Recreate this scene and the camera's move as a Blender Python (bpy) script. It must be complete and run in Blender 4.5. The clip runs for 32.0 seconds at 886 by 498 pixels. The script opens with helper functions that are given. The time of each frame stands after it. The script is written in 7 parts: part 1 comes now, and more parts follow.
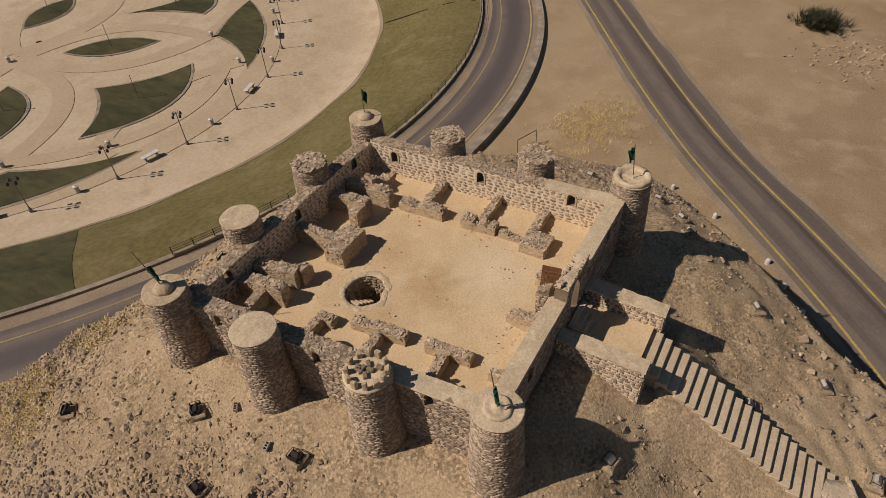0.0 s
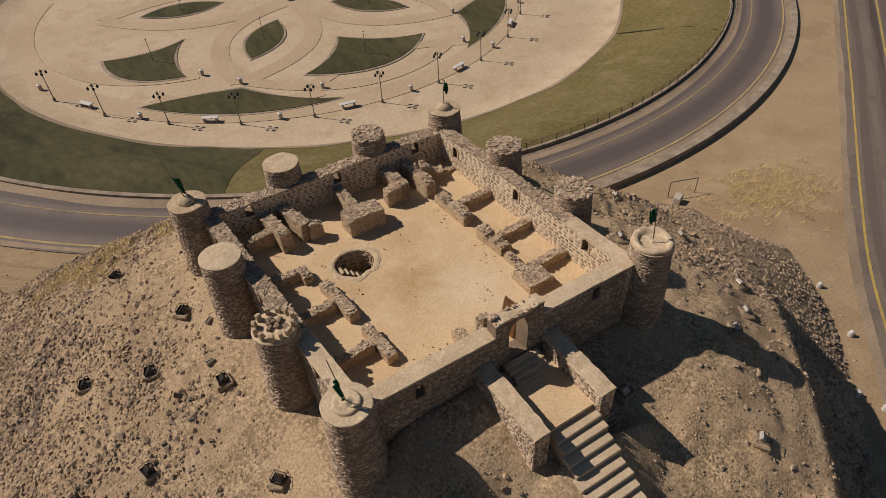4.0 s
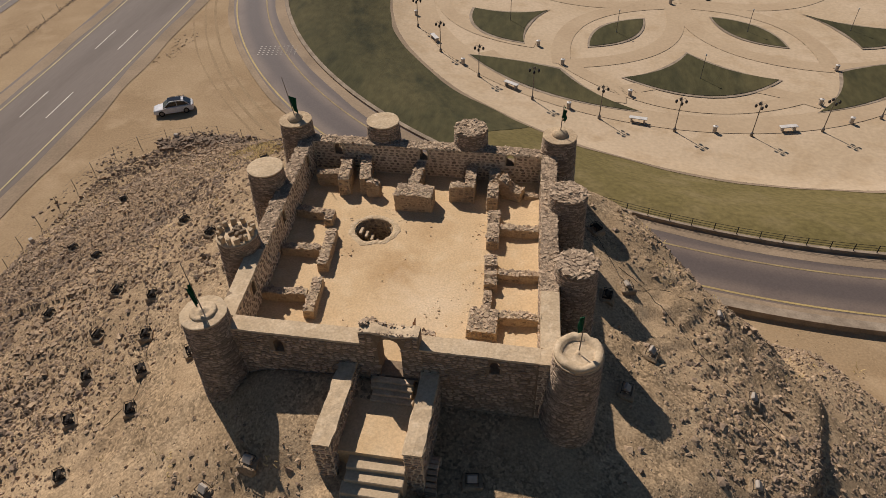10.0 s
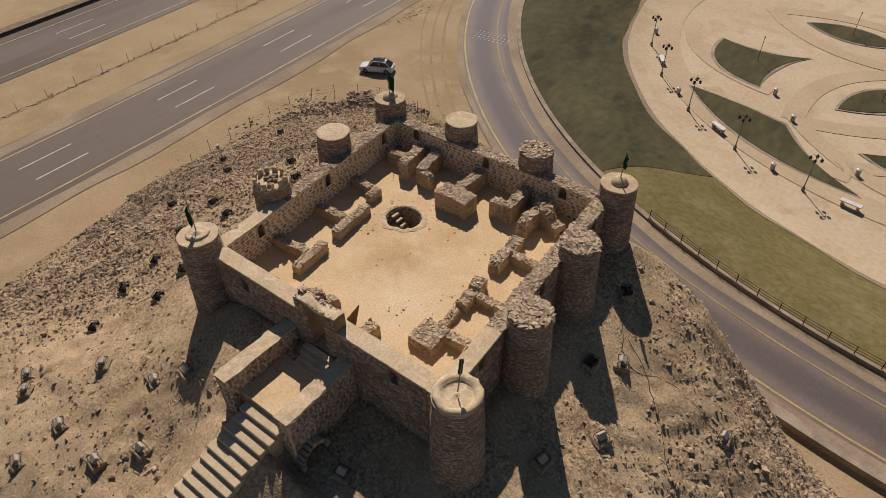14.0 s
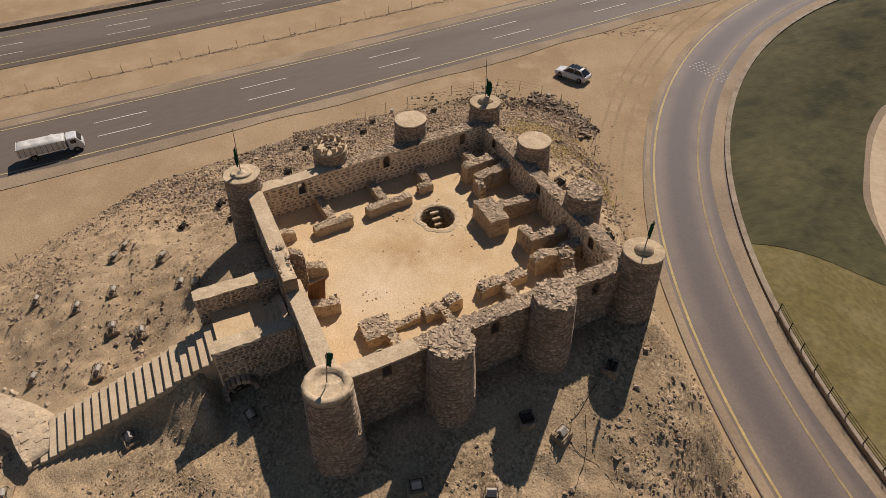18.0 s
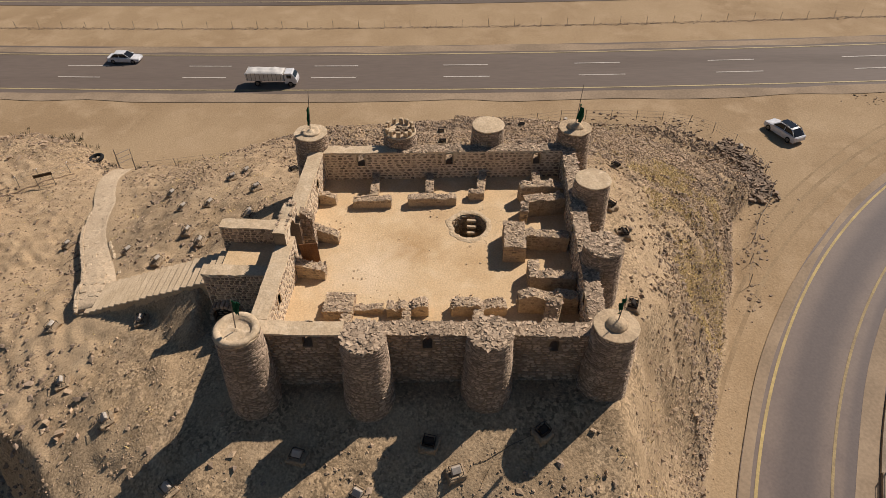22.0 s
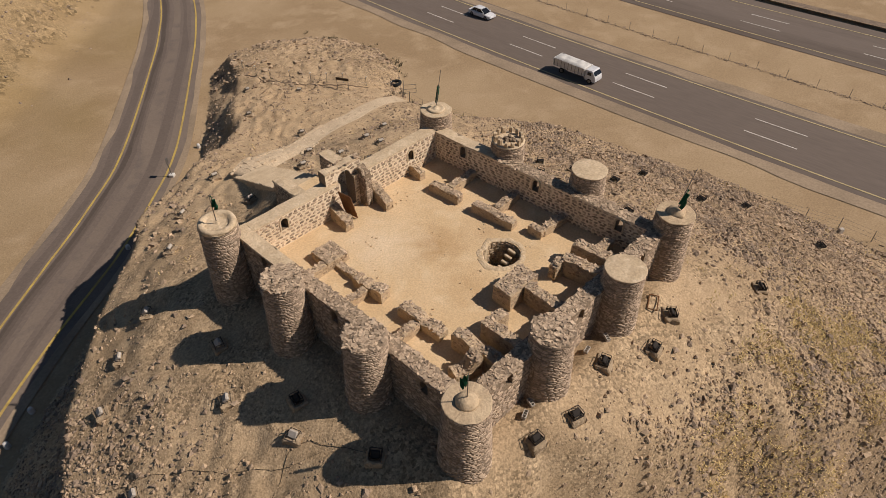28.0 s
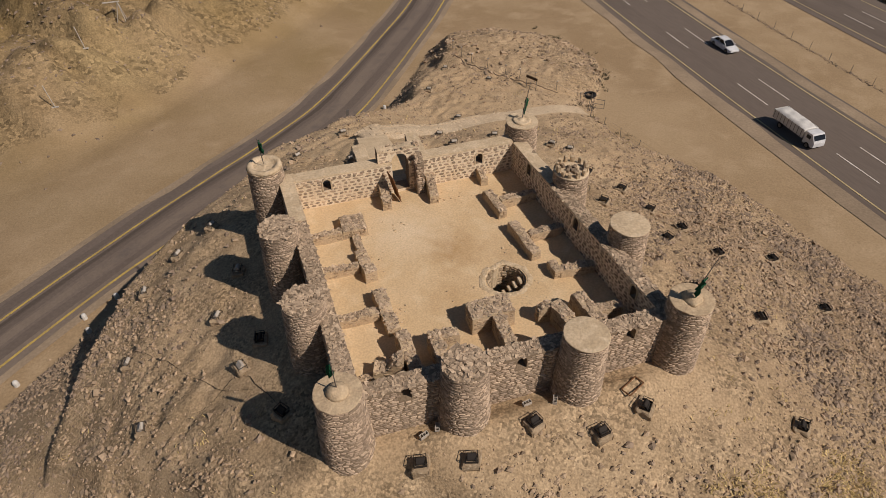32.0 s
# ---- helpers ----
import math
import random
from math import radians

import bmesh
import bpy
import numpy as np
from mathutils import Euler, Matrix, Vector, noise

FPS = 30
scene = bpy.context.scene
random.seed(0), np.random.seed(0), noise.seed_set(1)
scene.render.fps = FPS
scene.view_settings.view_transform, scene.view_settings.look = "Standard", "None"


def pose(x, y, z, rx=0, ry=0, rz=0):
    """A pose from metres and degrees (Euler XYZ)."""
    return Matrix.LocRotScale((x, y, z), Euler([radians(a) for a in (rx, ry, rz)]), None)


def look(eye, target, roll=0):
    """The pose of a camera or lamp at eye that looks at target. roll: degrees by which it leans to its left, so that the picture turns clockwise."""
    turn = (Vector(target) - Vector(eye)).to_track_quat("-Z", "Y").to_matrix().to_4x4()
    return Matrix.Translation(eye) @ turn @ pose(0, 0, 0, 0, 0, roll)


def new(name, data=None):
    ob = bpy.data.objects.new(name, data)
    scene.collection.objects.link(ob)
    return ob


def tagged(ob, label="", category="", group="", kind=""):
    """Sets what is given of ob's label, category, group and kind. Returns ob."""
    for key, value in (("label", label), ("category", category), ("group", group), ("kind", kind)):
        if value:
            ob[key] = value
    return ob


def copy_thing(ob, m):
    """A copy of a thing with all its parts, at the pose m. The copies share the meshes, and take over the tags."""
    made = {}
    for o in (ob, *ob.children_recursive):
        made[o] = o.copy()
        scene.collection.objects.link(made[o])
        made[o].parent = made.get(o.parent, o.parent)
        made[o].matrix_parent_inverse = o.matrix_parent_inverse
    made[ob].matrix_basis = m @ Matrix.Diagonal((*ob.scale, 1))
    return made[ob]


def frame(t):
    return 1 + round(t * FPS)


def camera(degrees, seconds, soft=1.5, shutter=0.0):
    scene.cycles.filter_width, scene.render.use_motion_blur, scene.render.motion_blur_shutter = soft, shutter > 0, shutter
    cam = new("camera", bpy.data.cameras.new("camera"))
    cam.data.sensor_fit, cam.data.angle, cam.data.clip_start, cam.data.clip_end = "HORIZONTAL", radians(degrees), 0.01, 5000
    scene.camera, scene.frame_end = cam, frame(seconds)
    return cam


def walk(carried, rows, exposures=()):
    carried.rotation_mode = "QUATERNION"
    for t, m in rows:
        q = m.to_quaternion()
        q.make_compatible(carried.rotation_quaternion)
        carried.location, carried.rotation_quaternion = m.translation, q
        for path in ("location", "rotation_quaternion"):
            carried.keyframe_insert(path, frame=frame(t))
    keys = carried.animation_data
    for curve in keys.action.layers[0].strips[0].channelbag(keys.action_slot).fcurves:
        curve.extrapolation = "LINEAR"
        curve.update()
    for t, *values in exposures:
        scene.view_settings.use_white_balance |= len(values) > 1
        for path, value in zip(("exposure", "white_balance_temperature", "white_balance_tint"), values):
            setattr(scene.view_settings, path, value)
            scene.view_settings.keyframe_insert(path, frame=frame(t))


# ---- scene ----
cam = camera(69.4, 32.0, 0.8)
METRES, TILT, LEAN, TURN = 100.0, -44.25, 1.0, -60.0
# the fort's centre is the origin, its court lies at z = 0
START = (-19.96, -13.63, 25.1)
ROWS = [
    (0.0, 0.0, 0.0, 0.0, 0.0, 0.0, -0.0),
    (0.5, 0.0156, 0.0005, 0.0003, 2.49, -0.06, -2.28),
    (1.0, 0.0312, 0.0016, 0.0011, 5.02, -0.19, -4.63),
    (1.5, 0.0474, 0.0035, 0.0027, 7.67, -0.45, -6.95),
    (2.0, 0.0623, 0.006, 0.0051, 10.2, -0.82, -9.32),
    (2.5, 0.0772, 0.0092, 0.0084, 12.83, -1.34, -11.66),
    (3.0, 0.0919, 0.0133, 0.0122, 15.5, -1.95, -13.94),
    (3.5, 0.1059, 0.0179, 0.0167, 18.23, -2.71, -16.22),
    (5.5, 0.1569, 0.0426, 0.0408, 29.78, -7.09, -24.92),
    (6.0, 0.1683, 0.0501, 0.048, 32.92, -8.5, -26.92),
    (6.5, 0.1791, 0.0581, 0.056, 36.21, -10.13, -28.86),
    (7.0, 0.1891, 0.0666, 0.0641, 39.61, -11.89, -30.72),
    (7.5, 0.1981, 0.0755, 0.073, 43.11, -13.83, -32.47),
    (8.0, 0.2068, 0.085, 0.0818, 46.82, -15.87, -34.13),
    (8.5, 0.2145, 0.0945, 0.091, 50.61, -18.08, -35.66),
    (9.0, 0.2214, 0.1045, 0.1006, 54.55, -20.44, -37.06),
    (9.5, 0.2272, 0.1144, 0.1107, 58.62, -23.04, -38.33),
    (10.0, 0.2324, 0.1248, 0.1209, 62.83, -25.74, -39.43),
    (10.5, 0.2372, 0.1357, 0.1312, 67.22, -28.57, -40.39),
    (11.0, 0.2409, 0.1467, 0.1416, 71.74, -31.55, -41.2),
    (11.5, 0.2437, 0.1575, 0.1523, 76.32, -34.63, -41.78),
    (12.0, 0.2451, 0.1682, 0.1631, 80.93, -37.79, -42.19),
    (12.5, 0.2461, 0.1793, 0.174, 85.62, -40.98, -42.38),
    (13.0, 0.2458, 0.1899, 0.1841, 90.25, -44.13, -42.48),
    (13.5, 0.2449, 0.201, 0.1947, 94.97, -47.33, -42.33),
    (14.0, 0.2426, 0.2116, 0.2054, 99.65, -50.57, -41.97),
    (14.5, 0.2396, 0.222, 0.2158, 104.22, -53.68, -41.44),
    (16.5, 0.2201, 0.2619, 0.2574, 121.28, -64.88, -37.63),
    (17.0, 0.2126, 0.272, 0.267, 125.26, -67.3, -36.21),
    (17.5, 0.2041, 0.2814, 0.2764, 129.08, -69.62, -34.67),
    (18.0, 0.1951, 0.2909, 0.2852, 132.8, -71.7, -33.01),
    (18.5, 0.1851, 0.2999, 0.2937, 136.34, -73.63, -31.25),
    (19.0, 0.1746, 0.3085, 0.3016, 139.76, -75.39, -29.39),
    (19.5, 0.1633, 0.3165, 0.3092, 143.05, -77.0, -27.44),
    (20.0, 0.151, 0.3235, 0.3163, 146.23, -78.57, -25.42),
    (20.5, 0.1387, 0.3308, 0.3228, 149.27, -79.83, -23.35),
    (21.0, 0.1254, 0.3373, 0.3287, 152.21, -81.02, -21.19),
    (21.5, 0.1116, 0.3436, 0.3342, 155.09, -82.01, -18.94),
    (22.0, 0.0975, 0.349, 0.339, 157.88, -82.91, -16.68),
    (22.5, 0.0827, 0.3538, 0.3429, 160.58, -83.68, -14.37),
    (23.0, 0.0678, 0.358, 0.3462, 163.24, -84.33, -12.07),
    (23.5, 0.054, 0.3618, 0.349, 165.76, -84.76, -9.92),
    (24.0, 0.0384, 0.3646, 0.351, 168.35, -85.18, -7.54),
    (24.5, 0.0227, 0.3662, 0.3525, 170.92, -85.58, -5.16),
    (25.0, 0.0069, 0.3676, 0.3535, 173.48, -85.79, -2.78),
    (25.5, -0.0092, 0.3681, 0.3536, 176.02, -85.94, -0.35),
    (27.5, -0.0716, 0.3649, 0.3472, 186.27, -85.29, 9.32),
    (28.0, -0.0872, 0.3623, 0.344, 188.88, -84.85, 11.74),
    (28.5, -0.1023, 0.3591, 0.3401, 191.53, -84.29, 14.11),
    (29.0, -0.1171, 0.3554, 0.3356, 194.24, -83.59, 16.47),
    (29.5, -0.1315, 0.3511, 0.3305, 197.03, -82.75, 18.77),
    (30.0, -0.1455, 0.3459, 0.3247, 199.88, -81.81, 21.04),
    (30.5, -0.159, 0.3401, 0.3185, 202.82, -80.7, 23.28),
    (31.0, -0.1719, 0.3337, 0.3118, 205.86, -79.48, 25.45),
    (31.5, -0.1842, 0.3268, 0.3045, 209.01, -78.09, 27.54),
    (32.0, -0.1959, 0.3193, 0.2966, 212.27, -76.54, 29.59),
]
LEVEL = pose(0, 0, 0, 2.0) @ pose(*START, TILT, LEAN, TURN)
walk(cam, [(t, LEVEL @ pose(METRES * x, METRES * y, METRES * z, 90 + pitch, roll, yaw)) for t, x, y, z, yaw, pitch, roll in ROWS],
     [(0.0, -0.32), (8.0, -0.16), (14.0, -0.06), (21.0, 0.05), (28.0, -0.05), (32.0, -0.26)])

# ---- light ----
SUN_AZ, SUN_EL = radians(133), radians(45)
sun_way = Vector((math.cos(SUN_EL) * math.cos(SUN_AZ), math.cos(SUN_EL) * math.sin(SUN_AZ), math.sin(SUN_EL)))
sun = new("sun", bpy.data.lights.new("sun", "SUN"))
sun.data.energy, sun.data.angle, sun.data.color = 5.0, radians(0.53), (1.0, 0.905, 0.835)
sun.matrix_world = look(sun_way * 200, (0, 0, 0))
world = bpy.data.worlds.new("sky")
world.use_nodes = True
scene.world = world
sky = world.node_tree.nodes.new("ShaderNodeTexSky")
sky.sky_type, sky.sun_disc = "NISHITA", False
sky.sun_elevation, sky.sun_rotation = SUN_EL, radians(90) - SUN_AZ
sky.dust_density, sky.ozone_density = 0.4, 4.0
world.node_tree.links.new(sky.outputs[0], world.node_tree.nodes["Background"].inputs[0])
world.node_tree.nodes["Background"].inputs[1].default_value = 0.05


# ---- materials ----
def material(name, base, rough=0.9, second=None, scale=2.0, grain=12.0, third=None, bump=0.3, bump_scale=20.0, metal=0.0, per_piece=0.0, amount=0.5, stretch=None, pebbles=0.0, spec=None, stains=(), bands=(), bare=None):
    """A surface with stains (scale), grain and relief, all in metres of the world."""
    m = bpy.data.materials.new(name)
    m.use_nodes = True
    t = m.node_tree
    bsdf = t.nodes["Principled BSDF"]
    bsdf.inputs["Roughness"].default_value, bsdf.inputs["Metallic"].default_value = rough, metal
    bsdf.inputs["Specular IOR Level"].default_value = spec if spec is not None else 0.12 if rough > 0.6 else 0.45
    geo = t.nodes.new("ShaderNodeNewGeometry")
    place = geo.outputs["Position"]
    if stretch:
        mp = t.nodes.new("ShaderNodeMapping")
        mp.inputs["Scale"].default_value = stretch
        t.links.new(place, mp.inputs["Vector"])
        place = mp.outputs["Vector"]

    def noise_at(s, detail=4.0):
        n = t.nodes.new("ShaderNodeTexNoise")
        n.inputs["Scale"].default_value, n.inputs["Detail"].default_value = s, detail
        t.links.new(place, n.inputs["Vector"])
        return n.outputs["Fac"]

    def sharpen(socket, lo, hi):
        r = t.nodes.new("ShaderNodeMapRange")
        r.inputs["From Min"].default_value, r.inputs["From Max"].default_value = lo, hi
        t.links.new(socket, r.inputs["Value"])
        return r.outputs[0]

    def mix(fac, a, b, kind="MIX"):
        n = t.nodes.new("ShaderNodeMix")
        n.data_type, n.blend_type = "RGBA", kind
        for sock, v in ((n.inputs[0], fac), (n.inputs[6], a), (n.inputs[7], b)):
            if isinstance(v, (int, float)):
                sock.default_value = v
            elif isinstance(v, tuple):
                sock.default_value = (*v, 1)
            else:
                t.links.new(v, sock)
        return n.outputs[2]

    col = base
    second = second or tuple(c * 0.7 for c in base)
    col = mix(sharpen(noise_at(1.0 / scale), 0.35, 0.65), base, second)
    if third:
        col = mix(sharpen(noise_at(3.3 / scale, 6.0), 0.5, 0.72), col, third)
    for sx, sy, sr, tint in stains:      # soft stains round given places
        gap = t.nodes.new("ShaderNodeVectorMath")
        gap.operation = "DISTANCE"
        gap.inputs[1].default_value = (sx, sy, 0 if abs(sx) + abs(sy) < 20 else -6 if abs(sx) + abs(sy) < 45 else -14)
        t.links.new(place, gap.inputs[0])
        ragged = t.nodes.new("ShaderNodeMath")
        ragged.operation, ragged.inputs[1].default_value = "MULTIPLY_ADD", sr * 1.6
        t.links.new(noise_at(3.0 / sr, 6.0), ragged.inputs[0])
        t.links.new(gap.outputs["Value"], ragged.inputs[2])
        near = t.nodes.new("ShaderNodeMapRange")
        near.inputs["From Min"].default_value, near.inputs["From Max"].default_value = sr * 0.8, sr * 1.7
        near.inputs["To Min"].default_value, near.inputs["To Max"].default_value = 0.9, 0.0
        t.links.new(ragged.outputs[0], near.inputs["Value"])
        col = mix(near.outputs[0], col, tint)
    for radius, core, width, tint in bands:      # wheel wear in soft rings round the park's centre
        flat = t.nodes.new("ShaderNodeVectorMath")
        flat.operation, flat.inputs[1].default_value = "MULTIPLY", (1, 1, 0)
        t.links.new(geo.outputs["Position"], flat.inputs[0])
        gap = t.nodes.new("ShaderNodeVectorMath")
        gap.operation, gap.inputs[1].default_value = "DISTANCE", (34.7, 100.0, 0)
        t.links.new(flat.outputs[0], gap.inputs[0])
        off = t.nodes.new("ShaderNodeMath")
        off.operation, off.inputs[1].default_value = "SUBTRACT", radius
        t.links.new(gap.outputs["Value"], off.inputs[0])
        side_of = t.nodes.new("ShaderNodeMath")
        side_of.operation = "ABSOLUTE"
        t.links.new(off.outputs[0], side_of.inputs[0])
        near = t.nodes.new("ShaderNodeMapRange")
        near.interpolation_type = "SMOOTHSTEP"
        near.inputs["From Min"].default_value, near.inputs["From Max"].default_value = core, width
        near.inputs["To Min"].default_value, near.inputs["To Max"].default_value = 0.85, 0.0
        t.links.new(side_of.outputs[0], near.inputs["Value"])
        col = mix(near.outputs[0], col, tint)
    fine = sharpen(noise_at(grain, 5.0), 0.25, 0.75)
    dark = t.nodes.new("ShaderNodeMapRange")
    dark.inputs["To Min"].default_value, dark.inputs["To Max"].default_value = 1 - amount, 1 + amount * 0.55
    t.links.new(fine, dark.inputs["Value"])
    col = mix(1.0, col, dark.outputs[0], "MULTIPLY")
    if pebbles:      # small stones bedded in the ground
        cells = t.nodes.new("ShaderNodeTexVoronoi")
        cells.inputs["Scale"].default_value = pebbles
        t.links.new(place, cells.inputs["Vector"])
        grey = t.nodes.new("ShaderNodeSeparateColor")
        t.links.new(cells.outputs["Color"], grey.inputs[0])
        tone2 = t.nodes.new("ShaderNodeMapRange")
        tone2.inputs["To Min"].default_value, tone2.inputs["To Max"].default_value = 0.5, 1.25
        t.links.new(grey.outputs[0], tone2.inputs["Value"])
        where = sharpen(noise_at(0.35), 0.36, 0.56)
        if bare:      # swept sand, with few stones, round one place
            gap = t.nodes.new("ShaderNodeVectorMath")
            gap.operation, gap.inputs[1].default_value = "DISTANCE", bare[:3]
            t.links.new(place, gap.inputs[0])
            ragged = t.nodes.new("ShaderNodeMath")
            ragged.operation, ragged.inputs[1].default_value = "MULTIPLY_ADD", bare[3] * 0.8
            t.links.new(noise_at(0.2, 5.0), ragged.inputs[0])
            t.links.new(gap.outputs["Value"], ragged.inputs[2])
            kept = t.nodes.new("ShaderNodeMath")
            kept.operation = "MULTIPLY"
            t.links.new(where, kept.inputs[0])
            t.links.new(sharpen(ragged.outputs[0], bare[3] * 1.1, bare[3] * 1.6), kept.inputs[1])
            where = kept.outputs[0]
        col = mix(where, col, mix(1.0, col, tone2.outputs[0], "MULTIPLY"))
        relief = t.nodes.new("ShaderNodeMath")
        relief.operation = "MULTIPLY"
        t.links.new(cells.outputs["Distance"], relief.inputs[0])
        t.links.new(where, relief.inputs[1])
    if per_piece:
        one, isl = t.nodes.new("ShaderNodeObjectInfo"), geo.outputs["Random Per Island"]
        both = t.nodes.new("ShaderNodeMath")
        both.operation = "ADD"
        t.links.new(one.outputs["Random"], both.inputs[0])
        t.links.new(isl, both.inputs[1])
        wrap = t.nodes.new("ShaderNodeMath")
        wrap.operation = "FRACT"
        t.links.new(both.outputs[0], wrap.inputs[0])
        tone = t.nodes.new("ShaderNodeMapRange")
        tone.inputs["To Min"].default_value, tone.inputs["To Max"].default_value = 1 - per_piece, 1 + per_piece
        t.links.new(wrap.outputs[0], tone.inputs["Value"])
        col = mix(1.0, col, tone.outputs[0], "MULTIPLY")
    t.links.new(col, bsdf.inputs["Base Color"])
    if bump:
        b = t.nodes.new("ShaderNodeBump")
        b.inputs["Strength"].default_value, b.inputs["Distance"].default_value = bump, 0.5 / bump_scale
        height = noise_at(bump_scale, 6.0)
        if pebbles:
            total = t.nodes.new("ShaderNodeMath")
            total.operation, total.inputs[1].default_value = "MULTIPLY_ADD", -0.15
            t.links.new(relief.outputs[0], total.inputs[0])
            t.links.new(height, total.inputs[2])
            height = total.outputs[0]
        t.links.new(height, b.inputs["Height"])
        t.links.new(b.outputs[0], bsdf.inputs["Normal"])
    return m


def plain(name, color, rough=0.6, metal=0.0):
    return material(name, color, rough, tuple(c * 0.85 for c in color), 0.6, 9.0, bump=0.05, amount=0.12, metal=metal)


CLAY = ((46, -80, 60, (0.21, 0.142, 0.06)), (12, -104, 58, (0.25, 0.17, 0.072)), (88, -66, 50, (0.185, 0.125, 0.06)), (26, -64, 12, (0.33, 0.235, 0.115)))
M_GROUND = material("desert_sand", (0.375, 0.265, 0.152), 0.95, (0.305, 0.208, 0.115), 11.0, 5.0, (0.40, 0.285, 0.168), 0.5, 6.0, amount=0.2, stains=CLAY)
M_MOUND = material("clay_slope", (0.375, 0.265, 0.152), 0.95, (0.305, 0.208, 0.115), 11.0, 5.0, (0.40, 0.285, 0.168), 0.9, 3.0, amount=0.38, pebbles=2.2, stains=CLAY)
M_HILL = material("stony_ground", (0.462, 0.328, 0.193), 0.95, (0.352, 0.246, 0.141), 5.0, 9.0, (0.49, 0.355, 0.214), 0.75, 11.0, amount=0.42, pebbles=7.5, bare=(-9, -34, -9, 21), stains=((-32, 6, 24, (0.27, 0.183, 0.108)), (-16, 26, 16, (0.30, 0.205, 0.12)), (-26, -14, 12, (0.43, 0.297, 0.17)), (-1, -21, 7, (0.52, 0.37, 0.215)), (8, -16, 6, (0.54, 0.375, 0.21)), (-14, -31, 11, (0.50, 0.35, 0.2)), (-17, -44, 9, (0.46, 0.32, 0.182)), (-31.5, -55.6, 1.5, (0.25, 0.155, 0.085)), (-31.0, -31.5, 1.6, (0.25, 0.165, 0.095))))
M_COURT = material("court_sand", (0.60, 0.43, 0.25), 0.95, (0.545, 0.38, 0.208), 3.6, 9.0, (0.62, 0.46, 0.278), 0.5, 14.0, amount=0.2, stains=((-0.5, -1.6, 2.6, (0.43, 0.275, 0.135)), (1.8, -3.6, 3.4, (0.66, 0.505, 0.33)), (-3.4, -0.2, 2.0, (0.50, 0.34, 0.185)), (0.6, 2.0, 2.2, (0.50, 0.335, 0.175))))
M_ROCK = material("hill_rock", (0.425, 0.305, 0.195), 0.92, (0.315, 0.225, 0.145), 1.5, 6.0, bump=0.5, bump_scale=14.0, per_piece=0.24, amount=0.3)
M_DARKROCK = material("dark_rubble", (0.31, 0.225, 0.153), 0.92, (0.205, 0.15, 0.107), 1.0, 6.0, bump=0.5, bump_scale=14.0, per_piece=0.24, amount=0.3)
M_STONE = material("wall_stone", (0.44, 0.328, 0.224), 0.9, (0.335, 0.247, 0.17), 0.7, 9.0, bump=0.5, bump_scale=22.0, per_piece=0.4, amount=0.25)
M_TSTONE = material("tower_stone", (0.45, 0.335, 0.232), 0.92, (0.335, 0.247, 0.173), 0.8, 9.0, bump=0.5, bump_scale=22.0, per_piece=0.4, amount=0.25)
M_MORTAR = material("pale_mortar", (0.76, 0.615, 0.43), 0.95, (0.66, 0.515, 0.345), 1.2, 10.0, bump=0.5, bump_scale=24.0, amount=0.18)
M_TOPSTONE = material("loose_stone", (0.455, 0.338, 0.228), 0.92, (0.36, 0.264, 0.176), 0.8, 9.0, bump=0.4, bump_scale=22.0, per_piece=0.36, amount=0.22)
M_MUD = material("mud_render", (0.51, 0.38, 0.24), 0.95, (0.42, 0.305, 0.188), 0.9, 9.0, (0.53, 0.40, 0.25), 0.7, 12.0, amount=0.25)
M_CORE = material("tower_core", (0.27, 0.198, 0.13), 0.95, (0.21, 0.152, 0.10), 0.9, 9.0, bump=0.6, bump_scale=14.0, amount=0.25)
M_PLASTER = material("sand_plaster", (0.565, 0.43, 0.278), 0.93, (0.47, 0.35, 0.218), 1.3, 8.0, (0.61, 0.475, 0.318), 0.6, 12.0, amount=0.24)
M_ASPHALT = material("asphalt", (0.165, 0.124, 0.1), 0.7, (0.182, 0.138, 0.108), 9.0, 5.0, (0.145, 0.109, 0.09), 0.1, 30.0, amount=0.15, spec=0.22, bands=((81.3, 0.5, 2.1, (0.095, 0.075, 0.067)), (77.9, 0.2, 0.8, (0.115, 0.09, 0.078))))
M_SIDEROAD = material("side_asphalt", (0.175, 0.134, 0.103), 0.8, (0.193, 0.148, 0.112), 9.0, 5.0, (0.14, 0.11, 0.09), 0.15, 30.0, amount=0.15)
M_HIGHWAY = material("highway_asphalt", (0.14, 0.108, 0.085), 0.7, (0.163, 0.126, 0.099), 22.0, 4.0, (0.105, 0.079, 0.06), 0.1, 30.0, amount=0.12, spec=0.14, stretch=(1.0, 0.12, 1.0))
M_SHOULDER = material("dusty_shoulder", (0.335, 0.248, 0.163), 0.93, (0.25, 0.185, 0.122), 6.0, 4.0, bump=0.2, amount=0.2)
M_YELLOW = material("yellow_paint", (0.50, 0.345, 0.09), 0.7, (0.38, 0.265, 0.09), 2.0, 5.0, bump=0.0, amount=0.25)
M_FADED = material("faded_yellow_paint", (0.36, 0.27, 0.13), 0.75, (0.27, 0.20, 0.11), 2.0, 5.0, bump=0.0, amount=0.3)
M_WHITE = material("white_paint", (0.62, 0.56, 0.48), 0.7, (0.5, 0.44, 0.36), 2.0, 5.0, bump=0.0, amount=0.2)
M_GRASS = material("thin_grass", (0.145, 0.115, 0.042), 0.95, (0.175, 0.136, 0.054), 14.0, 1.6, (0.20, 0.155, 0.07), 0.4, 4.0, amount=0.3)
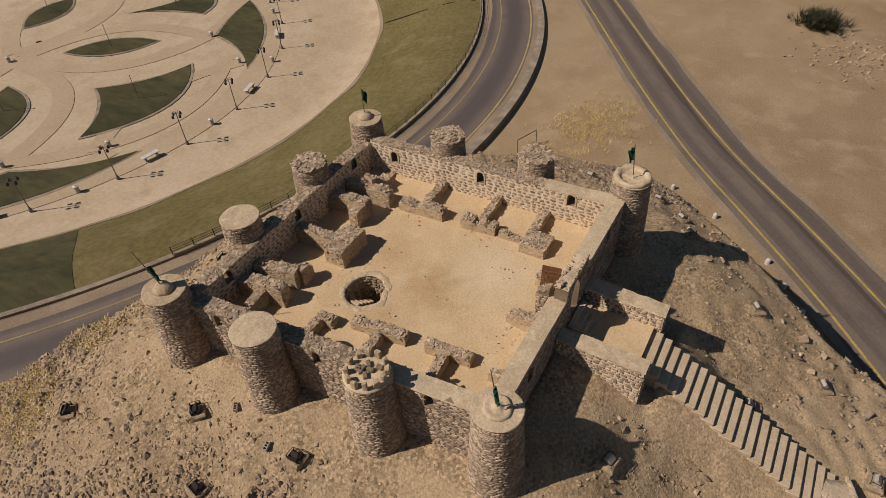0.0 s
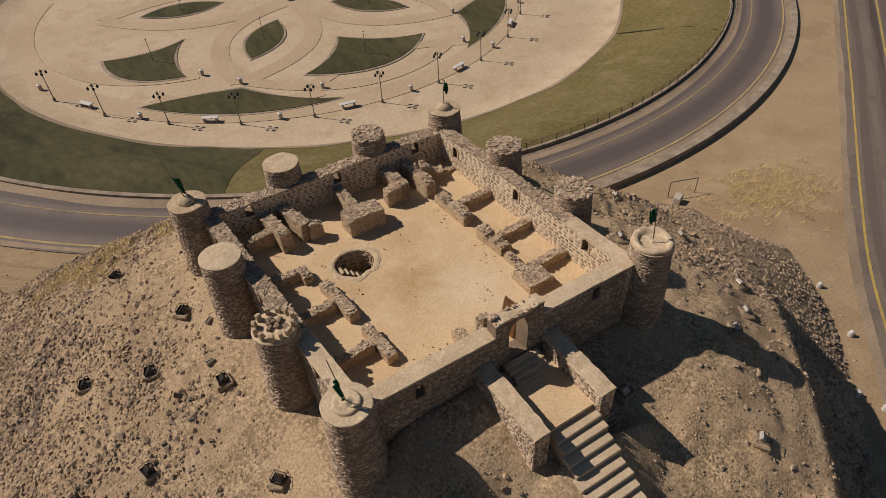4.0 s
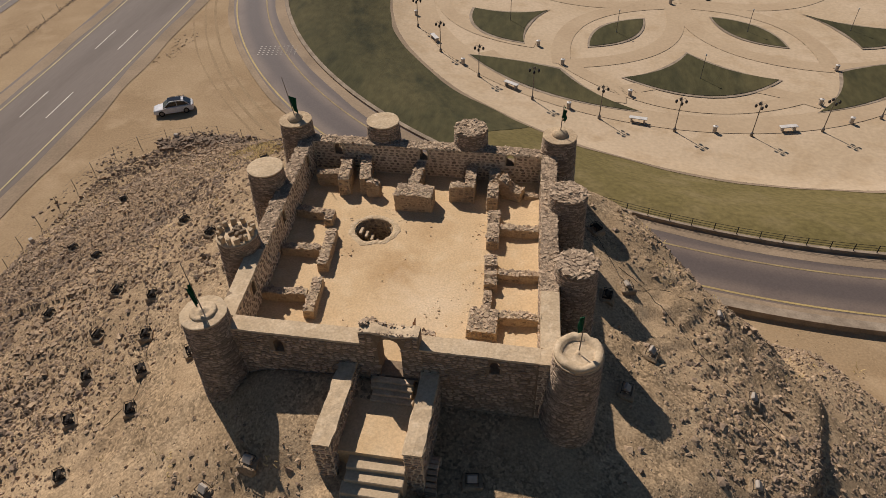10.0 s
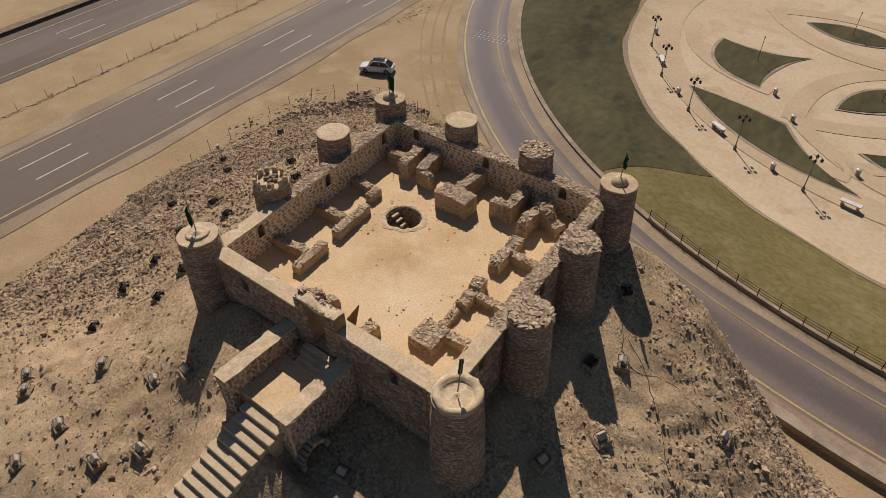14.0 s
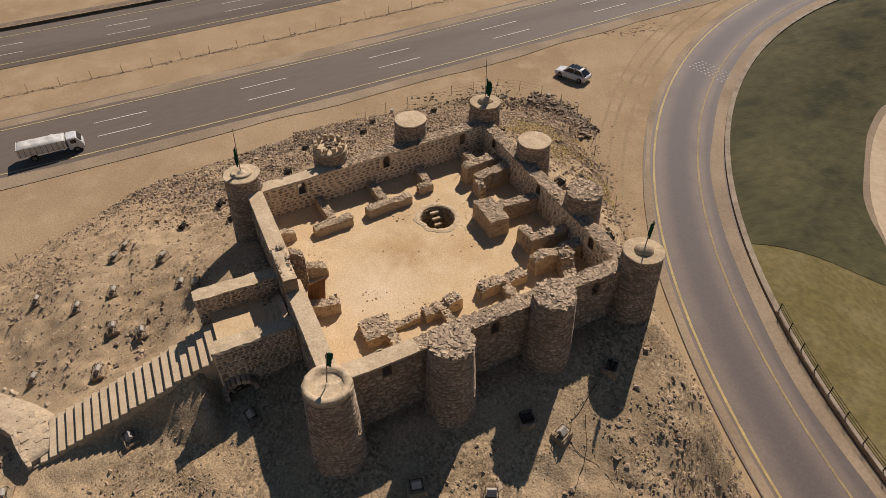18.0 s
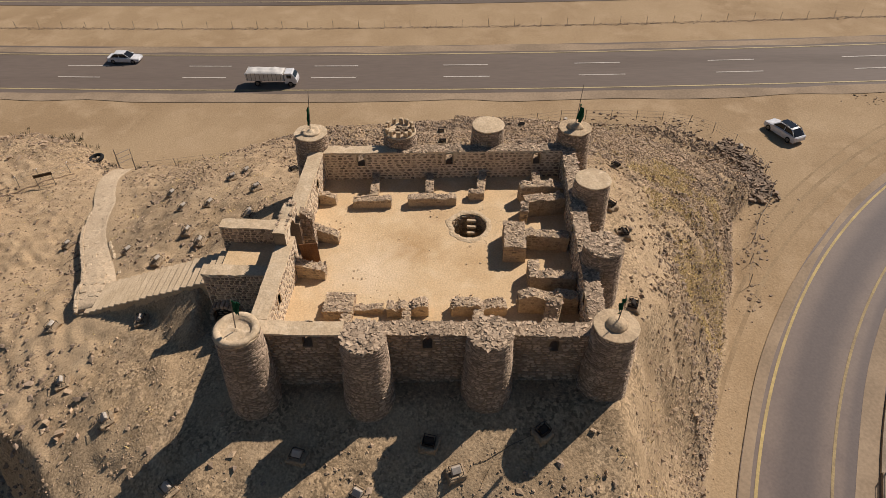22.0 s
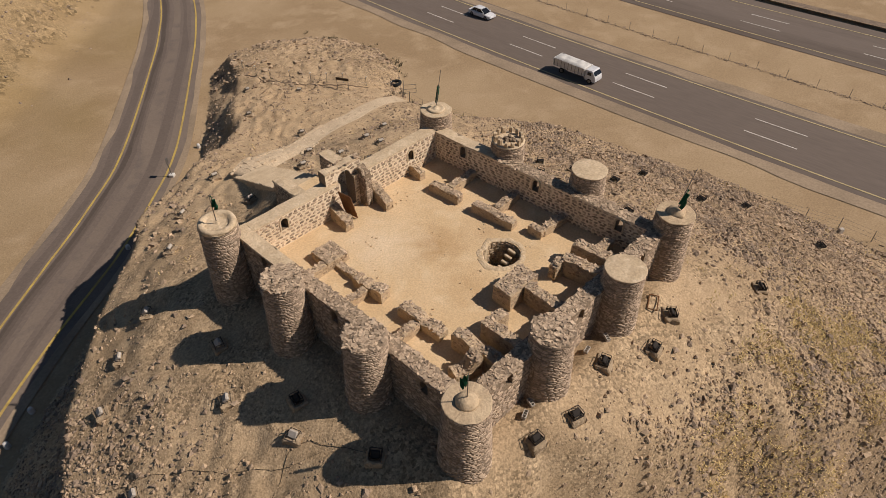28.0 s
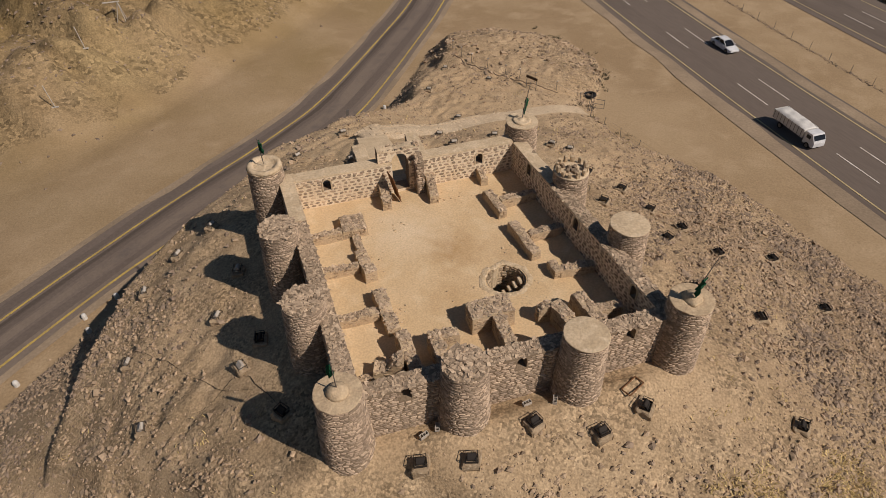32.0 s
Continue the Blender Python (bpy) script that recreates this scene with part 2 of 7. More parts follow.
M_WETGRASS = material("dark_grass", (0.062, 0.057, 0.025), 0.9, (0.098, 0.083, 0.037), 10.0, 1.2, (0.045, 0.043, 0.021), 0.4, 4.0, amount=0.3, stretch=(1.0, 0.35, 1.0))
M_DISC = material("pale_sand", (0.53, 0.405, 0.27), 0.95, (0.48, 0.36, 0.23), 12.0, 2.0, (0.44, 0.32, 0.195), 0.2, 4.0, amount=0.14)
M_PATH = material("walkway_paving", (0.475, 0.355, 0.227), 0.93, (0.43, 0.315, 0.197), 8.0, 2.0, bump=0.15, amount=0.12)
M_KERB = material("kerb_concrete", (0.36, 0.285, 0.205), 0.9, (0.24, 0.185, 0.13), 1.5, 6.0, bump=0.3, amount=0.2)
M_METAL = plain("dark_metal", (0.025, 0.024, 0.023), 0.55, 0.4)
M_GLASSY = plain("lamp_glass", (0.55, 0.55, 0.52), 0.2)
M_POST = plain("grey_steel", (0.20, 0.18, 0.16), 0.5, 0.6)
M_WOOD = material("door_timber", (0.20, 0.095, 0.04), 0.75, (0.14, 0.065, 0.03), 0.5, 12.0, bump=0.3, amount=0.3)
M_GREEN = plain("green_cloth", (0.012, 0.075, 0.035), 0.8)
M_CARPAINT = plain("white_car_paint", (0.66, 0.64, 0.62), 0.22)
M_WINDOW = plain("tinted_glass", (0.012, 0.013, 0.015), 0.08)
M_RUBBER = plain("tyre_rubber", (0.02, 0.02, 0.02), 0.85)
M_WHITEBOX = plain("white_box", (0.62, 0.58, 0.52), 0.5)
M_PLASTIC = plain("grey_concrete", (0.46, 0.40, 0.33), 0.9)
M_SCRUB = material("dry_scrub", (0.60, 0.44, 0.19), 0.95, (0.48, 0.34, 0.14), 0.8, 9.0, bump=0.0, per_piece=0.3, amount=0.3)
M_BUSH = material("dark_bush", (0.05, 0.048, 0.025), 0.95, (0.035, 0.032, 0.018), 0.8, 9.0, bump=0.0, per_piece=0.4, amount=0.3)
M_TRAIL = material("beaten_path", (0.53, 0.405, 0.27), 0.95, (0.455, 0.342, 0.222), 2.0, 7.0, (0.49, 0.375, 0.248), 0.7, 8.0, amount=0.3)
M_PAVER = material("path_stone", (0.53, 0.41, 0.275), 0.93, (0.455, 0.348, 0.228), 0.6, 9.0, bump=0.4, bump_scale=14.0, per_piece=0.14, amount=0.2)
M_STEP = material("step_plaster", (0.53, 0.405, 0.265), 0.93, (0.45, 0.34, 0.215), 1.2, 8.0, bump=0.4, bump_scale=12.0, amount=0.18)
# Near-black: shade of the recess put into colour; also pit floor and notice panel
M_HOLE = material("shade_and_dark_earth", (0.10, 0.07, 0.045), 0.95, bump=0.4)


# ---- mesh helpers ----
def obj(name, verts, faces, mat, parent=None, smooth=False, label=""):
    me = bpy.data.meshes.new(name)
    me.from_pydata([tuple(v) for v in verts], [], [tuple(int(i) for i in f) for f in faces])
    me.materials.append(mat)
    if smooth:
        me.polygons.foreach_set("use_smooth", [True] * len(me.polygons))
    me.update()
    ob = new(name, me)
    if parent:
        ob.parent = parent
    if label:
        ob["label"] = label
    return ob


def part(name, bm, mat, parent=None, label="", smooth=False):
    me = bpy.data.meshes.new(name)
    bm.to_mesh(me)
    bm.free()
    me.materials.append(mat)
    if smooth:
        me.polygons.foreach_set("use_smooth", [True] * len(me.polygons))
    ob = new(name, me)
    if parent:
        ob.parent = parent
    if label:
        ob["label"] = label
    return ob


def empty(name, m):
    ob = new(name)
    ob.matrix_world = m
    return ob


def box(bm, sx, sy, sz, m=None, bevel=0.0, seg=1):
    r = bmesh.ops.create_cube(bm, size=1.0, matrix=(m or Matrix()) @ Matrix.Diagonal((sx, sy, sz, 1)))
    if bevel:
        es = list({e for v in r["verts"] for e in v.link_edges})
        bmesh.ops.bevel(bm, geom=es, offset=bevel, segments=seg, affect="EDGES", profile=0.5)
    return r["verts"]


def rod(bm, a, b, r0, r1=None, n=8):
    a, b = Vector(a), Vector(b)
    d = b - a
    m = Matrix.Translation((a + b) / 2) @ d.to_track_quat("Z", "Y").to_matrix().to_4x4()
    bmesh.ops.create_cone(bm, cap_ends=True, segments=n, radius1=r0, radius2=r0 if r1 is None else r1, depth=d.length, matrix=m)


def lathe(bm, profile, n=24, m=None, close=True):
    """Turned shape from (radius, z) pairs."""
    m = m or Matrix()
    rings = [[bm.verts.new(m @ Vector((r * math.cos(2 * math.pi * k / n), r * math.sin(2 * math.pi * k / n), z))) for k in range(n)] for r, z in profile]
    for a, b in zip(rings, rings[1:]):
        for k in range(n):
            bm.faces.new((a[k], a[(k + 1) % n], b[(k + 1) % n], b[k]))
    if close:
        bm.faces.new(rings[-1])
        bm.faces.new(rings[0][::-1])
    return rings


rng = np.random.default_rng(7)
GRID = np.random.default_rng(11).random((256, 256))


def vnoise(x, y, s):
    """Smooth value noise, 0 to 1, over arrays; s: metres of a cell."""
    x, y = np.asarray(x, float) / s + 1000, np.asarray(y, float) / s + 1000
    i, j = np.floor(x).astype(int), np.floor(y).astype(int)
    u, v = x - i, y - j
    u, v = u * u * (3 - 2 * u), v * v * (3 - 2 * v)
    g = lambda a, b: GRID[a % 256, b % 256]
    return (g(i, j) * (1 - u) + g(i + 1, j) * u) * (1 - v) + (g(i, j + 1) * (1 - u) + g(i + 1, j + 1) * u) * v


def step(a, b, v):
    u = np.clip((np.asarray(v, float) - a) / (b - a), 0, 1)
    return u * u * (3 - 2 * u)


# ---- the lie of the land ----
RING = (34.7, 100.0)          # centre of the round park
FOOT = [(24.6, -0.2), (22.6, -6.2), (20.2, -11.2), (17.9, -14.5), (15.1, -18), (12.6, -21.5), (10.8, -25.5), (6.5, -31.5), (1.0, -37.5), (-4.2, -43), (-9.7, -51.2), (-13.6, -57.2), (-17, -62.5), (-22, -65.5), (-28, -65.6), (-34, -63), (-37.5, -58.5), (-38.3, -51), (-36.4, -45), (-32.6, -40), (-30, -36), (-30.8, -30), (-32.2, -24), (-34.3, -17.5), (-37.3, -7), (-38.6, 0),
        (-41, 14), (-40, 26), (-35, 31), (-28, 32), (-22, 27.5), (-13, 25), (-3, 21.2), (8, 17.3), (21, 14.8), (28, 11), (27, 5)]
BENCH = [(14, -25.5), (20.5, -20), (26, -14.8), (31.5, -9.5), (36, -3), (34, 5), (30, 11), (22, 13), (11, 2), (5, -20)]      # lower stony bench under the eastern bank


def mound(off, along):
    return step(14, 31, off) * step(0, 24, 50 - np.abs(along + 40))


def plain_z(x, y):
    """Ground without the hill: gently falling towards the round park, which lies in a shallow bowl."""
    x, y = np.asarray(x, float), np.asarray(y, float)
    away = 0.866 * (x + 19.96) + 0.5 * (y + 13.63)
    z = -15.9 - 3.6 * step(1.1, 125.8, away) + 0.035 * np.clip(y, -120, 120)
    z = z - 6.0 * (1 - step(54, 75, np.hypot(x - RING[0], y - RING[1])))
    # the sand lies lower than the ring road along its southern and eastern outer edge
    far, turn = np.hypot(x - RING[0], y - RING[1]), np.degrees(np.arctan2(y - RING[1], x - RING[0])) % 360
    z = z - (0.4 - 0.15 * step(275, 305, turn)) * step(85.45, 86.0, far) * step(104, 88, far) * np.where(turn > 180, step(257, 262, turn), step(45, 40, turn))
    # the flat swells where the side road passes under the hill's south-east side
    z = z + 3.0 * np.exp(-((x - 25) ** 2 + (y + 18) ** 2) / (2 * 18.0 ** 2)) * step(14, 2, y)
    # bare slope beyond the side road, to the south-east
    off = 0.73 * (x - 20.3) - 0.68 * (y + 34.3)
    along = 0.68 * (x - 20.3) + 0.73 * (y + 34.3)
    gully = np.abs(vnoise(0.35 * off + 4 * vnoise(x, y, 9), along, 5.0) - 0.5) * 2
    return z + mound(off, along) * (5.0 + 4.6 * gully + 1.8 * vnoise(x, y, 4) + 2.0 * np.abs(vnoise(0.25 * off, along + 3 * vnoise(x, y, 7), 2.6) - 0.5))


def inside(x, y, poly=None):
    """Signed distance to the foot of the hill, or another outline, positive inside."""
    poly = poly or FOOT
    x, y = np.asarray(x, float), np.asarray(y, float)
    best, ins = np.full(x.shape, 1e9), np.zeros(x.shape, bool)
    for (x0, y0), (x1, y1) in zip(poly, poly[1:] + poly[:1]):
        dx, dy = x1 - x0, y1 - y0
        u = np.clip(((x - x0) * dx + (y - y0) * dy) / (dx * dx + dy * dy), 0, 1)
        best = np.minimum(best, np.hypot(x - x0 - u * dx, y - y0 - u * dy))
        if y0 != y1:
            ins ^= ((y0 > y) != (y1 > y)) & (x < x0 + (y - y0) / (y1 - y0) * dx)
    return np.where(ins, best, -best)


TRAIL = [(0.9, -12.0), (0.1, -21.9), (-1.7, -22.5), (-4.3, -24.2), (-7.9, -26.8), (-11.2, -28.9), (-14.2, -30.3), (-17.4, -31.4), (-20.1, -32.9), (-24.7, -35.1), (-28.5, -35.8)]


def off_trail(x, y):
    """Distance to the stairs and the footpath."""
    best = np.full(np.shape(x), 1e9)
    for (x0, y0), (x1, y1) in zip(TRAIL, TRAIL[1:]):
        dx, dy = x1 - x0, y1 - y0
        u = np.clip(((x - x0) * dx + (y - y0) * dy) / (dx * dx + dy * dy), 0, 1)
        best = np.minimum(best, np.hypot(x - x0 - u * dx, y - y0 - u * dy))
    return best


def strata(x, y, s):
    """Noise drawn out along the beds of rock, which strike north-east."""
    return vnoise(0.74 * x - 0.67 * y + 1.8 * vnoise(x, y, 6), (0.67 * x + 0.74 * y) * 0.2, s)


def land_z(x, y, rough=True):
    x, y = np.asarray(x, float), np.asarray(y, float)
    d = np.hypot(np.maximum(np.abs(x) - 9, 0), np.maximum(np.abs(y) - 9, 0))
    a = np.arctan2(y, x)
    k = 0.4 - 0.185 * (0.5 - 0.5 * np.sin(a)) ** 2 - 0.03 * (0.5 - 0.5 * np.cos(a)) ** 2
    south = (0.5 - 0.5 * np.sin(a)) ** 2
    top = -1.4 - k * d - 0.0035 * (1 - 0.9 * south) * d * d + 0.035 * y
    # the ground sinks towards the south-west, to the foot of the path
    top = top - 3.1 * step(14, 31, -y) * step(-3, 9, -x) * (1 - 0.45 * step(33, 50, -y))
    # a hollow in the south-west slope
    top = top - 1.8 * np.exp(-((x + 16.5) / np.where(x < -16.5, 9.0, 5.5)) ** 2 / 2 - ((y + 12.5) / 5.5) ** 2 / 2)
    top = top - 0.13 * np.maximum(0, d - 7) * np.exp(-((np.degrees(a) + 152) / 22) ** 2)
    # the ground stands higher along the north wall
    top = top + 0.6 * step(8.5, 9.6, y) * step(15, 11, y) * step(-9, -6, x) * step(6, 3, x)
    # made ground banked against the south wall, west of the landing
    top = top + 1.6 * step(-9.5, -4.3, x) * step(3.0, 2.0, x) * step(-16.5, -10.6, y) * step(-7.8, -8.6, y)
    # broken north-east shoulder, falling to the bench
    top = top - 0.9 * np.maximum(0, 0.62 * (x - 13.7) + 0.78 * (y - 7.5) + 1.2 * (vnoise(x, y, 3.5) - 0.5))
    # the southern spur keeps its height to its far end
    top = np.maximum(top, -14.25 - 0.12 * np.maximum(0, -23 - x) - 0.03 * np.maximum(0, -45 - y) - 8 * (1 - step(-34, -42, y)))
    b = plain_z(x, y)
    bench = np.maximum(inside(x, y, BENCH), 0)
    b = b + np.clip(bench * (0.72 - 0.25 * step(-7, 3, y)), 0, 6.4 + 2.2 * step(-9, -2, y)) * step(-30, -19, y) + np.clip(bench * 0.45 - 0.4, 0, 1.8) * step(-3, 5, y)
    p = inside(x, y)
    eastern = step(-75, -55, np.degrees(a)) * step(15, -5, np.degrees(a))
    top = top - 0.7 * eastern * step(7, 2, p)
    steep = 2.1 + 1.4 * step(-100, -70, np.degrees(a)) * step(12, -5, np.degrees(a))
    # the spur runs out gently to the south-west
    spur = step(-37, -42, y) * step(-17, -23, x)
    steep = steep * (1 - spur) + 0.5 * spur
    wob = 1.5 * (vnoise(x, y, 5) - 0.5) + 0.6 * (vnoise(x + 31, y, 1.8) - 0.5)
    q = np.maximum(0, p + wob * np.clip(p, 0, 1.5) / 1.5)
    # fallen stones bank up against the scarp of the southern spur
    bank = 2.6 * step(-23, -29, y) * step(-26, -16, x)
    rim = b + np.minimum(q * 0.8, bank) + np.maximum(0, q - bank / 0.8) * steep
    e = 1.5
    h = np.maximum(e - np.abs(top - rim), 0) / e
    z = np.maximum(np.minimum(top, rim) - h * h * e * 0.25, b)
    # made ground against the flanks of the stairs
    flight = -0.6 - 0.46 * np.clip(-12.32 - y, 0, 11.2)
    flank = np.maximum(np.abs(x - 1.08 + 0.104 * np.clip(-12.32 - y, 0, 11.2)) - 1.2, 0)
    made = flight - 0.5 * flank - 0.8 * step(0.0, 0.35, flank) * step(0.6, 1.6, x) * step(-14.5, -17.5, y) - 3.0 * step(-13.6, -12.4, y) - 3.0 * step(-23.6, -25.5, y)
    z = np.where((flank < 5) & (y < -12.4) & (y > -26), np.maximum(z, made), z)
    if rough:
        w = np.clip(p / 3, 0, 1) * np.clip((d - 0.3) / 4, 0.15, 1) * step(1.0, 3.2, off_trail(x, y))
        z = z + w * (0.6 * (vnoise(x, y, 7) - 0.5) + 0.2 * (vnoise(x, y, 2.2) - 0.5) + 0.24 * (vnoise(x, y, 0.9) - 0.5) + 0.16 * (vnoise(x + 13, y, 0.5) - 0.5))
        # strata: ribs of harder rock running roughly north-east
        rib = 1 - np.abs(2 * strata(x, y, 0.55) - 1)
        z = z + w * step(0.42, 0.62, vnoise(x + 50, y, 8)) * step(2, 7, d) * (0.20 * rib ** 2 - 0.08)
    return z


def at(x, y):
    return float(land_z(x, y))



# ---- ground sheet ----
def lines(lo, hi, fine_lo, fine_hi, fine, mid_lo, mid_hi, mid):
    far = lambda a, b: list(a + (b - a) * (np.linspace(0, 1, 9)[1:]) ** 2.0)
    left = far(mid_lo, lo)[::-1]
    return np.array(left + list(np.arange(mid_lo, fine_lo, mid)) + list(np.arange(fine_lo, fine_hi, fine)) + list(np.arange(fine_hi, mid_hi, mid)) + far(mid_hi, hi))


gx = lines(-2500, 2500, -45, 38, 0.27, -110, 132, 1.1)
gy = lines(-2500, 2500, -67, 34, 0.27, -130, 190, 1.1)
X, Y = np.meshgrid(gx, gy)
Z = land_z(X, Y)
Z = np.where((np.abs(X) < 6.6) & (np.abs(Y) < 6.6), -6.0, Z)
verts = np.stack([X, Y, Z], -1).reshape(-1, 3)
nx, ny = len(gx), len(gy)
idx = np.arange(nx * ny).reshape(ny, nx)
faces = np.stack([idx[:-1, :-1], idx[:-1, 1:], idx[1:, 1:], idx[1:, :-1]], -1).reshape(-1, 4)
ground = obj("ground", verts, faces, M_GROUND, smooth=True)
ground.data.materials.append(M_HILL)
ground.data.materials.append(M_MOUND)
mx, my = (X[:-1, :-1] + X[1:, 1:]) / 2, (Y[:-1, :-1] + Y[1:, 1:]) / 2
hill = np.maximum(inside(mx, my), inside(mx, my, BENCH)) + 0.8 * (vnoise(mx, my, 1.5) - 0.5) > 0.0
clay = mound(0.73 * (mx - 20.3) - 0.68 * (my + 34.3), 0.68 * (mx - 20.3) + 0.73 * (my + 34.3)) > 0.04 + 0.25 * vnoise(mx, my, 3)
ground.data.polygons.foreach_set("material_index", np.where(hill, 1, np.where(clay, 2, 0)).astype(np.int32).reshape(-1))
tagged(ground, "bare sandy ground rising to a stony hill", "ground", kind="structure")


def ribbon(name, pts, half, lift, mat, parent=None, across=1, lie=None):
    """A strip along points (x, y), laid on the ground; half: half its width, or a pair (left, right)."""
    pts = np.array(pts, float)
    tan = np.gradient(pts, axis=0)
    nor = np.stack([-tan[:, 1], tan[:, 0]], -1) / np.hypot(tan[:, 0], tan[:, 1])[:, None]
    l, r = half if isinstance(half, tuple) else (half, -half)
    vs, fs = [], []
    for k in range(across + 1):
        q = pts + nor * np.broadcast_to(l + (r - l) * k / across, (len(pts),))[:, None]
        z = (lie or plain_z)(q[:, 0], q[:, 1]) + lift
        vs += list(np.column_stack([q, z]))
    n = len(pts)
    for k in range(across):
        for i in range(n - 1):
            fs.append((k * n + i, (k + 1) * n + i, (k + 1) * n + i + 1, k * n + i + 1))
    return obj(name, vs, fs, mat, parent)


def smooth_line(ctrl, gap):
    """Points every gap metres along a smooth curve through the controls."""
    c = np.array(ctrl, float)
    c = np.vstack([2 * c[0] - c[1], c, 2 * c[-1] - c[-2]])
    out = []
    for i in range(1, len(c) - 2):
        n = max(2, int(np.hypot(*(c[i + 1] - c[i])) / gap))
        for t in np.linspace(0, 1, n, endpoint=False):
            out.append(0.5 * (2 * c[i] + (c[i + 1] - c[i - 1]) * t + (2 * c[i - 1] - 5 * c[i] + 4 * c[i + 1] - c[i + 2]) * t * t + (3 * c[i] - c[i - 1] - 3 * c[i + 1] + c[i + 2]) * t ** 3))
    out.append(c[-2])
    return np.array(out)


def arc(r, a0, a1, gap=1.5):
    n = max(3, int(abs(radians(a1 - a0)) * r / gap))
    a = np.radians(np.linspace(a0, a1, n))
    return np.column_stack([RING[0] + r * np.cos(a), RING[1] + r * np.sin(a)])


# highway: two carriageways running north and south past the hill's west side
def HW(off, y):
    bend = np.clip(y, -80, 80)
    return -49.0 + off - 0.010 * y - 0.0004 * bend * (2 * np.asarray(y) - bend)


hy = np.concatenate([np.arange(-420, -130, 20), np.arange(-130, 150, 3), np.arange(150, 421, 20)])
hw = lambda off: np.column_stack([HW(off, hy), hy])
M_HWLINE = material("pale_yellow_paint", (0.52, 0.41, 0.21), 0.7, (0.42, 0.33, 0.17), 2.0, 5.0, bump=0.0, amount=0.2)
road_a = ribbon("road_highway_near", hw(-5.3), 8.0, 0.05, M_HIGHWAY, across=8)
tagged(road_a, "three-lane highway of worn grey asphalt", "road", kind="structure")
for off, mat, w in ((0.0, M_HWLINE, 0.1), (-10.45, M_HWLINE, 0.1)):
    ribbon("edge_line", hw(off), w, 0.08, mat, road_a)
fray_h = lambda k, a, s: a * (vnoise(hy, np.full(len(hy), 23.0 * k), s) - 0.5)
ribbon("dusty_edge", hw(0), (-0.9 + fray_h(2, 0.7, 6), -3.0 + fray_h(1, 0.9, 7)), 0.06, M_SHOULDER, road_a, across=2)
ribbon("dusty_edge", hw(-10.45), (2.6 + fray_h(4, 0.9, 7), 0.7 + fray_h(3, 0.7, 6)), 0.06, M_SHOULDER, road_a, across=2)
for off in (-3.5, -6.95):
    for k in range(-10, 14):
        y0 = k * 18.1 + (16.0 if off > -5 else 15.8)
        ys = np.array([y0, y0 + 2, y0 + 4, y0 + 6.2])
        ribbon("lane_dash", np.column_stack([HW(off, ys), ys]), 0.085, 0.08, M_WHITE, road_a)
road_b = ribbon("road_highway_far", hw(-36.3), 7.2, 0.05, M_HIGHWAY, across=8)
tagged(road_b, "far carriageway of the highway, dark asphalt", "road", kind="structure")
for off, mat, w in ((-30.6, M_HWLINE, 0.09), (-41.1, M_HWLINE, 0.09)):
    ribbon("edge_line", hw(off), w, 0.08, mat, road_b)
for off in (-34.1, -37.6):
    for k in range(-10, 14):
        y0 = k * 18.0 + 1.0
        ys = np.array([y0, y0 + 2, y0 + 4, y0 + 6.2])
        ribbon("lane_dash", np.column_stack([HW(off, ys), ys]), 0.085, 0.08, M_WHITE, road_b)
verge = ribbon("verge_bank", hw(-44.9), 0.9, 0.55, M_DARKROCK)
tagged(verge, "dark low bank along the far carriageway", "bank", kind="structure")

M_RINGLINE = material("dull_yellow_paint", (0.47, 0.345, 0.14), 0.7, (0.36, 0.265, 0.12), 2.0, 5.0, bump=0.0, amount=0.25)
# ring road round the park, and its slip towards the highway
ring = ribbon("road_ring", arc(80.35, 150, 400), 4.6, 0.09, M_ASPHALT, across=4)
tagged(ring, "curving two-way road of dark asphalt", "road", kind="structure")
for r, w, paint in ((83.8, 0.11, M_RINGLINE), (79.15, 0.1, M_FADED)):
    ribbon("yellow_line", arc(r, 150, 400), w, 0.11, paint, ring)
for k, r, a, b in ((3, 77.0, 0.7, -0.7), (4, 84.6, 0.4, -0.35)):
    ribbon("dusty_edge", (line := arc(r, 150, 400)), (a + 0.5 * (vnoise(np.arange(len(line)), np.full(len(line), 31.0 * k), 6) - 0.5), b + 0.5 * (vnoise(np.arange(len(line)), np.full(len(line), 57.0 * k), 6) - 0.5)), 0.102, M_SHOULDER, ring)
for i in range(5):
    for j in range(9):
        x, y = -33.6 + j * 0.62 - i * 0.1, 53.2 + i * 0.62 + j * 0.12
        ribbon("road_stud", [(x, y), (x + 0.12, y), (x + 0.24, y)], 0.07, 0.12, M_WHITE, ring)


M_RUT = material("pressed_sand", (0.285, 0.198, 0.112), 0.95, (0.33, 0.235, 0.135), 3.0, 5.0, bump=0.4, amount=0.25)
for r, w in ((87.0, 0.16), (88.7, 0.14), (90.2, 0.1)):
    rut = arc(r, 196, 258)
    n_ = np.full(len(rut), 17.0 * r)
    tagged(ribbon("tyre_rut", rut + 0.5 * (vnoise(np.arange(len(rut)), n_, 14) - 0.5)[:, None], (w + 0.25 * (vnoise(np.arange(len(rut)), n_ + 50, 3) - 0.4), -w), 0.02, M_RUT), "faint tyre rut in the sand beside the road", "rut", kind="structure")


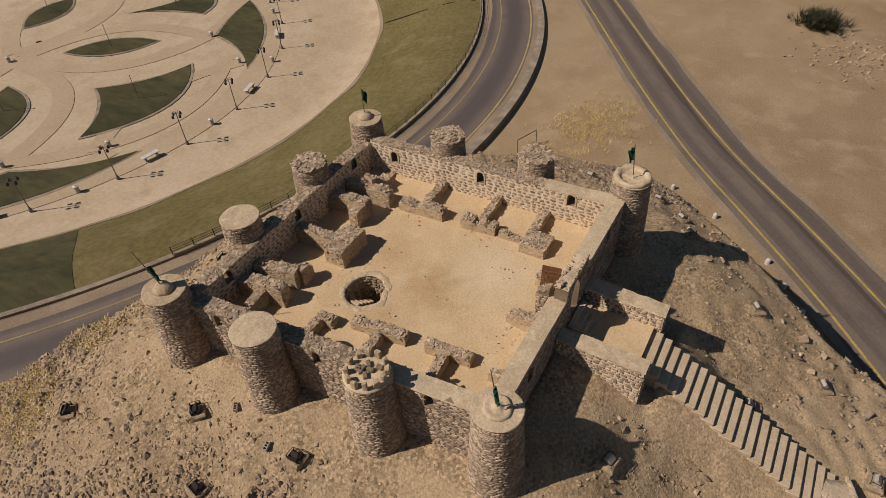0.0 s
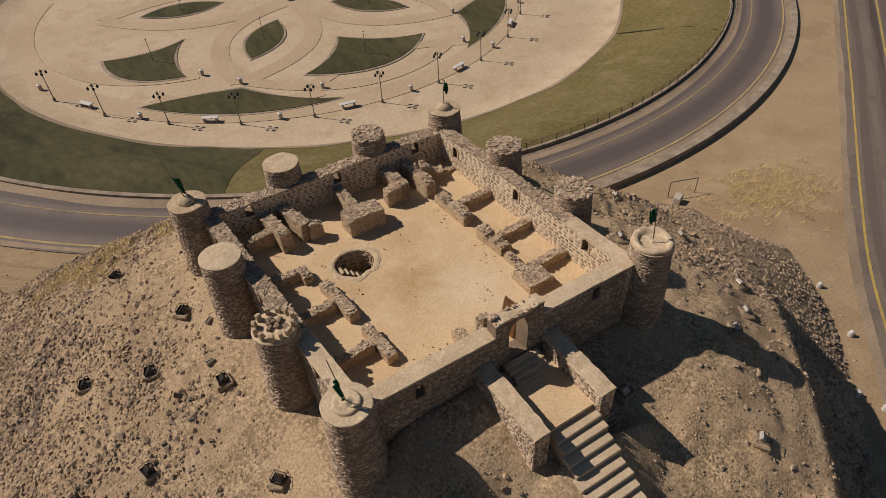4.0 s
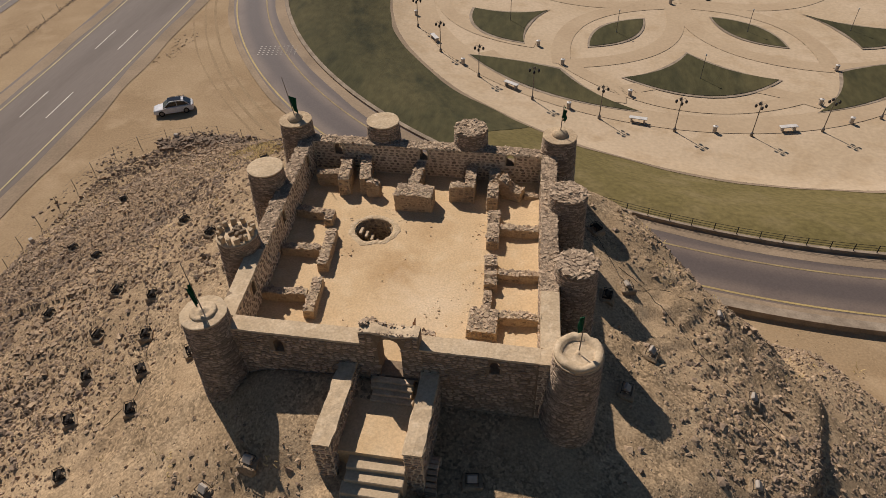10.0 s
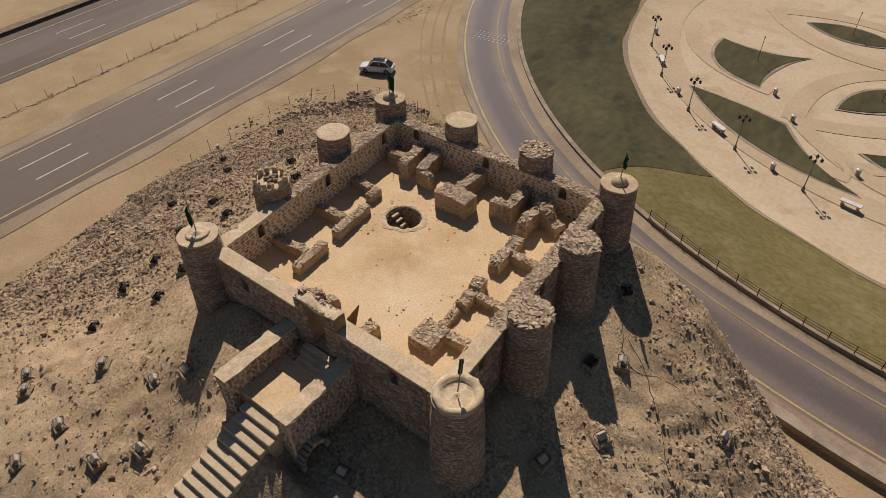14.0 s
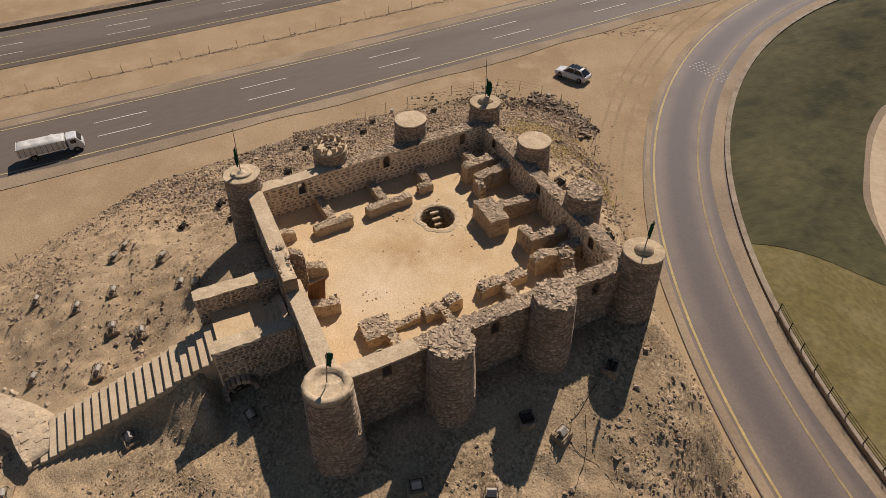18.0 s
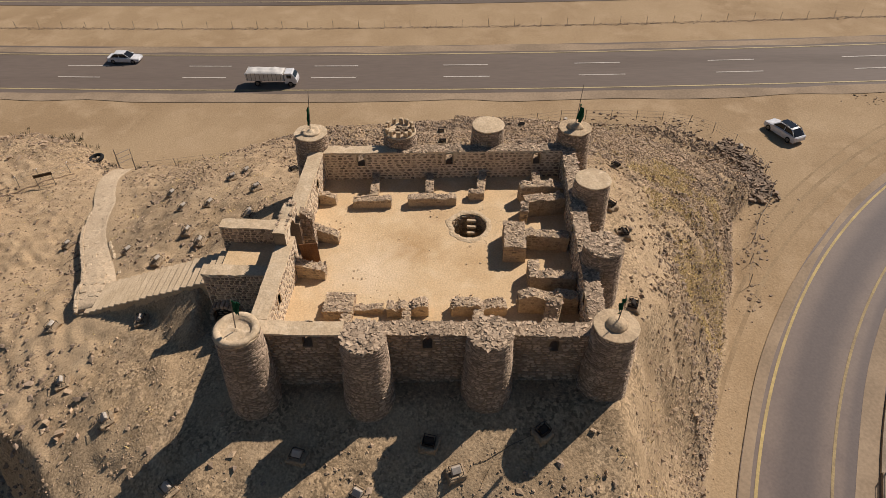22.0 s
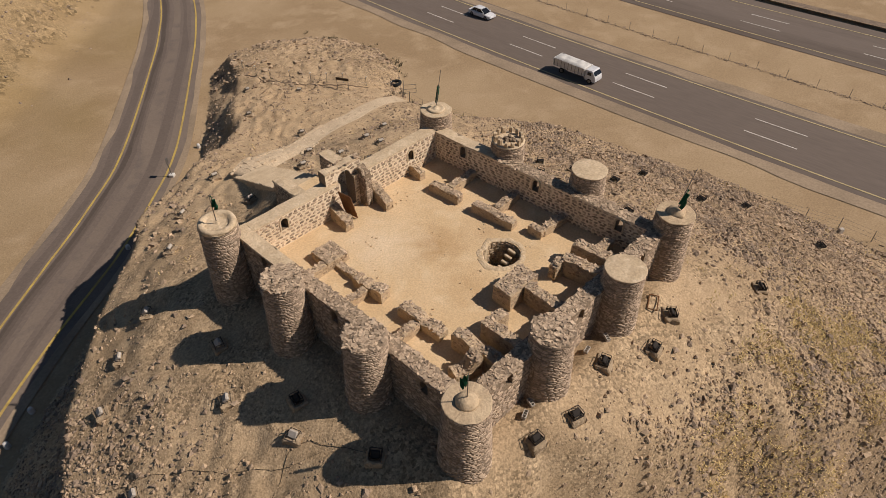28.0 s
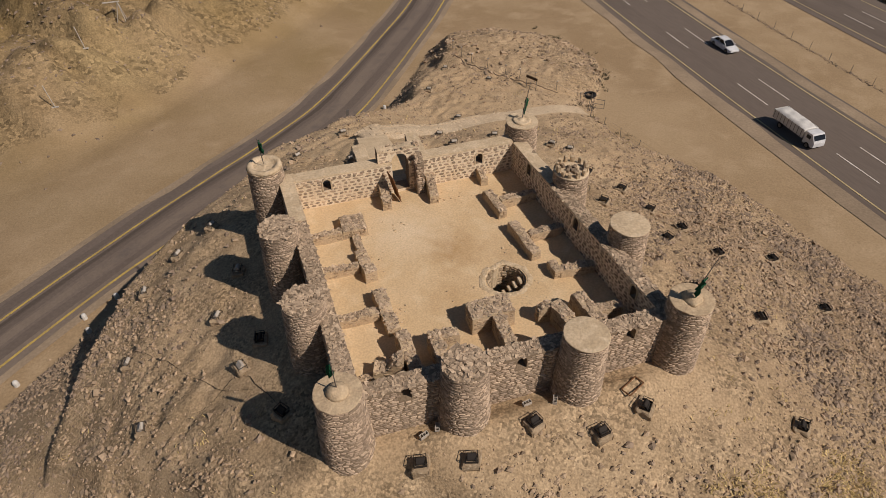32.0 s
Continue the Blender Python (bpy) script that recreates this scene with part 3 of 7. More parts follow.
def kerb_run(name, line, width, height, base, mat, parent, lie=None, deep=0.4):
    """A kerb as a real step: top and two sides, following the ground."""
    pts = np.array(line)
    tan = np.gradient(pts, axis=0)
    nor = np.stack([-tan[:, 1], tan[:, 0]], -1) / np.hypot(tan[:, 0], tan[:, 1])[:, None]
    vs, n = [], len(pts)
    level = (lie or plain_z)(pts[:, 0], pts[:, 1]) + base
    for s, h in ((-0.5, -deep), (-0.5, height), (0.5, height), (0.5, -deep)):
        q = pts + nor * s * width
        vs += list(np.column_stack([q, level + h]))
    fs = [(k * n + i, k * n + i + 1, (k + 1) * n + i + 1, (k + 1) * n + i) for k in range(3) for i in range(n - 1)]
    return obj(name, vs, fs, mat, parent)


kerb = kerb_run("kerb", arc(76.0, 150, 246, 1.0), 0.55, 0.28, 0.05, M_KERB, None)
tagged(kerb, "pale concrete kerb round the park's lawn", "kerb", kind="structure")
low_kerb = kerb_run("kerb_raised", arc(76.05, 246, 400, 1.0), 0.36, 0.42, 0.05, M_KERB, None)
tagged(low_kerb, "low concrete wall under the railing along the lawn", "kerb", kind="structure")
kerb_b = kerb_run("kerb_outer", arc(85.35, 258, 400, 1.0), 0.95, 0.24, 0.05, M_KERB, None, deep=1.7)
tagged(kerb_b, "dusty concrete kerb wall along the outer side of the ring road", "kerb", kind="structure")

# side road past the hill's south-east side
side = smooth_line([(140, 60), (110, 37), (81.9, 17), (66.1, 6.2), (52, -3.0), (40.7, -10.4), (31.5, -17.6), (24.3, -23.9), (19.3, -28.6), (11.9, -35.5), (5.4, -42.2), (-1.7, -50.4), (-14.5, -69.5), (-21.2, -80.2), (-28.5, -94), (-42, -125), (-47, -170), (-49, -260)], 2.0)
side_half = np.interp(side[:, 0], [-40, -14, -2, 12, 19, 24], [2.6, 2.9, 3.1, 3.1, 2.6, 2.35])      # from the crown to either yellow line
road_s = ribbon("road_side", side, (side_half + 2.4, -side_half - 1.1), 0.07, M_SIDEROAD, across=5)
tagged(road_s, "two-lane side road of dark asphalt with yellow lines", "road", kind="structure")
ribbon("yellow_line", side, (side_half + 0.12, side_half - 0.12), 0.09, M_YELLOW, road_s)
ribbon("yellow_line", side, (-side_half + 0.12, -side_half - 0.12), 0.09, M_YELLOW, road_s)
along_s = np.arange(len(side)) * 2.0
fray = lambda k, a, s: a * (vnoise(along_s, np.full(len(side), 37.0 * k), s) - 0.5)
for e in ((side_half + 2.9, side_half + 2.1 + fray(8, 0.8, 5)), (-side_half - 0.8 + fray(9, 0.5, 5), -side_half - 1.6)):
    ribbon("dusty_edge", side, e, 0.082, M_SHOULDER, road_s)
for k in range(4):      # dust darkens by degrees towards the wheel tracks beside the outer line
    worn = material("worn_side_asphalt", tuple(v * (0.88 - 0.13 * k) for v in (0.175, 0.134, 0.106)), 0.8, tuple(v * (0.94 - 0.13 * k) for v in (0.175, 0.134, 0.106)), 6.0, 4.0, bump=0.1, amount=0.15)
    ribbon("worn_lane", side, (side_half - 0.25 - 0.05 * k + fray(7, 0.3, 9), side_half - 1.9 + 0.34 * k + fray(6 + k, 0.8, 11) + fray(4, 0.3, 3)), 0.076 + 0.003 * k, worn, road_s, across=2)
    if k < 2:
        ribbon("worn_lane", side, (side_half + 1.9 - 0.4 * k + fray(1 + k, 0.9, 9), side_half + 0.3 + 0.1 * k), 0.076 + 0.003 * k, worn, road_s, across=2)
        ribbon("worn_lane", side, (-0.5 - 0.25 * k + fray(5 + k, 0.9, 9), -1.9 + 0.25 * k + fray(6 + k, 0.8, 13)), 0.076 + 0.003 * k, worn, road_s, across=2)


# ---- round park ----
def ring_sheet(name, r0, r1, lift, mat, a0=0, a1=360, nr=12, na=180, wob=0.0):
    a = np.radians(np.linspace(a0, a1, na))
    vs, fs = [], []
    for k in range(nr + 1):
        r = r0 + (r1 - r0) * k / nr
        edge = wob * (vnoise(np.cos(a) * 40, np.sin(a) * 40, 4) - 0.5) * (k == nr)
        x, y = RING[0] + (r + edge) * np.cos(a), RING[1] + (r + edge) * np.sin(a)
        vs += list(np.column_stack([x, y, plain_z(x, y) + lift]))
    for k in range(nr):
        for i in range(na - 1):
            fs.append((k * na + i, (k + 1) * na + i, (k + 1) * na + i + 1, k * na + i + 1))
    return obj(name, vs, fs, mat, smooth=True)


lawn = ring_sheet("lawn", 56, 76.0, 0.12, M_GRASS)
tagged(lawn, "thin olive-green lawn round the park", "lawn", kind="structure")
wet = ring_sheet("lawn_dark", 57, 75.9, 0.16, M_WETGRASS, 150, 239.5, 12, 110)
tagged(wet, "darker freshly watered stretch of lawn", "lawn", kind="structure")
soil = ring_sheet("lawn_edge", 55, 59.2, 0.175, M_SHOULDER, wob=1.3, nr=4)
tagged(soil, "bare brown soil between the lawn and the sand", "soil", kind="structure")
tagged(ribbon("lawn_drain", np.array([(72, 35), (70.6, 39), (69, 44), (67.2, 50)]), 0.14, 0.19, M_BUSH), "dark narrow drain across the lawn", "drain", kind="structure")
disc = ring_sheet("park_sand", 0.5, 58.6, 0.20, M_DISC, nr=30, wob=0.45)
tagged(disc, "pale sandy floor of the round park", "ground", kind="structure")


def patch(name, outline, lift, mat, parent=None, gap=1.4):
    """A flat bed on the park's floor inside a closed outline, in rings towards its middle."""
    o = np.array(outline)
    c = o.mean(0)
    n, m = len(o), 5
    vs = [(*(c + (o[i] - c) * (k + 1) / m),) for k in range(m) for i in range(n)] + [tuple(c)]
    vs = [(x, y, float(plain_z(x, y)) + lift) for x, y in vs]
    fs = [(k * n + i, (k + 1) * n + i, (k + 1) * n + (i + 1) % n, k * n + (i + 1) % n) for k in range(m - 1) for i in range(n)]
    fs += [(i, (i + 1) % n, m * n) for i in range(n)]
    return obj(name, vs, fs, mat, parent)


def bowed(a, b, bulge, n=14):
    """From a to b along an arc that bulges to the left by that many metres."""
    a, b = np.array(a, float), np.array(b, float)
    d = b - a
    nor = np.array([-d[1], d[0]]) / np.hypot(*d)
    t = np.linspace(0, 1, n, endpoint=False)
    return [tuple(a + d * u + nor * bulge * 4 * u * (1 - u)) for u in t]


def bed(sides, label):
    """A planted bed: sides are (from, to, bulge) in turn."""
    o = [p for a, b, g in sides for p in bowed(a, b, g)]
    c = np.array(o).mean(0)
    rim = [tuple(c + (np.array(p) - c) * (1 + 0.55 / max(2.0, np.hypot(*(np.array(p) - c))))) for p in o]
    ob = patch("flower_bed", rim, 0.30, M_KERB)
    tagged(ob, label, "flower bed", "beds of the round park")
    patch("planting", o, 0.36, M_WETGRASS, ob)
    return ob


# walkways: bowed bands of darker paving round paler fields
CIRCLE = (26.0, 99.7)
ring_a = np.radians(np.linspace(150, 390, 120))
park_edge = np.column_stack([CIRCLE[0] + 46.6 * np.cos(ring_a), CIRCLE[1] + 46.6 * np.sin(ring_a)])
park_walk = ribbon("park_walkway", park_edge, (4.3, 0.2), 0.26, M_PATH, across=2)
tagged(park_walk, "tan paved walkway round the park", "walkway", kind="structure")


def lens_ring(a, b, bulge, w, lift=0.26):
    for s in (1, -1):
        line = np.array(bowed(a, b, s * bulge, 24) + [b])
        tagged(ribbon("park_path", line, w, lift, M_PATH, across=2), "curved tan paved park path", "path", kind="structure")


lens_ring((8.5, 70.0), (27.5, 96.5), 7.5, 1.5)
lens_ring((50.0, 75.5), (29.5, 97.0), 7.5, 1.5)
lens_ring((28.0, 99.0), (-4.5, 106.5), 7.5, 1.5)
lens_ring((29.5, 99.5), (60.5, 113.0), 7.5, 1.5)
for a, b, g in (((-3.5, 72.0), (18, 60.5), -3.0), ((16.5, 62.0), (45.5, 63.5), 4.8), ((8.6, 71), (45.0, 66.5), -9.0), ((50.5, 76), (66, 84.5), -2.0), ((4, 76), (-14, 92), 4)):
    tagged(ribbon("park_path", np.array(bowed(a, b, g, 24) + [b]), 1.3, 0.265, M_PATH, across=2), "curved tan paved park path", "path", kind="structure")
bed([((18, 67), (41, 70.2), -5.2), ((41, 70.2), (28.3, 76.9), 1.5), ((28.3, 76.9), (18, 67), 1.5)], "wing-shaped bed of dark groundcover with a concrete rim")
bed([((-7.6, 89.0), (2.1, 76.4), -3.8), ((2.1, 76.4), (5.5, 90.4), 1.6), ((5.5, 90.4), (-7.6, 89.0), 1.6)], "wing-shaped bed of dark groundcover with a concrete rim")
bed([((12.8, 76.9), (22.1, 89.5), -2.9), ((22.1, 89.5), (12.8, 76.9), -2.9)], "eye-shaped bed of dark groundcover")
bed([((34.1, 92.1), (44.6, 81.9), 2.9), ((44.6, 81.9), (34.1, 92.1), 2.9)][::1], "eye-shaped bed of dark groundcover")
bed([((37.0, 107.4), (49.7, 111.0), -2.9), ((49.7, 111.0), (37.0, 107.4), -2.9)], "eye-shaped bed of dark groundcover")
bed([((1.9, 104.5), (16.3, 103.5), -2.9), ((16.3, 103.5), (1.9, 104.5), -2.9)], "eye-shaped bed of dark groundcover")
bed([((50.0, 95.9), (56.5, 83.4), 1.3), ((56.5, 83.4), (64.0, 91.0), -2.2), ((64.0, 91.0), (50.0, 95.9), 1.3)], "wing-shaped bed of dark groundcover with a concrete rim")
bed([((-6.0, 70.2), (19.6, 57.2), -3.2), ((19.6, 57.2), (8.2, 67.8), 1.2), ((8.2, 67.8), (-6.0, 70.2), -0.5)], "long crescent bed of dark groundcover")
bed([((44.5, 61.4), (65.0, 79.6), -2.6), ((65.0, 79.6), (51.0, 74.2), -0.6), ((51.0, 74.2), (44.5, 61.4), 1.2)], "long crescent bed of dark groundcover")
bed([((24, 115), (36, 118), 2.2), ((36, 118), (30, 107), -1.0), ((30, 107), (24, 115), -1.0)], "wing-shaped bed of dark groundcover with a concrete rim")


# ---- masonry ----
def stone_shape(seed, n=7):
    """One rough stone face in a unit cell, with a worn rim: ring behind, ring in front, and a middle point."""
    r = np.random.default_rng(seed)
    a = np.linspace(0, 2 * math.pi, n, endpoint=False) + r.uniform(-0.2, 0.2, n)
    sq = 1 / np.maximum(np.abs(np.cos(a)), np.abs(np.sin(a)))
    rad = 0.5 * np.minimum(sq, 1.22) * r.uniform(0.86, 1.0, n)
    back = np.stack([rad * np.cos(a), np.full(n, -0.4), rad * np.sin(a)], -1)
    front = np.stack([rad * 0.74 * np.cos(a), r.uniform(0.75, 1.0, n), rad * 0.74 * np.sin(a)], -1)
    vs = np.vstack([back, front, [[0, 1.08, 0]]])
    fs = [(i, n + i, n + (i + 1) % n, (i + 1) % n) for i in range(n)] + [(n + i, 2 * n, n + (i + 1) % n) for i in range(n)]
    return vs, fs


STONES = [stone_shape(s) for s in range(10)]
STONE_MESH = {}


def stone_mesh(k, mat):
    if (k, mat.name) not in STONE_MESH:
        me = bpy.data.meshes.new("stone")
        me.from_pydata([tuple(v) for v in STONES[k][0]], [], STONES[k][1])
        me.materials.append(mat)
        STONE_MESH[k, mat.name] = me
    return STONE_MESH[k, mat.name]


def lay(spots, parent, mat, single=0):
    """Sets stones at (matrix) spots: the first `single` as pieces of their own, the rest joined."""
    spots = list(spots)
    for m in spots[:single]:
        ob = new("stone", stone_mesh(rng.integers(10), mat))
        ob.parent = parent
        ob.matrix_local = m
    vs, fs, base = [], [], 0
    for m in spots[single:]:
        v, f = STONES[rng.integers(10)]
        mm = np.array(m)
        vs.append(v @ mm[:3, :3].T + mm[:3, 3])
        fs += [tuple(i + base for i in q) for q in f]
        base += len(v)
    if vs:
        ob = obj("masonry", np.vstack(vs), fs, mat, parent)
        ob["kind"] = "stuff"


def courses(u0, u1, z0, z1, spot, size=(0.30, 0.17), skip=lambda u, z: False, proud=0.05, fill=0.97):
    """Courses of rough stones over a face; spot(u, z) gives (origin, along, out)."""
    out, z = [], z0
    while z < z1 - 0.06:
        h = size[1] * rng.uniform(0.8, 1.3)
        u = u0 + rng.uniform(-0.1, 0.05)
        while u < u1 - 0.08:
            w = min(size[0] * rng.uniform(0.6, 1.45), u1 - u)
            cu, cz = u + w / 2, z + h / 2 + rng.uniform(-0.02, 0.02)
            if not skip(cu, cz) and w > 0.08:
                o, al, ou = spot(cu, min(cz, z1 - h * 0.4))
                tw = rng.uniform(-0.12, 0.12) * (1 if fill > 0.92 else 2.2)
                up = Vector((0, 0, 1))
                al2 = al * math.cos(tw) + up * math.sin(tw)
                up2 = up * math.cos(tw) - al * math.sin(tw)
                wide, tall = (fill, fill) if fill > 0.92 else (fill * rng.uniform(0.78, 1.04), fill * rng.uniform(0.74, 1.06))
                s = (w * wide, proud * rng.uniform(0.6, 1.3), h * tall)
                m = Matrix(((al2.x * s[0], ou.x * s[1], up2.x * s[2], o.x), (al2.y * s[0], ou.y * s[1], up2.y * s[2], o.y), (al2.z * s[0], ou.z * s[1], up2.z * s[2], o.z), (0, 0, 0, 1)))
                out.append(m)
            u += w
        z += h
    return out


def rubble_shape(seed):
    """An angular broken block: a cube with its corners knocked about."""
    r = np.random.default_rng(seed + 100)
    v = np.array([(x, y, z) for z in (-1, 1) for y in (-1, 1) for x in (-1, 1)], float) * 0.72
    v = v * r.uniform(0.62, 1.25, (8, 1)) + r.uniform(-0.15, 0.15, (8, 3))
    q = [(0, 2, 3, 1), (4, 5, 7, 6), (0, 1, 5, 4), (2, 6, 7, 3), (0, 4, 6, 2), (1, 3, 7, 5)]
    return v, np.array([t for a, b, c, d in q for t in ((a, b, c), (a, c, d))])


RUBBLE = [rubble_shape(s) for s in range(16)]


def rubble(name, spots, mat, parent=None, label="", low=False, flat=1.0):
    """Loose stones at rows of (x, y, z, size), joined into one mesh; low: fewer faces each."""
    sp = np.array(spots, float)
    n = len(sp)
    kinds = CHIPS if low else RUBBLE
    pick = rng.integers(0, len(kinds), n)
    a = rng.uniform(0, 6.28, n)
    sc = sp[:, 3:4] * np.column_stack([rng.uniform(0.8, 1.4, n), rng.uniform(0.7, 1.1, n), rng.uniform(0.45, 0.85, n) * flat])
    nv, nf = len(kinds[0][0]), len(kinds[0][1])
    v = np.stack([k[0] for k in kinds])[pick] * sc[:, None, :]
    c, s = np.cos(a)[:, None], np.sin(a)[:, None]
    q = np.stack([v[:, :, 0] * c - v[:, :, 1] * s, v[:, :, 0] * s + v[:, :, 1] * c, v[:, :, 2]], -1) 
    tip = rng.normal(0, 0.22, (2, n, 1))
    q[:, :, 2] += q[:, :, 0] * tip[0] + q[:, :, 1] * tip[1]
    q = q + sp[:, None, :3]
    f = np.stack([k[1] for k in kinds])[pick] + (np.arange(n) * nv)[:, None, None]
    me = bpy.data.meshes.new(name)
    me.vertices.add(n * nv)
    me.vertices.foreach_set("co", q.reshape(-1))
    me.loops.add(n * nf * 3)
    me.loops.foreach_set("vertex_index", f.reshape(-1).astype(np.int32))
    me.polygons.add(n * nf)
    me.polygons.foreach_set("loop_start", np.arange(0, n * nf * 3, 3, dtype=np.int32))
    me.update(calc_edges=True)
    me.validate()
    me.shade_flat()
    me.materials.append(mat)
    ob = new(name, me)
    if parent:
        ob.parent = parent
    if label:
        ob["label"] = label
    ob["kind"] = "stuff"
    return ob


def chip_shape(seed):
    r = np.random.default_rng(seed + 300)
    v = np.array([(1, 0, 0), (0, 1, 0), (-1, 0, 0), (0, -1, 0), (0, 0, 1), (0.2, 0, -1)], float) * r.uniform(0.6, 1.15, (6, 1)) + r.uniform(-0.2, 0.2, (6, 3))
    return v, np.array([(0, 1, 4), (1, 2, 4), (2, 3, 4), (3, 0, 4), (1, 0, 5), (2, 1, 5), (3, 2, 5), (0, 3, 5)])


CHIPS = [chip_shape(s) for s in range(10)]


def wall_body(name, p0, p1, thick, zb, top, wins, mat, jag=0.0):
    """A wall from p0 to p1 (its inner face), thick to the outer side, with arched openings (u, sill, width, height)."""
    p0, p1 = Vector((*p0, 0)), Vector((*p1, 0))
    L = (p1 - p0).length
    al = (p1 - p0) / L
    ou = Vector((al.y, -al.x, 0))         # to the right of the way: outward
    cuts = set(np.linspace(0, L, int(L / 0.5) + 2))
    for u, s, w, h in wins:
        cuts = {c for c in cuts if abs(c - u) > w / 2 + 0.02}
        cuts |= set(np.linspace(u - w / 2, u + w / 2, 9))
    cuts = sorted(cuts)
    tops = [top(c) + jag * (rng.random() - 0.5) for c in cuts]
    bm = bmesh.new()

    def P(u, v, z):
        return bm.verts.new(p0 + al * u + ou * v + Vector((0, 0, z)))

    def quad(*q):
        bm.faces.new([P(*c) for c in q])

    def arch(u, win):
        c, s, w, h = win
        return s + h - w / 2 + math.sqrt(max(0.0, (w / 2) ** 2 - (u - c) ** 2))

    for a, b, ta, tb in zip(cuts, cuts[1:], tops, tops[1:]):
        win = next((w for w in wins if abs((a + b) / 2 - w[0]) < w[2] / 2), None)
        spans = [(zb, zb, ta, tb)] if not win else [(zb, zb, win[1], win[1]), (arch(a, win), arch(b, win), ta, tb)]
        spans = [q for q in spans if q[2] > q[0] + 0.002 and q[3] > q[1] + 0.002]
        for la, lb, ha, hb in spans:
            quad((a, 0, la), (a, 0, ha), (b, 0, hb), (b, 0, lb))
            quad((a, thick, la), (b, thick, lb), (b, thick, hb), (a, thick, ha))
            quad((a, 0, ha), (a, thick, ha), (b, thick, hb), (b, 0, hb))
            quad((a, 0, la), (b, 0, lb), (b, thick, lb), (a, thick, la))
        if win:
            for e in (a, b):
                if abs(abs(e - win[0]) - win[2] / 2) < 1e-4:
                    quad((e, 0, win[1]), (e, thick, win[1]), (e, thick, min(ta, tb, arch(e, win))), (e, 0, min(ta, tb, arch(e, win))))
    for u, t in ((0, tops[0]), (L, tops[-1])):
        quad((u, 0, zb), (u, thick, zb), (u, thick, t), (u, 0, t))
    bmesh.ops.remove_doubles(bm, verts=bm.verts, dist=0.0005)
    bmesh.ops.recalc_face_normals(bm, faces=bm.faces)
    ob = part(name, bm, mat)
    ob.data.materials.append(M_CORE)      # earth core on the top and the outer side
    for f in ob.data.polygons:
        f.material_index = 1 if (f.center - p0).dot(ou) > 0.05 else 0
    return ob, p0, al, ou, L


def win_skip(wins, pad=0.07):
    return lambda u, z: any(abs(u - c) < w / 2 + pad and s - pad < z < s + h + pad for c, s, w, h in wins)


# ---- the fort ----
SE, SW, NW, NE = (8.92, -8.54), (-7.5, -8.54), (-9.11, 8.3), (7.69, 8.4)
WT = 0.85


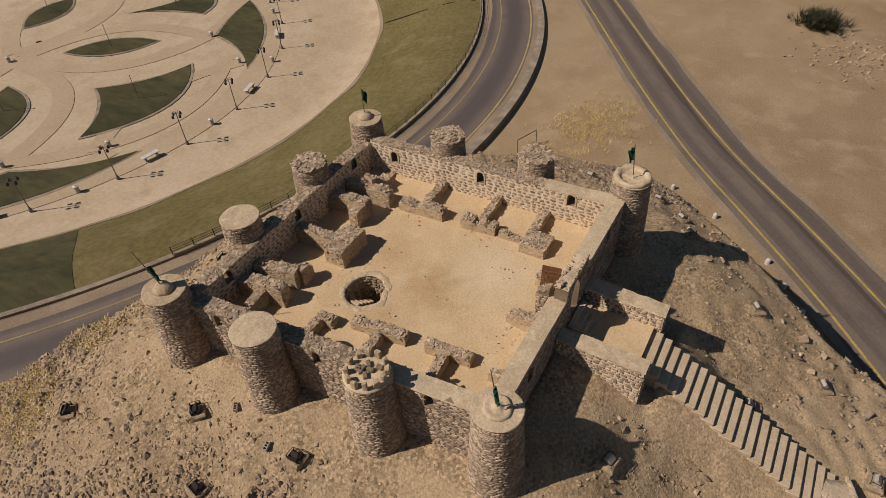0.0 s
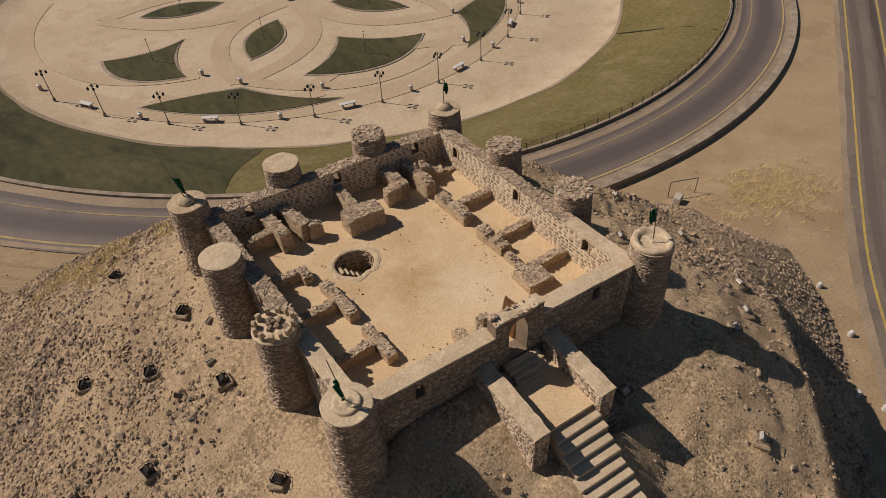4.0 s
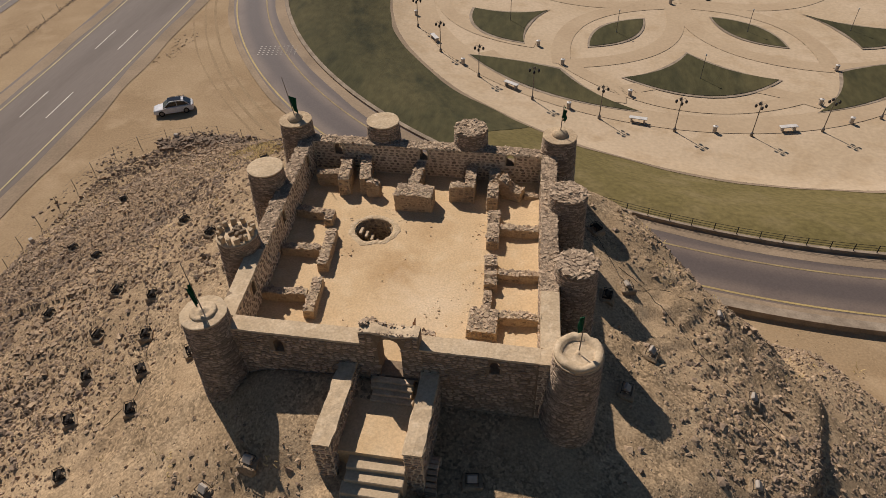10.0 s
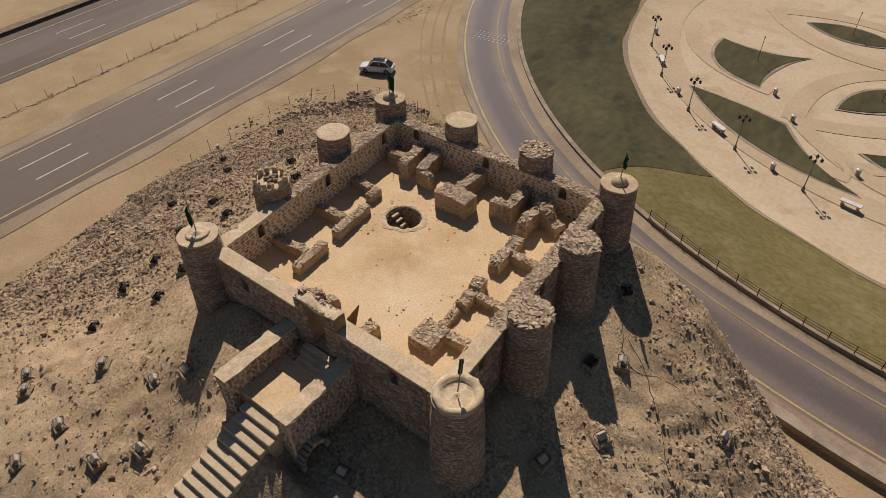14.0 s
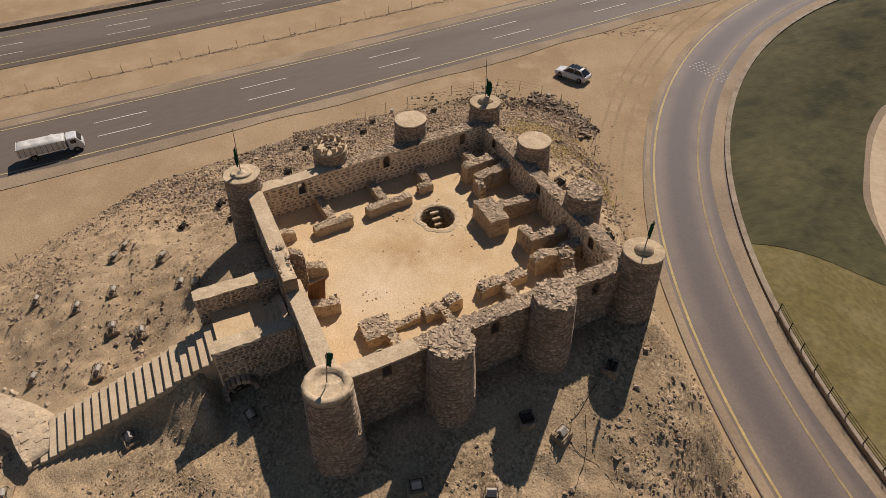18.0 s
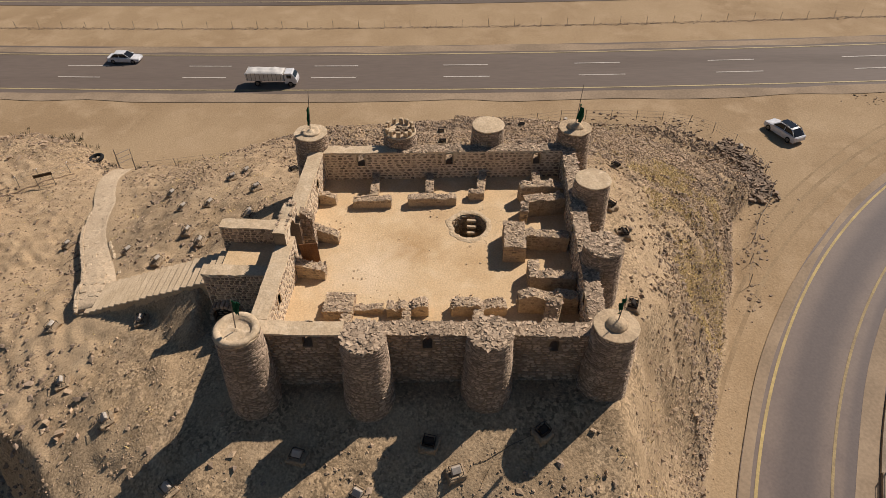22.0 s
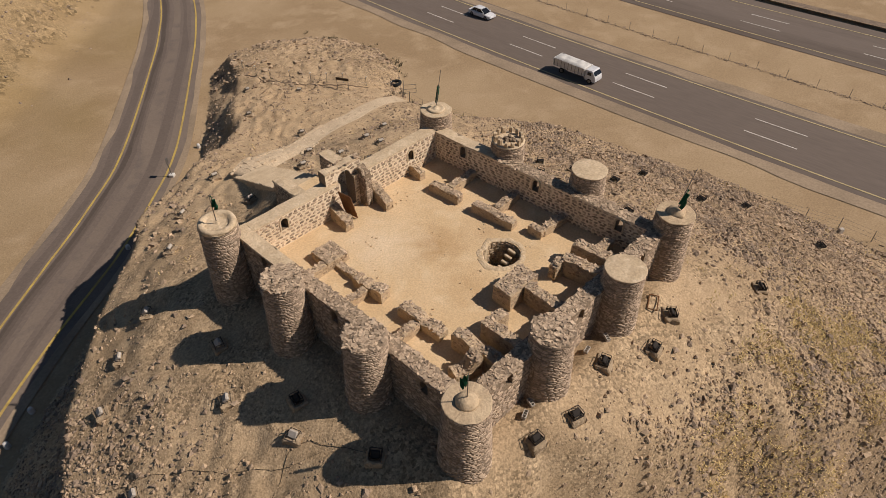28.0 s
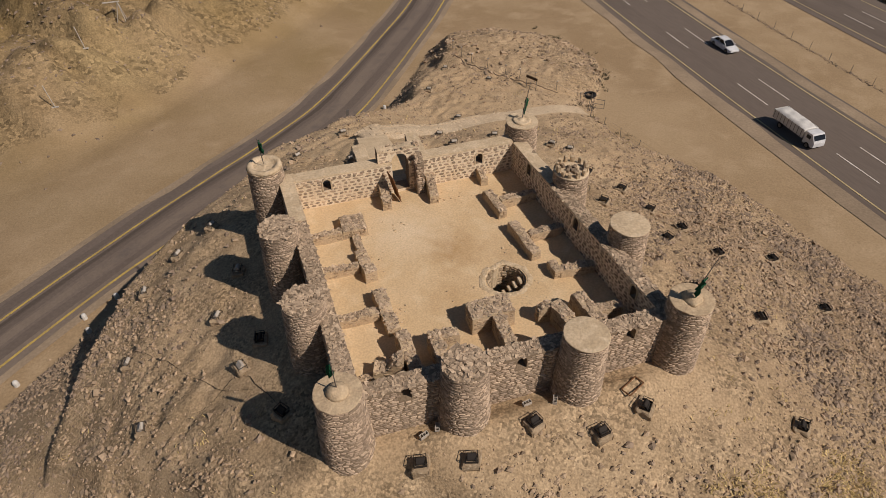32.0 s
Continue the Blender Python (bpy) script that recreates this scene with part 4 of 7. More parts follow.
def fort_wall(name, p0, p1, top, wins, label, smooth_from=None, gate=None, singles=220):
    holes = wins + ([gate] if gate else [])
    ob, o, al, ou, L = wall_body(name, p0, p1, WT, -2.6, top, holes, M_MORTAR, 0.05)
    tagged(ob, label, "wall", kind="structure")
    skip = win_skip(holes)
    inner = courses(0.05, L - 0.05, 0.05, 2.1, lambda u, z: (o + al * u + Vector((0, 0, z)), -al, -ou), (0.37, 0.20), lambda u, z: skip(u, z) or z > top(u) - 0.07, 0.03, 0.90)
    rng.shuffle(inner)
    lay([Matrix(m) for m in inner], ob, M_STONE, singles)
    outer = courses(0.05, L - 0.05, -2.5, 2.2, lambda u, z: (o + al * u + ou * WT + Vector((0, 0, z)), al, ou), (0.33, 0.13), lambda u, z: skip(u, z) or z > top(u) - 0.07, 0.032)
    lay(outer, ob, M_TSTONE)
    spots = []
    lo, hi = smooth_from if smooth_from else (-1, -1)
    for _ in range(int(L * 150)):
        u, v = rng.uniform(0, L), rng.uniform(0.04, WT - 0.04)
        if lo <= u <= hi or (gate and abs(u - gate[0]) < 1.5):
            continue
        p = o + al * u + ou * v
        spots.append((p.x, p.y, top(u) + rng.uniform(-0.03, 0.01), 0.05 + 0.1 * rng.random() ** 2))
    if spots:
        rubble("rubble_top", spots, M_TOPSTONE, ob, "loose rubble on the wall's top", flat=0.42)
    if smooth_from:
        bm = bmesh.new()
        n = max(2, int((hi - lo) / 0.35))
        row = []
        for i in range(n + 1):
            u = lo + (hi - lo) * i / n
            z = top(u)
            row.append([bm.verts.new(o + al * u + ou * v + Vector((0, 0, z + h + 0.02 * rng.uniform(-1, 1)))) for v, h in ((-0.025, -0.05), (0.0, 0.035), (WT * 0.5, 0.05), (WT, 0.035), (WT + 0.03, -0.05))])
        for i, (a, b) in enumerate(zip(row, row[1:])):
            if gate and abs(lo + (hi - lo) * (i + 0.5) / n - gate[0]) < 0.72:
                continue
            for k in range(4):
                bm.faces.new((a[k], a[k + 1], b[k + 1], b[k]))
        bm.faces.new(row[0]), bm.faces.new(row[-1][::-1])
        bmesh.ops.recalc_face_normals(bm, faces=bm.faces)
        part("coping", bm, M_PLASTER, ob, "smooth sand-plastered coping")
    for c, s, w, h in wins:      # pale plaster band round each opening
        bm = bmesh.new()
        path = [(-w / 2, s)] + [(w / 2 * -math.cos(math.pi * k / 8), s + h - w / 2 + w / 2 * math.sin(math.pi * k / 8)) for k in range(9)] + [(w / 2, s)]
        rows = []
        for k, (du, z) in enumerate(path):
            cx, cz = 0, s + h - w / 2
            nrm = Vector((du - cx, max(0.0, z - cz))) if z > cz else Vector((du, 0))
            nrm = nrm.normalized() if nrm.length > 0 else Vector((0, 1))
            q = []
            for off, v in ((0.0, 0.1), (0.0, -0.05), (0.09, -0.045), (0.10, 0.02)):
                q.append(bm.verts.new(o + al * (c + du + nrm.x * off) + ou * v + Vector((0, 0, z + nrm.y * off))))
            rows.append(q)
        for a, b in zip(rows, rows[1:]):
            for k in range(3):
                bm.faces.new((a[k], a[k + 1], b[k + 1], b[k]))
        bmesh.ops.recalc_face_normals(bm, faces=bm.faces)
        part("window_surround", bm, M_PLASTER, ob, "pale plaster surround of a small arched window")
    return ob


# inner corners of the court
cSW, cSE, cNE, cNW = (-6.62, -7.72), (7.42, -7.72), (6.72, 7.5), (-7.88, 7.5)
wobble = lambda u, s: 0.10 * (float(vnoise(u, s * 7.7, 1.3)) - 0.5) + 0.06 * (float(vnoise(u, s * 3.1, 0.5)) - 0.5)
# each wall runs so that the outer side lies to its right
fort_wall("wall_south", cSW, cSE, lambda u: 2.2 + 0.3 * wobble(u, 1), [(2.3, 1.02, 0.46, 0.78), (12.15, 1.18, 0.46, 0.78)], "south fort wall, rough stone in pale mortar with a plastered top", (0.0, 14.04), (7.5, 0.2, 1.06, 3.0))
fort_wall("wall_east", cSE, cNE, lambda u: 2.12 + wobble(u, 2), [(1.95, 1.3, 0.46, 0.8), (7.55, 1.2, 0.46, 0.8), (13.5, 1.0, 0.46, 0.8)], "east fort wall of brown stone in pale mortar, three arched windows", (0.0, 3.6))
fort_wall("wall_north", cNE, cNW, lambda u: 2.05 + wobble(u, 3), [(1.9, 1.2, 0.5, 0.8), (7.35, 1.2, 0.5, 0.8), (12.9, 1.2, 0.5, 0.8)], "north fort wall of brown stone in pale mortar with a rubble top")
fort_wall("wall_west", cNW, cSW, lambda u: 2.1 + wobble(u, 4), [(1.6, 1.1, 0.46, 0.85), (7.25, 1.15, 0.46, 0.85), (12.9, 1.15, 0.46, 0.85)], "west fort wall of dark stone in pale mortar, partly plastered top", (10.6, 15.26))


def tower(x, y, ztop, style, label, lean=0.0):
    base_z = min(at(x + 1.2 * c, y + 1.2 * s) for c, s in ((1, 0), (-1, 0), (0, 1), (0, -1))) - 0.5
    H = ztop - base_z
    t = empty("tower", Matrix.Translation((x, y, base_z)))
    tagged(t, label, "tower", "towers of the fort")
    r0, r1 = 1.28, 1.0
    bm = bmesh.new()
    Hs = H - 0.42 if style == "ring" else H
    prof = [(r0 + (r1 - r0) * k / 10 * Hs / H, Hs * k / 10) for k in range(11)]
    lathe(bm, prof, 28)
    shaft = part("shaft", bm, M_CORE, t, smooth=False)
    rad = lambda z: r0 + (r1 - r0) * z / H

    def spot(u, z):
        a = u / 1.15
        n = Vector((math.cos(a), math.sin(a), 0))
        return n * (rad(z) - 0.01) + Vector((0, 0, z)), Vector((math.sin(a), -math.cos(a), 0)) * -1, n

    st = courses(0, 2 * math.pi * 1.15, 0.2, Hs - 0.02, spot, (0.30, 0.10), proud=0.032)
    hi = [m for m in st if m[2][3] > H - 2.2]
    lo = [m for m in st if m[2][3] <= H - 2.2]
    rng.shuffle(hi)
    lay([Matrix(m) for m in hi] + lo, shaft, M_TSTONE, 90)
    bm = bmesh.new()
    if style == "flat":
        lathe(bm, [(1.03, H - 0.04), (1.05, H + 0.015), (1.02, H + 0.035), (0.5, H + 0.06), (0.05, H + 0.07)], 28)
        for v in bm.verts:
            v.co.z += 0.04 * (noise.noise(v.co * 2))
            v.co.xy *= 1 + 0.05 * noise.noise(Vector((v.co.x, v.co.y, 3)) * 1.5)
        part("cap", bm, M_PLASTER, t, "smooth sand-plastered cap")
    elif style == "corner":
        lathe(bm, [(1.03, H - 0.04), (1.05, H + 0.015), (1.02, H + 0.035), (0.56, H + 0.05)], 28)
        for v in bm.verts:
            v.co.z += 0.05 * noise.noise(v.co * 2.5 + Vector((x, 0, 0)))
            v.co.xy *= 1 + 0.04 * noise.noise(Vector((v.co.x, v.co.y, x)) * 2.2)
        part("cap", bm, M_PLASTER if y < 0 else M_MUD, t, "weathered mud-plastered cap")
        bm = bmesh.new()
        lathe(bm, [(0.62, H + 0.0), (0.57, H + 0.13), (0.47, H + 0.16), (0.36, H + 0.11), (0.2, H + 0.13), (0.12, H + 0.24), (0.04, H + 0.27)] if x < 0 and y < 0 else [(1.03, H - 0.02), (1.0, H + 0.2), (0.86, H + 0.23), (0.72, H + 0.2), (0.66, H + 0.05), (0.3, H + 0.04), (0.1, H + 0.06), (0.04, H + 0.16)] if y < 0 else [(0.52, H + 0.0), (0.47, H + 0.16), (0.36, H + 0.29), (0.18, H + 0.36), (0.04, H + 0.4)], 24)
        for v in bm.verts:
            v.co += Vector((0.07, 0.07, 0.06)) * noise.noise(v.co * 3.3 + Vector((x, y, 0)))
        part("dome", bm, M_PLASTER if y < 0 else M_MUD, t, "low plastered dome at the foot of the flagpole", True)
    elif style == "ring":
        lathe(bm, [(1.05, H - 0.46), (1.05, H - 0.41), (0.8, H - 0.37), (0.3, H - 0.35), (0.05, H - 0.35)], 28)
        part("cap", bm, M_PLASTER, t, "sand-plastered floor behind the broken parapet", True)
        for k in range(12):
            a = 2 * math.pi * k / 12 + rng.uniform(-0.08, 0.08)
            bm = bmesh.new()
            m = Matrix.Translation((0.86 * math.cos(a), 0.86 * math.sin(a), H - 0.2 + rng.uniform(-0.05, 0.05))) @ Matrix.Rotation(a, 4, "Z")
            box(bm, rng.uniform(0.18, 0.24), rng.uniform(0.2, 0.3), rng.uniform(0.32, 0.46), m, 0.04, 2)
            for v in bm.verts:
                v.co += Vector((1, 1, 1)) * 0.06 * noise.noise(v.co * 5 + Vector((k, 0, 0)))
            part("merlon", bm, M_MUD, t)
        for k in range(7):
            a, r = rng.uniform(0, 6.28), rng.uniform(0.1, 0.6)
            bm = bmesh.new()
            box(bm, 0.32, 0.2, 0.2, Matrix.Translation((r * math.cos(a), r * math.sin(a), H - 0.29)) @ Matrix.Rotation(a * 2, 4, "Z"), 0.03)
            part("fallen_block", bm, M_CORE, t)
    else:
        sp = []
        for _ in range(330):
            a, r = rng.uniform(0, 6.28), 1.0 * math.sqrt(rng.random())
            sp.append((r * math.cos(a), r * math.sin(a), H + 0.0 + 0.06 * (1 - r * r) + rng.uniform(-0.03, 0.02), rng.uniform(0.05, 0.15)))
        rubble("rubble_top", sp, M_TOPSTONE, t, "heap of loose stones on the tower's top", flat=0.36)
    return t


tower(*SE, 3.1, "corner", "round stone corner tower with a plastered cap and dome")
tower(*SW, 3.1, "corner", "round stone corner tower with a plastered cap and dome")
tower(*NW, 3.05, "corner", "round stone corner tower with a dark domed top")
tower(*NE, 3.05, "corner", "round stone corner tower with a dark domed top")
tower(-8.36, -2.96, 3.3, "ring", "round stone tower with a broken ring of merlons")
tower(-9.0, 2.71, 3.15, "flat", "round stone tower with a flat plastered top")
tower(-3.45, 8.74, 3.1, "flat", "round stone tower with a flat plastered top")
tower(2.22, 8.61, 3.1, "rubble", "round stone tower with a rubble top")
tower(8.33, 2.73, 3.0, "rubble", "round stone tower with a rubble top")
tower(8.85, -2.93, 3.0, "rubble", "round stone tower with a rubble top")


# court floor, with the pit left open
WELL, WR = (-2.57, 1.70), 1.12
gx2, gy2 = np.linspace(-8.2, 7.6, 80), np.linspace(-7.9, 7.8, 80)
vs, fs = [], []
for y in gy2:
    for x in gx2:
        f = (y + 7.72) / 15.22
        xl, xr = cSW[0] + (cNW[0] - cSW[0]) * f, cSE[0] + (cNE[0] - cSE[0]) * f
        x2 = min(max(x, xl - 0.1), xr + 0.1)
        dx, dy = x2 - WELL[0], y - WELL[1]
        d = math.hypot(dx, dy)
        if d < WR:
            x2, y2 = (WELL[0] + dx / max(d, 1e-6) * WR, WELL[1] + dy / max(d, 1e-6) * WR)
        else:
            y2 = y
        edge = 0.10 * max(0.0, 1 - min(x2 - xl, xr - x2) / 0.8)
        z = 0.05 * (float(vnoise(x2, y2, 2.5)) - 0.5) + 0.025 * (float(vnoise(x2, y2, 0.6)) - 0.5) + edge
        vs.append((x2, y2, z))
n = 80
for j in range(n - 1):
    for i in range(n - 1):
        q = (j * n + i, j * n + i + 1, (j + 1) * n + i + 1, (j + 1) * n + i)
        c = np.mean([vs[k] for k in q], 0)
        if math.hypot(c[0] - WELL[0], c[1] - WELL[1]) > WR - 0.02:
            fs.append(q)
court = obj("floor_court", vs, fs, M_COURT, smooth=True)
tagged(court, "trodden sandy floor of the fort's court", "floor", kind="structure")

M_LINING = material("pit_lining", (0.40, 0.30, 0.195), 0.9, (0.30, 0.22, 0.14), 0.7, 9.0, bump=0.5, per_piece=0.3, amount=0.3)
M_RIM = material("pit_rim", (0.56, 0.425, 0.27), 0.95, (0.47, 0.34, 0.20), 0.6, 9.0, (0.60, 0.465, 0.31), 0.7, 12.0, amount=0.25)
well = empty("well", Matrix.Translation((*WELL, 0)))
tagged(well, "open stone-lined pit with a pale worn rim", "well")
bm = bmesh.new()
lathe(bm, [(1.45, -0.05), (1.34, 0.02), (1.2, 0.05), (1.08, 0.04), (1.02, 0.0), (1.03, -0.25), (1.1, -4.6)], 72, close=False)
for v in bm.verts:
    a = math.atan2(v.co.y, v.co.x)
    v.co.xy *= 1 + 0.13 * noise.noise(Vector((math.cos(a) * 2.2, math.sin(a) * 2.2, v.co.z * 0.3))) + 0.05 * noise.noise(Vector((math.cos(a) * 7, math.sin(a) * 7, v.co.z)))
    v.co.x *= 1.12
    v.co.z += 0.03 * noise.noise(Vector((v.co.x * 5, v.co.y * 5, 1.0)))
part("rim", bm, M_RIM, well, "crumbling pale earthen rim")
bm = bmesh.new()
lathe(bm, [(1.1, -4.6), (0.5, -4.55)], 24)
part("pit_floor", bm, M_HOLE, well)
lay(courses(0, 2 * math.pi * 1.06, -2.6, -0.08, lambda u, z: (Vector((math.cos(u / 1.06) * 1.07, math.sin(u / 1.06) * 1.07, z)), Vector((-math.sin(u / 1.06), math.cos(u / 1.06), 0)), Vector((-math.cos(u / 1.06), -math.sin(u / 1.06), 0))), (0.36, 0.2), proud=0.06), well, M_LINING, 60)
for k in range(5):      # a short flight down across the pit
    bm = bmesh.new()
    box(bm, 0.2, 0.58 - 0.03 * k, 0.16, pose(-0.8 + 0.29 * k, 0.12, -0.28 - 0.24 * k, 0, rng.uniform(-3, 3), rng.uniform(-6, 6)), 0.03)
    part("step", bm, M_PLASTER, well, "pale step inside the pit")


# low ruined walls of the rooms along the court
def low_wall(p0, p1, w, h0, h1, label="", jag=0.10, floor=-0.1):
    """One run of ruined wall, crumbling along its top."""
    p0, p1 = Vector((*p0, 0)), Vector((*p1, 0))
    L = (p1 - p0).length
    al = (p1 - p0) / L
    sd = Vector((-al.y, al.x, 0))
    n = max(3, int(L / 0.22))
    t = empty("ruined_wall", Matrix.Translation(p0))
    tagged(t, label or "low ruined room wall of mud-set stone with a rubble top", "wall", "ruined room walls")
    bm = bmesh.new()
    rows = []
    hs = []
    for i in range(n + 1):
        u = L * i / n
        h = h0 + (h1 - h0) * i / n + jag * (float(vnoise(u + p0.x * 5, p0.y * 9, 0.35)) - 0.5) * 2 - (0.05 if i in (0, n) else 0)
        hs.append(h)
        row = []
        for v, z in ((-0.53, floor), (-0.52, h * 0.5), (-0.50, h - 0.01), (0, h), (0.50, h - 0.01), (0.52, h * 0.5), (0.53, floor)):
            j = 0.035 * (float(vnoise(u * 3 + v * 9 + p0.x, z * 4 + p0.y, 0.5)) - 0.5)
            end = 0.04 * rng.uniform(-1, 1) if i in (0, n) else 0
            row.append(bm.verts.new(al * (u + end) + sd * (v * w + j) + Vector((0, 0, z))))
        rows.append(row)
    for a, b in zip(rows, rows[1:]):
        for k in range(6):
            bm.faces.new((a[k], a[k + 1], b[k + 1], b[k]))
    bm.faces.new(rows[0]), bm.faces.new(rows[-1][::-1])
    bmesh.ops.recalc_face_normals(bm, faces=bm.faces)
    part("core", bm, M_MUD, t)
    H = lambda u: float(np.interp(u, np.linspace(0, L, n + 1), hs))
    st = []
    for s in (1, -1):
        st += courses(0.05, L - 0.05, 0.1, max(h0, h1) - 0.05, lambda u, z: (al * u + sd * (s * w * (0.53 - 0.03 * z / max(h0, h1)) ) + Vector((0, 0, z)), -al * s, sd * s), (0.26, 0.14), lambda u, z: z > H(u) - 0.1 or rng.random() < 0.25 + 0.5 * (z < 0.35), 0.02)
    for u, s in ((0, -1), (L, 1)):
        st += courses(-w * 0.45, w * 0.45, 0.1, H(u) - 0.06, lambda q, z: (al * (u + 0.01 * s) + sd * q * s + Vector((0, 0, z)), sd * s, al * s), (0.26, 0.14), lambda q, z: rng.random() < 0.3, 0.03)
    rng.shuffle(st)
    lay([Matrix(m) for m in st], t, M_MUDSTONE, 14)
    sp = []
    for _ in range(int(L * w * 190)):
        u, v = rng.uniform(0.02, L - 0.02), rng.uniform(-0.47, 0.47) * w
        q = al * u + sd * v
        sp.append((q.x, q.y, H(u) + rng.uniform(-0.035, 0.02), 0.03 + 0.09 * rng.random() ** 2))
    rubble("rubble_top", sp, M_TOPSTONE, t, "loose stones crumbling along the top", flat=0.5)
    return t


M_MUDSTONE = material("mud_stone", (0.44, 0.32, 0.203), 0.92, (0.345, 0.245, 0.153), 0.6, 9.0, bump=0.5, bump_scale=22.0, per_piece=0.25, amount=0.3)
# north range
low_wall((-1.75, 4.27), (0.48, 4.27), 1.2, 1.2, 1.2, "thick low pier of mud-set stone with a rubble top", 0.05)
low_wall((-0.82, 4.95), (-0.82, 7.35), 0.62, 1.15, 1.1)
low_wall((-3.85, 5.0), (-4.35, 7.45), 0.66, 1.25, 1.2)
low_wall((-3.75, 5.0), (-2.95, 4.95), 0.45, 1.2, 1.0)
low_wall((-5.15, 4.75), (-5.55, 7.45), 0.66, 1.25, 1.15)
low_wall((-5.5, 5.85), (-7.2, 5.85), 0.5, 1.1, 0.85)
low_wall((2.6, 4.95), (2.5, 7.4), 0.6, 1.2, 1.1)
low_wall((2.3, 5.2), (1.38, 5.2), 0.55, 1.2, 1.15)
low_wall((4.05, 4.3), (3.95, 7.35), 0.62, 1.15, 1.1, jag=0.25)
low_wall((4.4, 6.15), (5.75, 5.75), 0.75, 1.15, 0.7, jag=0.3)
low_wall((5.85, 5.95), (6.75, 6.1), 0.5, 0.35, 0.25)
# west range
low_wall((-7.4, 2.5), (-5.5, 2.32), 0.5, 0.62, 0.62)
low_wall((-5.27, 1.6), (-5.32, 2.55), 0.48, 0.62, 0.65)
low_wall((-7.1, -0.98), (-4.95, -0.85), 0.5, 0.6, 0.62)
low_wall((-4.75, 0.8), (-4.42, -2.15), 0.56, 0.6, 0.62)
low_wall((-6.9, -4.45), (-4.55, -4.3), 0.48, 0.6, 0.6)
low_wall((-4.3, -3.2), (-4.08, -5.55), 0.54, 0.62, 0.58)
# east range
low_wall((4.25, 3.7), (4.45, 0.85), 0.66, 0.62, 0.62, jag=0.18)
low_wall((4.75, 2.28), (7.05, 2.3), 0.5, 0.6, 0.6)
low_wall((4.5, -0.35), (4.7, -2.45), 0.66, 0.62, 0.55, jag=0.18)
low_wall((5.0, -1.4), (7.4, -1.4), 0.42, 0.6, 0.6)
low_wall((4.6, -2.7), (4.65, -4.15), 0.42, 0.35, 0.3, jag=0.15)
low_wall((4.6, -5.7), (4.6, -4.2), 1.42, 0.6, 0.6, "thick low pier of mud-set stone with a rubble top", 0.05)
low_wall((5.35, -4.42), (7.7, -4.38), 0.46, 0.6, 0.6)
# stubs against the south wall, beside the gate
low_wall((-4.35, -7.68), (-4.35, -6.65), 0.42, 0.75, 0.55)
low_wall((-0.95, -7.68), (-0.75, -5.85), 0.55, 1.1, 0.65, "stub wall beside the gate, stone and plaster")
low_wall((2.1, -7.68), (2.2, -6.1), 0.55, 1.0, 0.7, "stub wall beside the gate, stone and plaster")


# ---- gate, landing and stairs ----
def masonry_block(name, x0, x1, y0, y1, z0, z1, label, core=M_MORTAR, stone=M_TSTONE, cap=True, kind="", category="wall", size=(0.3, 0.16), singles=30, slope=0.0, coping=None, heap=False):
    """An upright block of masonry with stones on its four sides; slope: how much its top falls towards y0."""
    bm = bmesh.new()
    box(bm, x1 - x0, y1 - y0, z1 - z0, Matrix.Translation(((x0 + x1) / 2, (y0 + y1) / 2, (z0 + z1) / 2)))
    for v in bm.verts:
        if v.co.z > (z0 + z1) / 2 and v.co.y < (y0 + y1) / 2:
            v.co.z -= slope
    ob = part(name, bm, core)
    tagged(ob, label, category, kind=kind)
    topz = lambda y: z1 - slope * (y1 - y) / (y1 - y0)
    st = []
    for o, al, ou, L in ((Vector((x0, y0, 0)), Vector((1, 0, 0)), Vector((0, -1, 0)), x1 - x0), (Vector((x1, y0, 0)), Vector((0, 1, 0)), Vector((1, 0, 0)), y1 - y0),
                         (Vector((x1, y1, 0)), Vector((-1, 0, 0)), Vector((0, 1, 0)), x1 - x0), (Vector((x0, y1, 0)), Vector((0, -1, 0)), Vector((-1, 0, 0)), y1 - y0)):
        st += courses(0.02, L - 0.02, z0 + 0.03, z1, lambda u, z: (o + al * u + Vector((0, 0, z)), al, ou), size, lambda u, z: z > topz((o + al * u).y) - 0.1, 0.045)
    rng.shuffle(st)
    lay([Matrix(m) for m in st], ob, stone, singles)
    if heap:
        rubble("rubble_top", [(rng.uniform(x0, x1), y, topz(y) + rng.uniform(-0.03, 0.02), 0.035 + 0.08 * rng.random() ** 2) for y in rng.uniform(y0, y1, int((x1 - x0) * (y1 - y0) * 190))], M_TOPSTONE, ob, "loose rubble on top", flat=0.7)
    elif cap:
        bm = bmesh.new()
        n = max(2, int((y1 - y0) / 0.35))
        rows = [[bm.verts.new((x + 0.04 * rng.uniform(-1, 1), y, topz(y) + h + 0.03 * rng.uniform(-1, 1))) for x, h in ((x0 - 0.05, -0.05), (x0 - 0.02, 0.03), ((x0 + x1) / 2, 0.045), (x1 + 0.02, 0.03), (x1 + 0.05, -0.05))] for y in np.linspace(y0 - 0.05, y1 + 0.02, n + 1)]
        for a, b in zip(rows, rows[1:]):
            for k in range(4):
                bm.faces.new((a[k], a[k + 1], b[k + 1], b[k]))
        bm.faces.new(rows[0]), bm.faces.new(rows[-1][::-1])
        bmesh.ops.recalc_face_normals(bm, faces=bm.faces)
        part("coping", bm, coping or M_PLASTER, ob, "worn earth-plastered coping")
    return ob


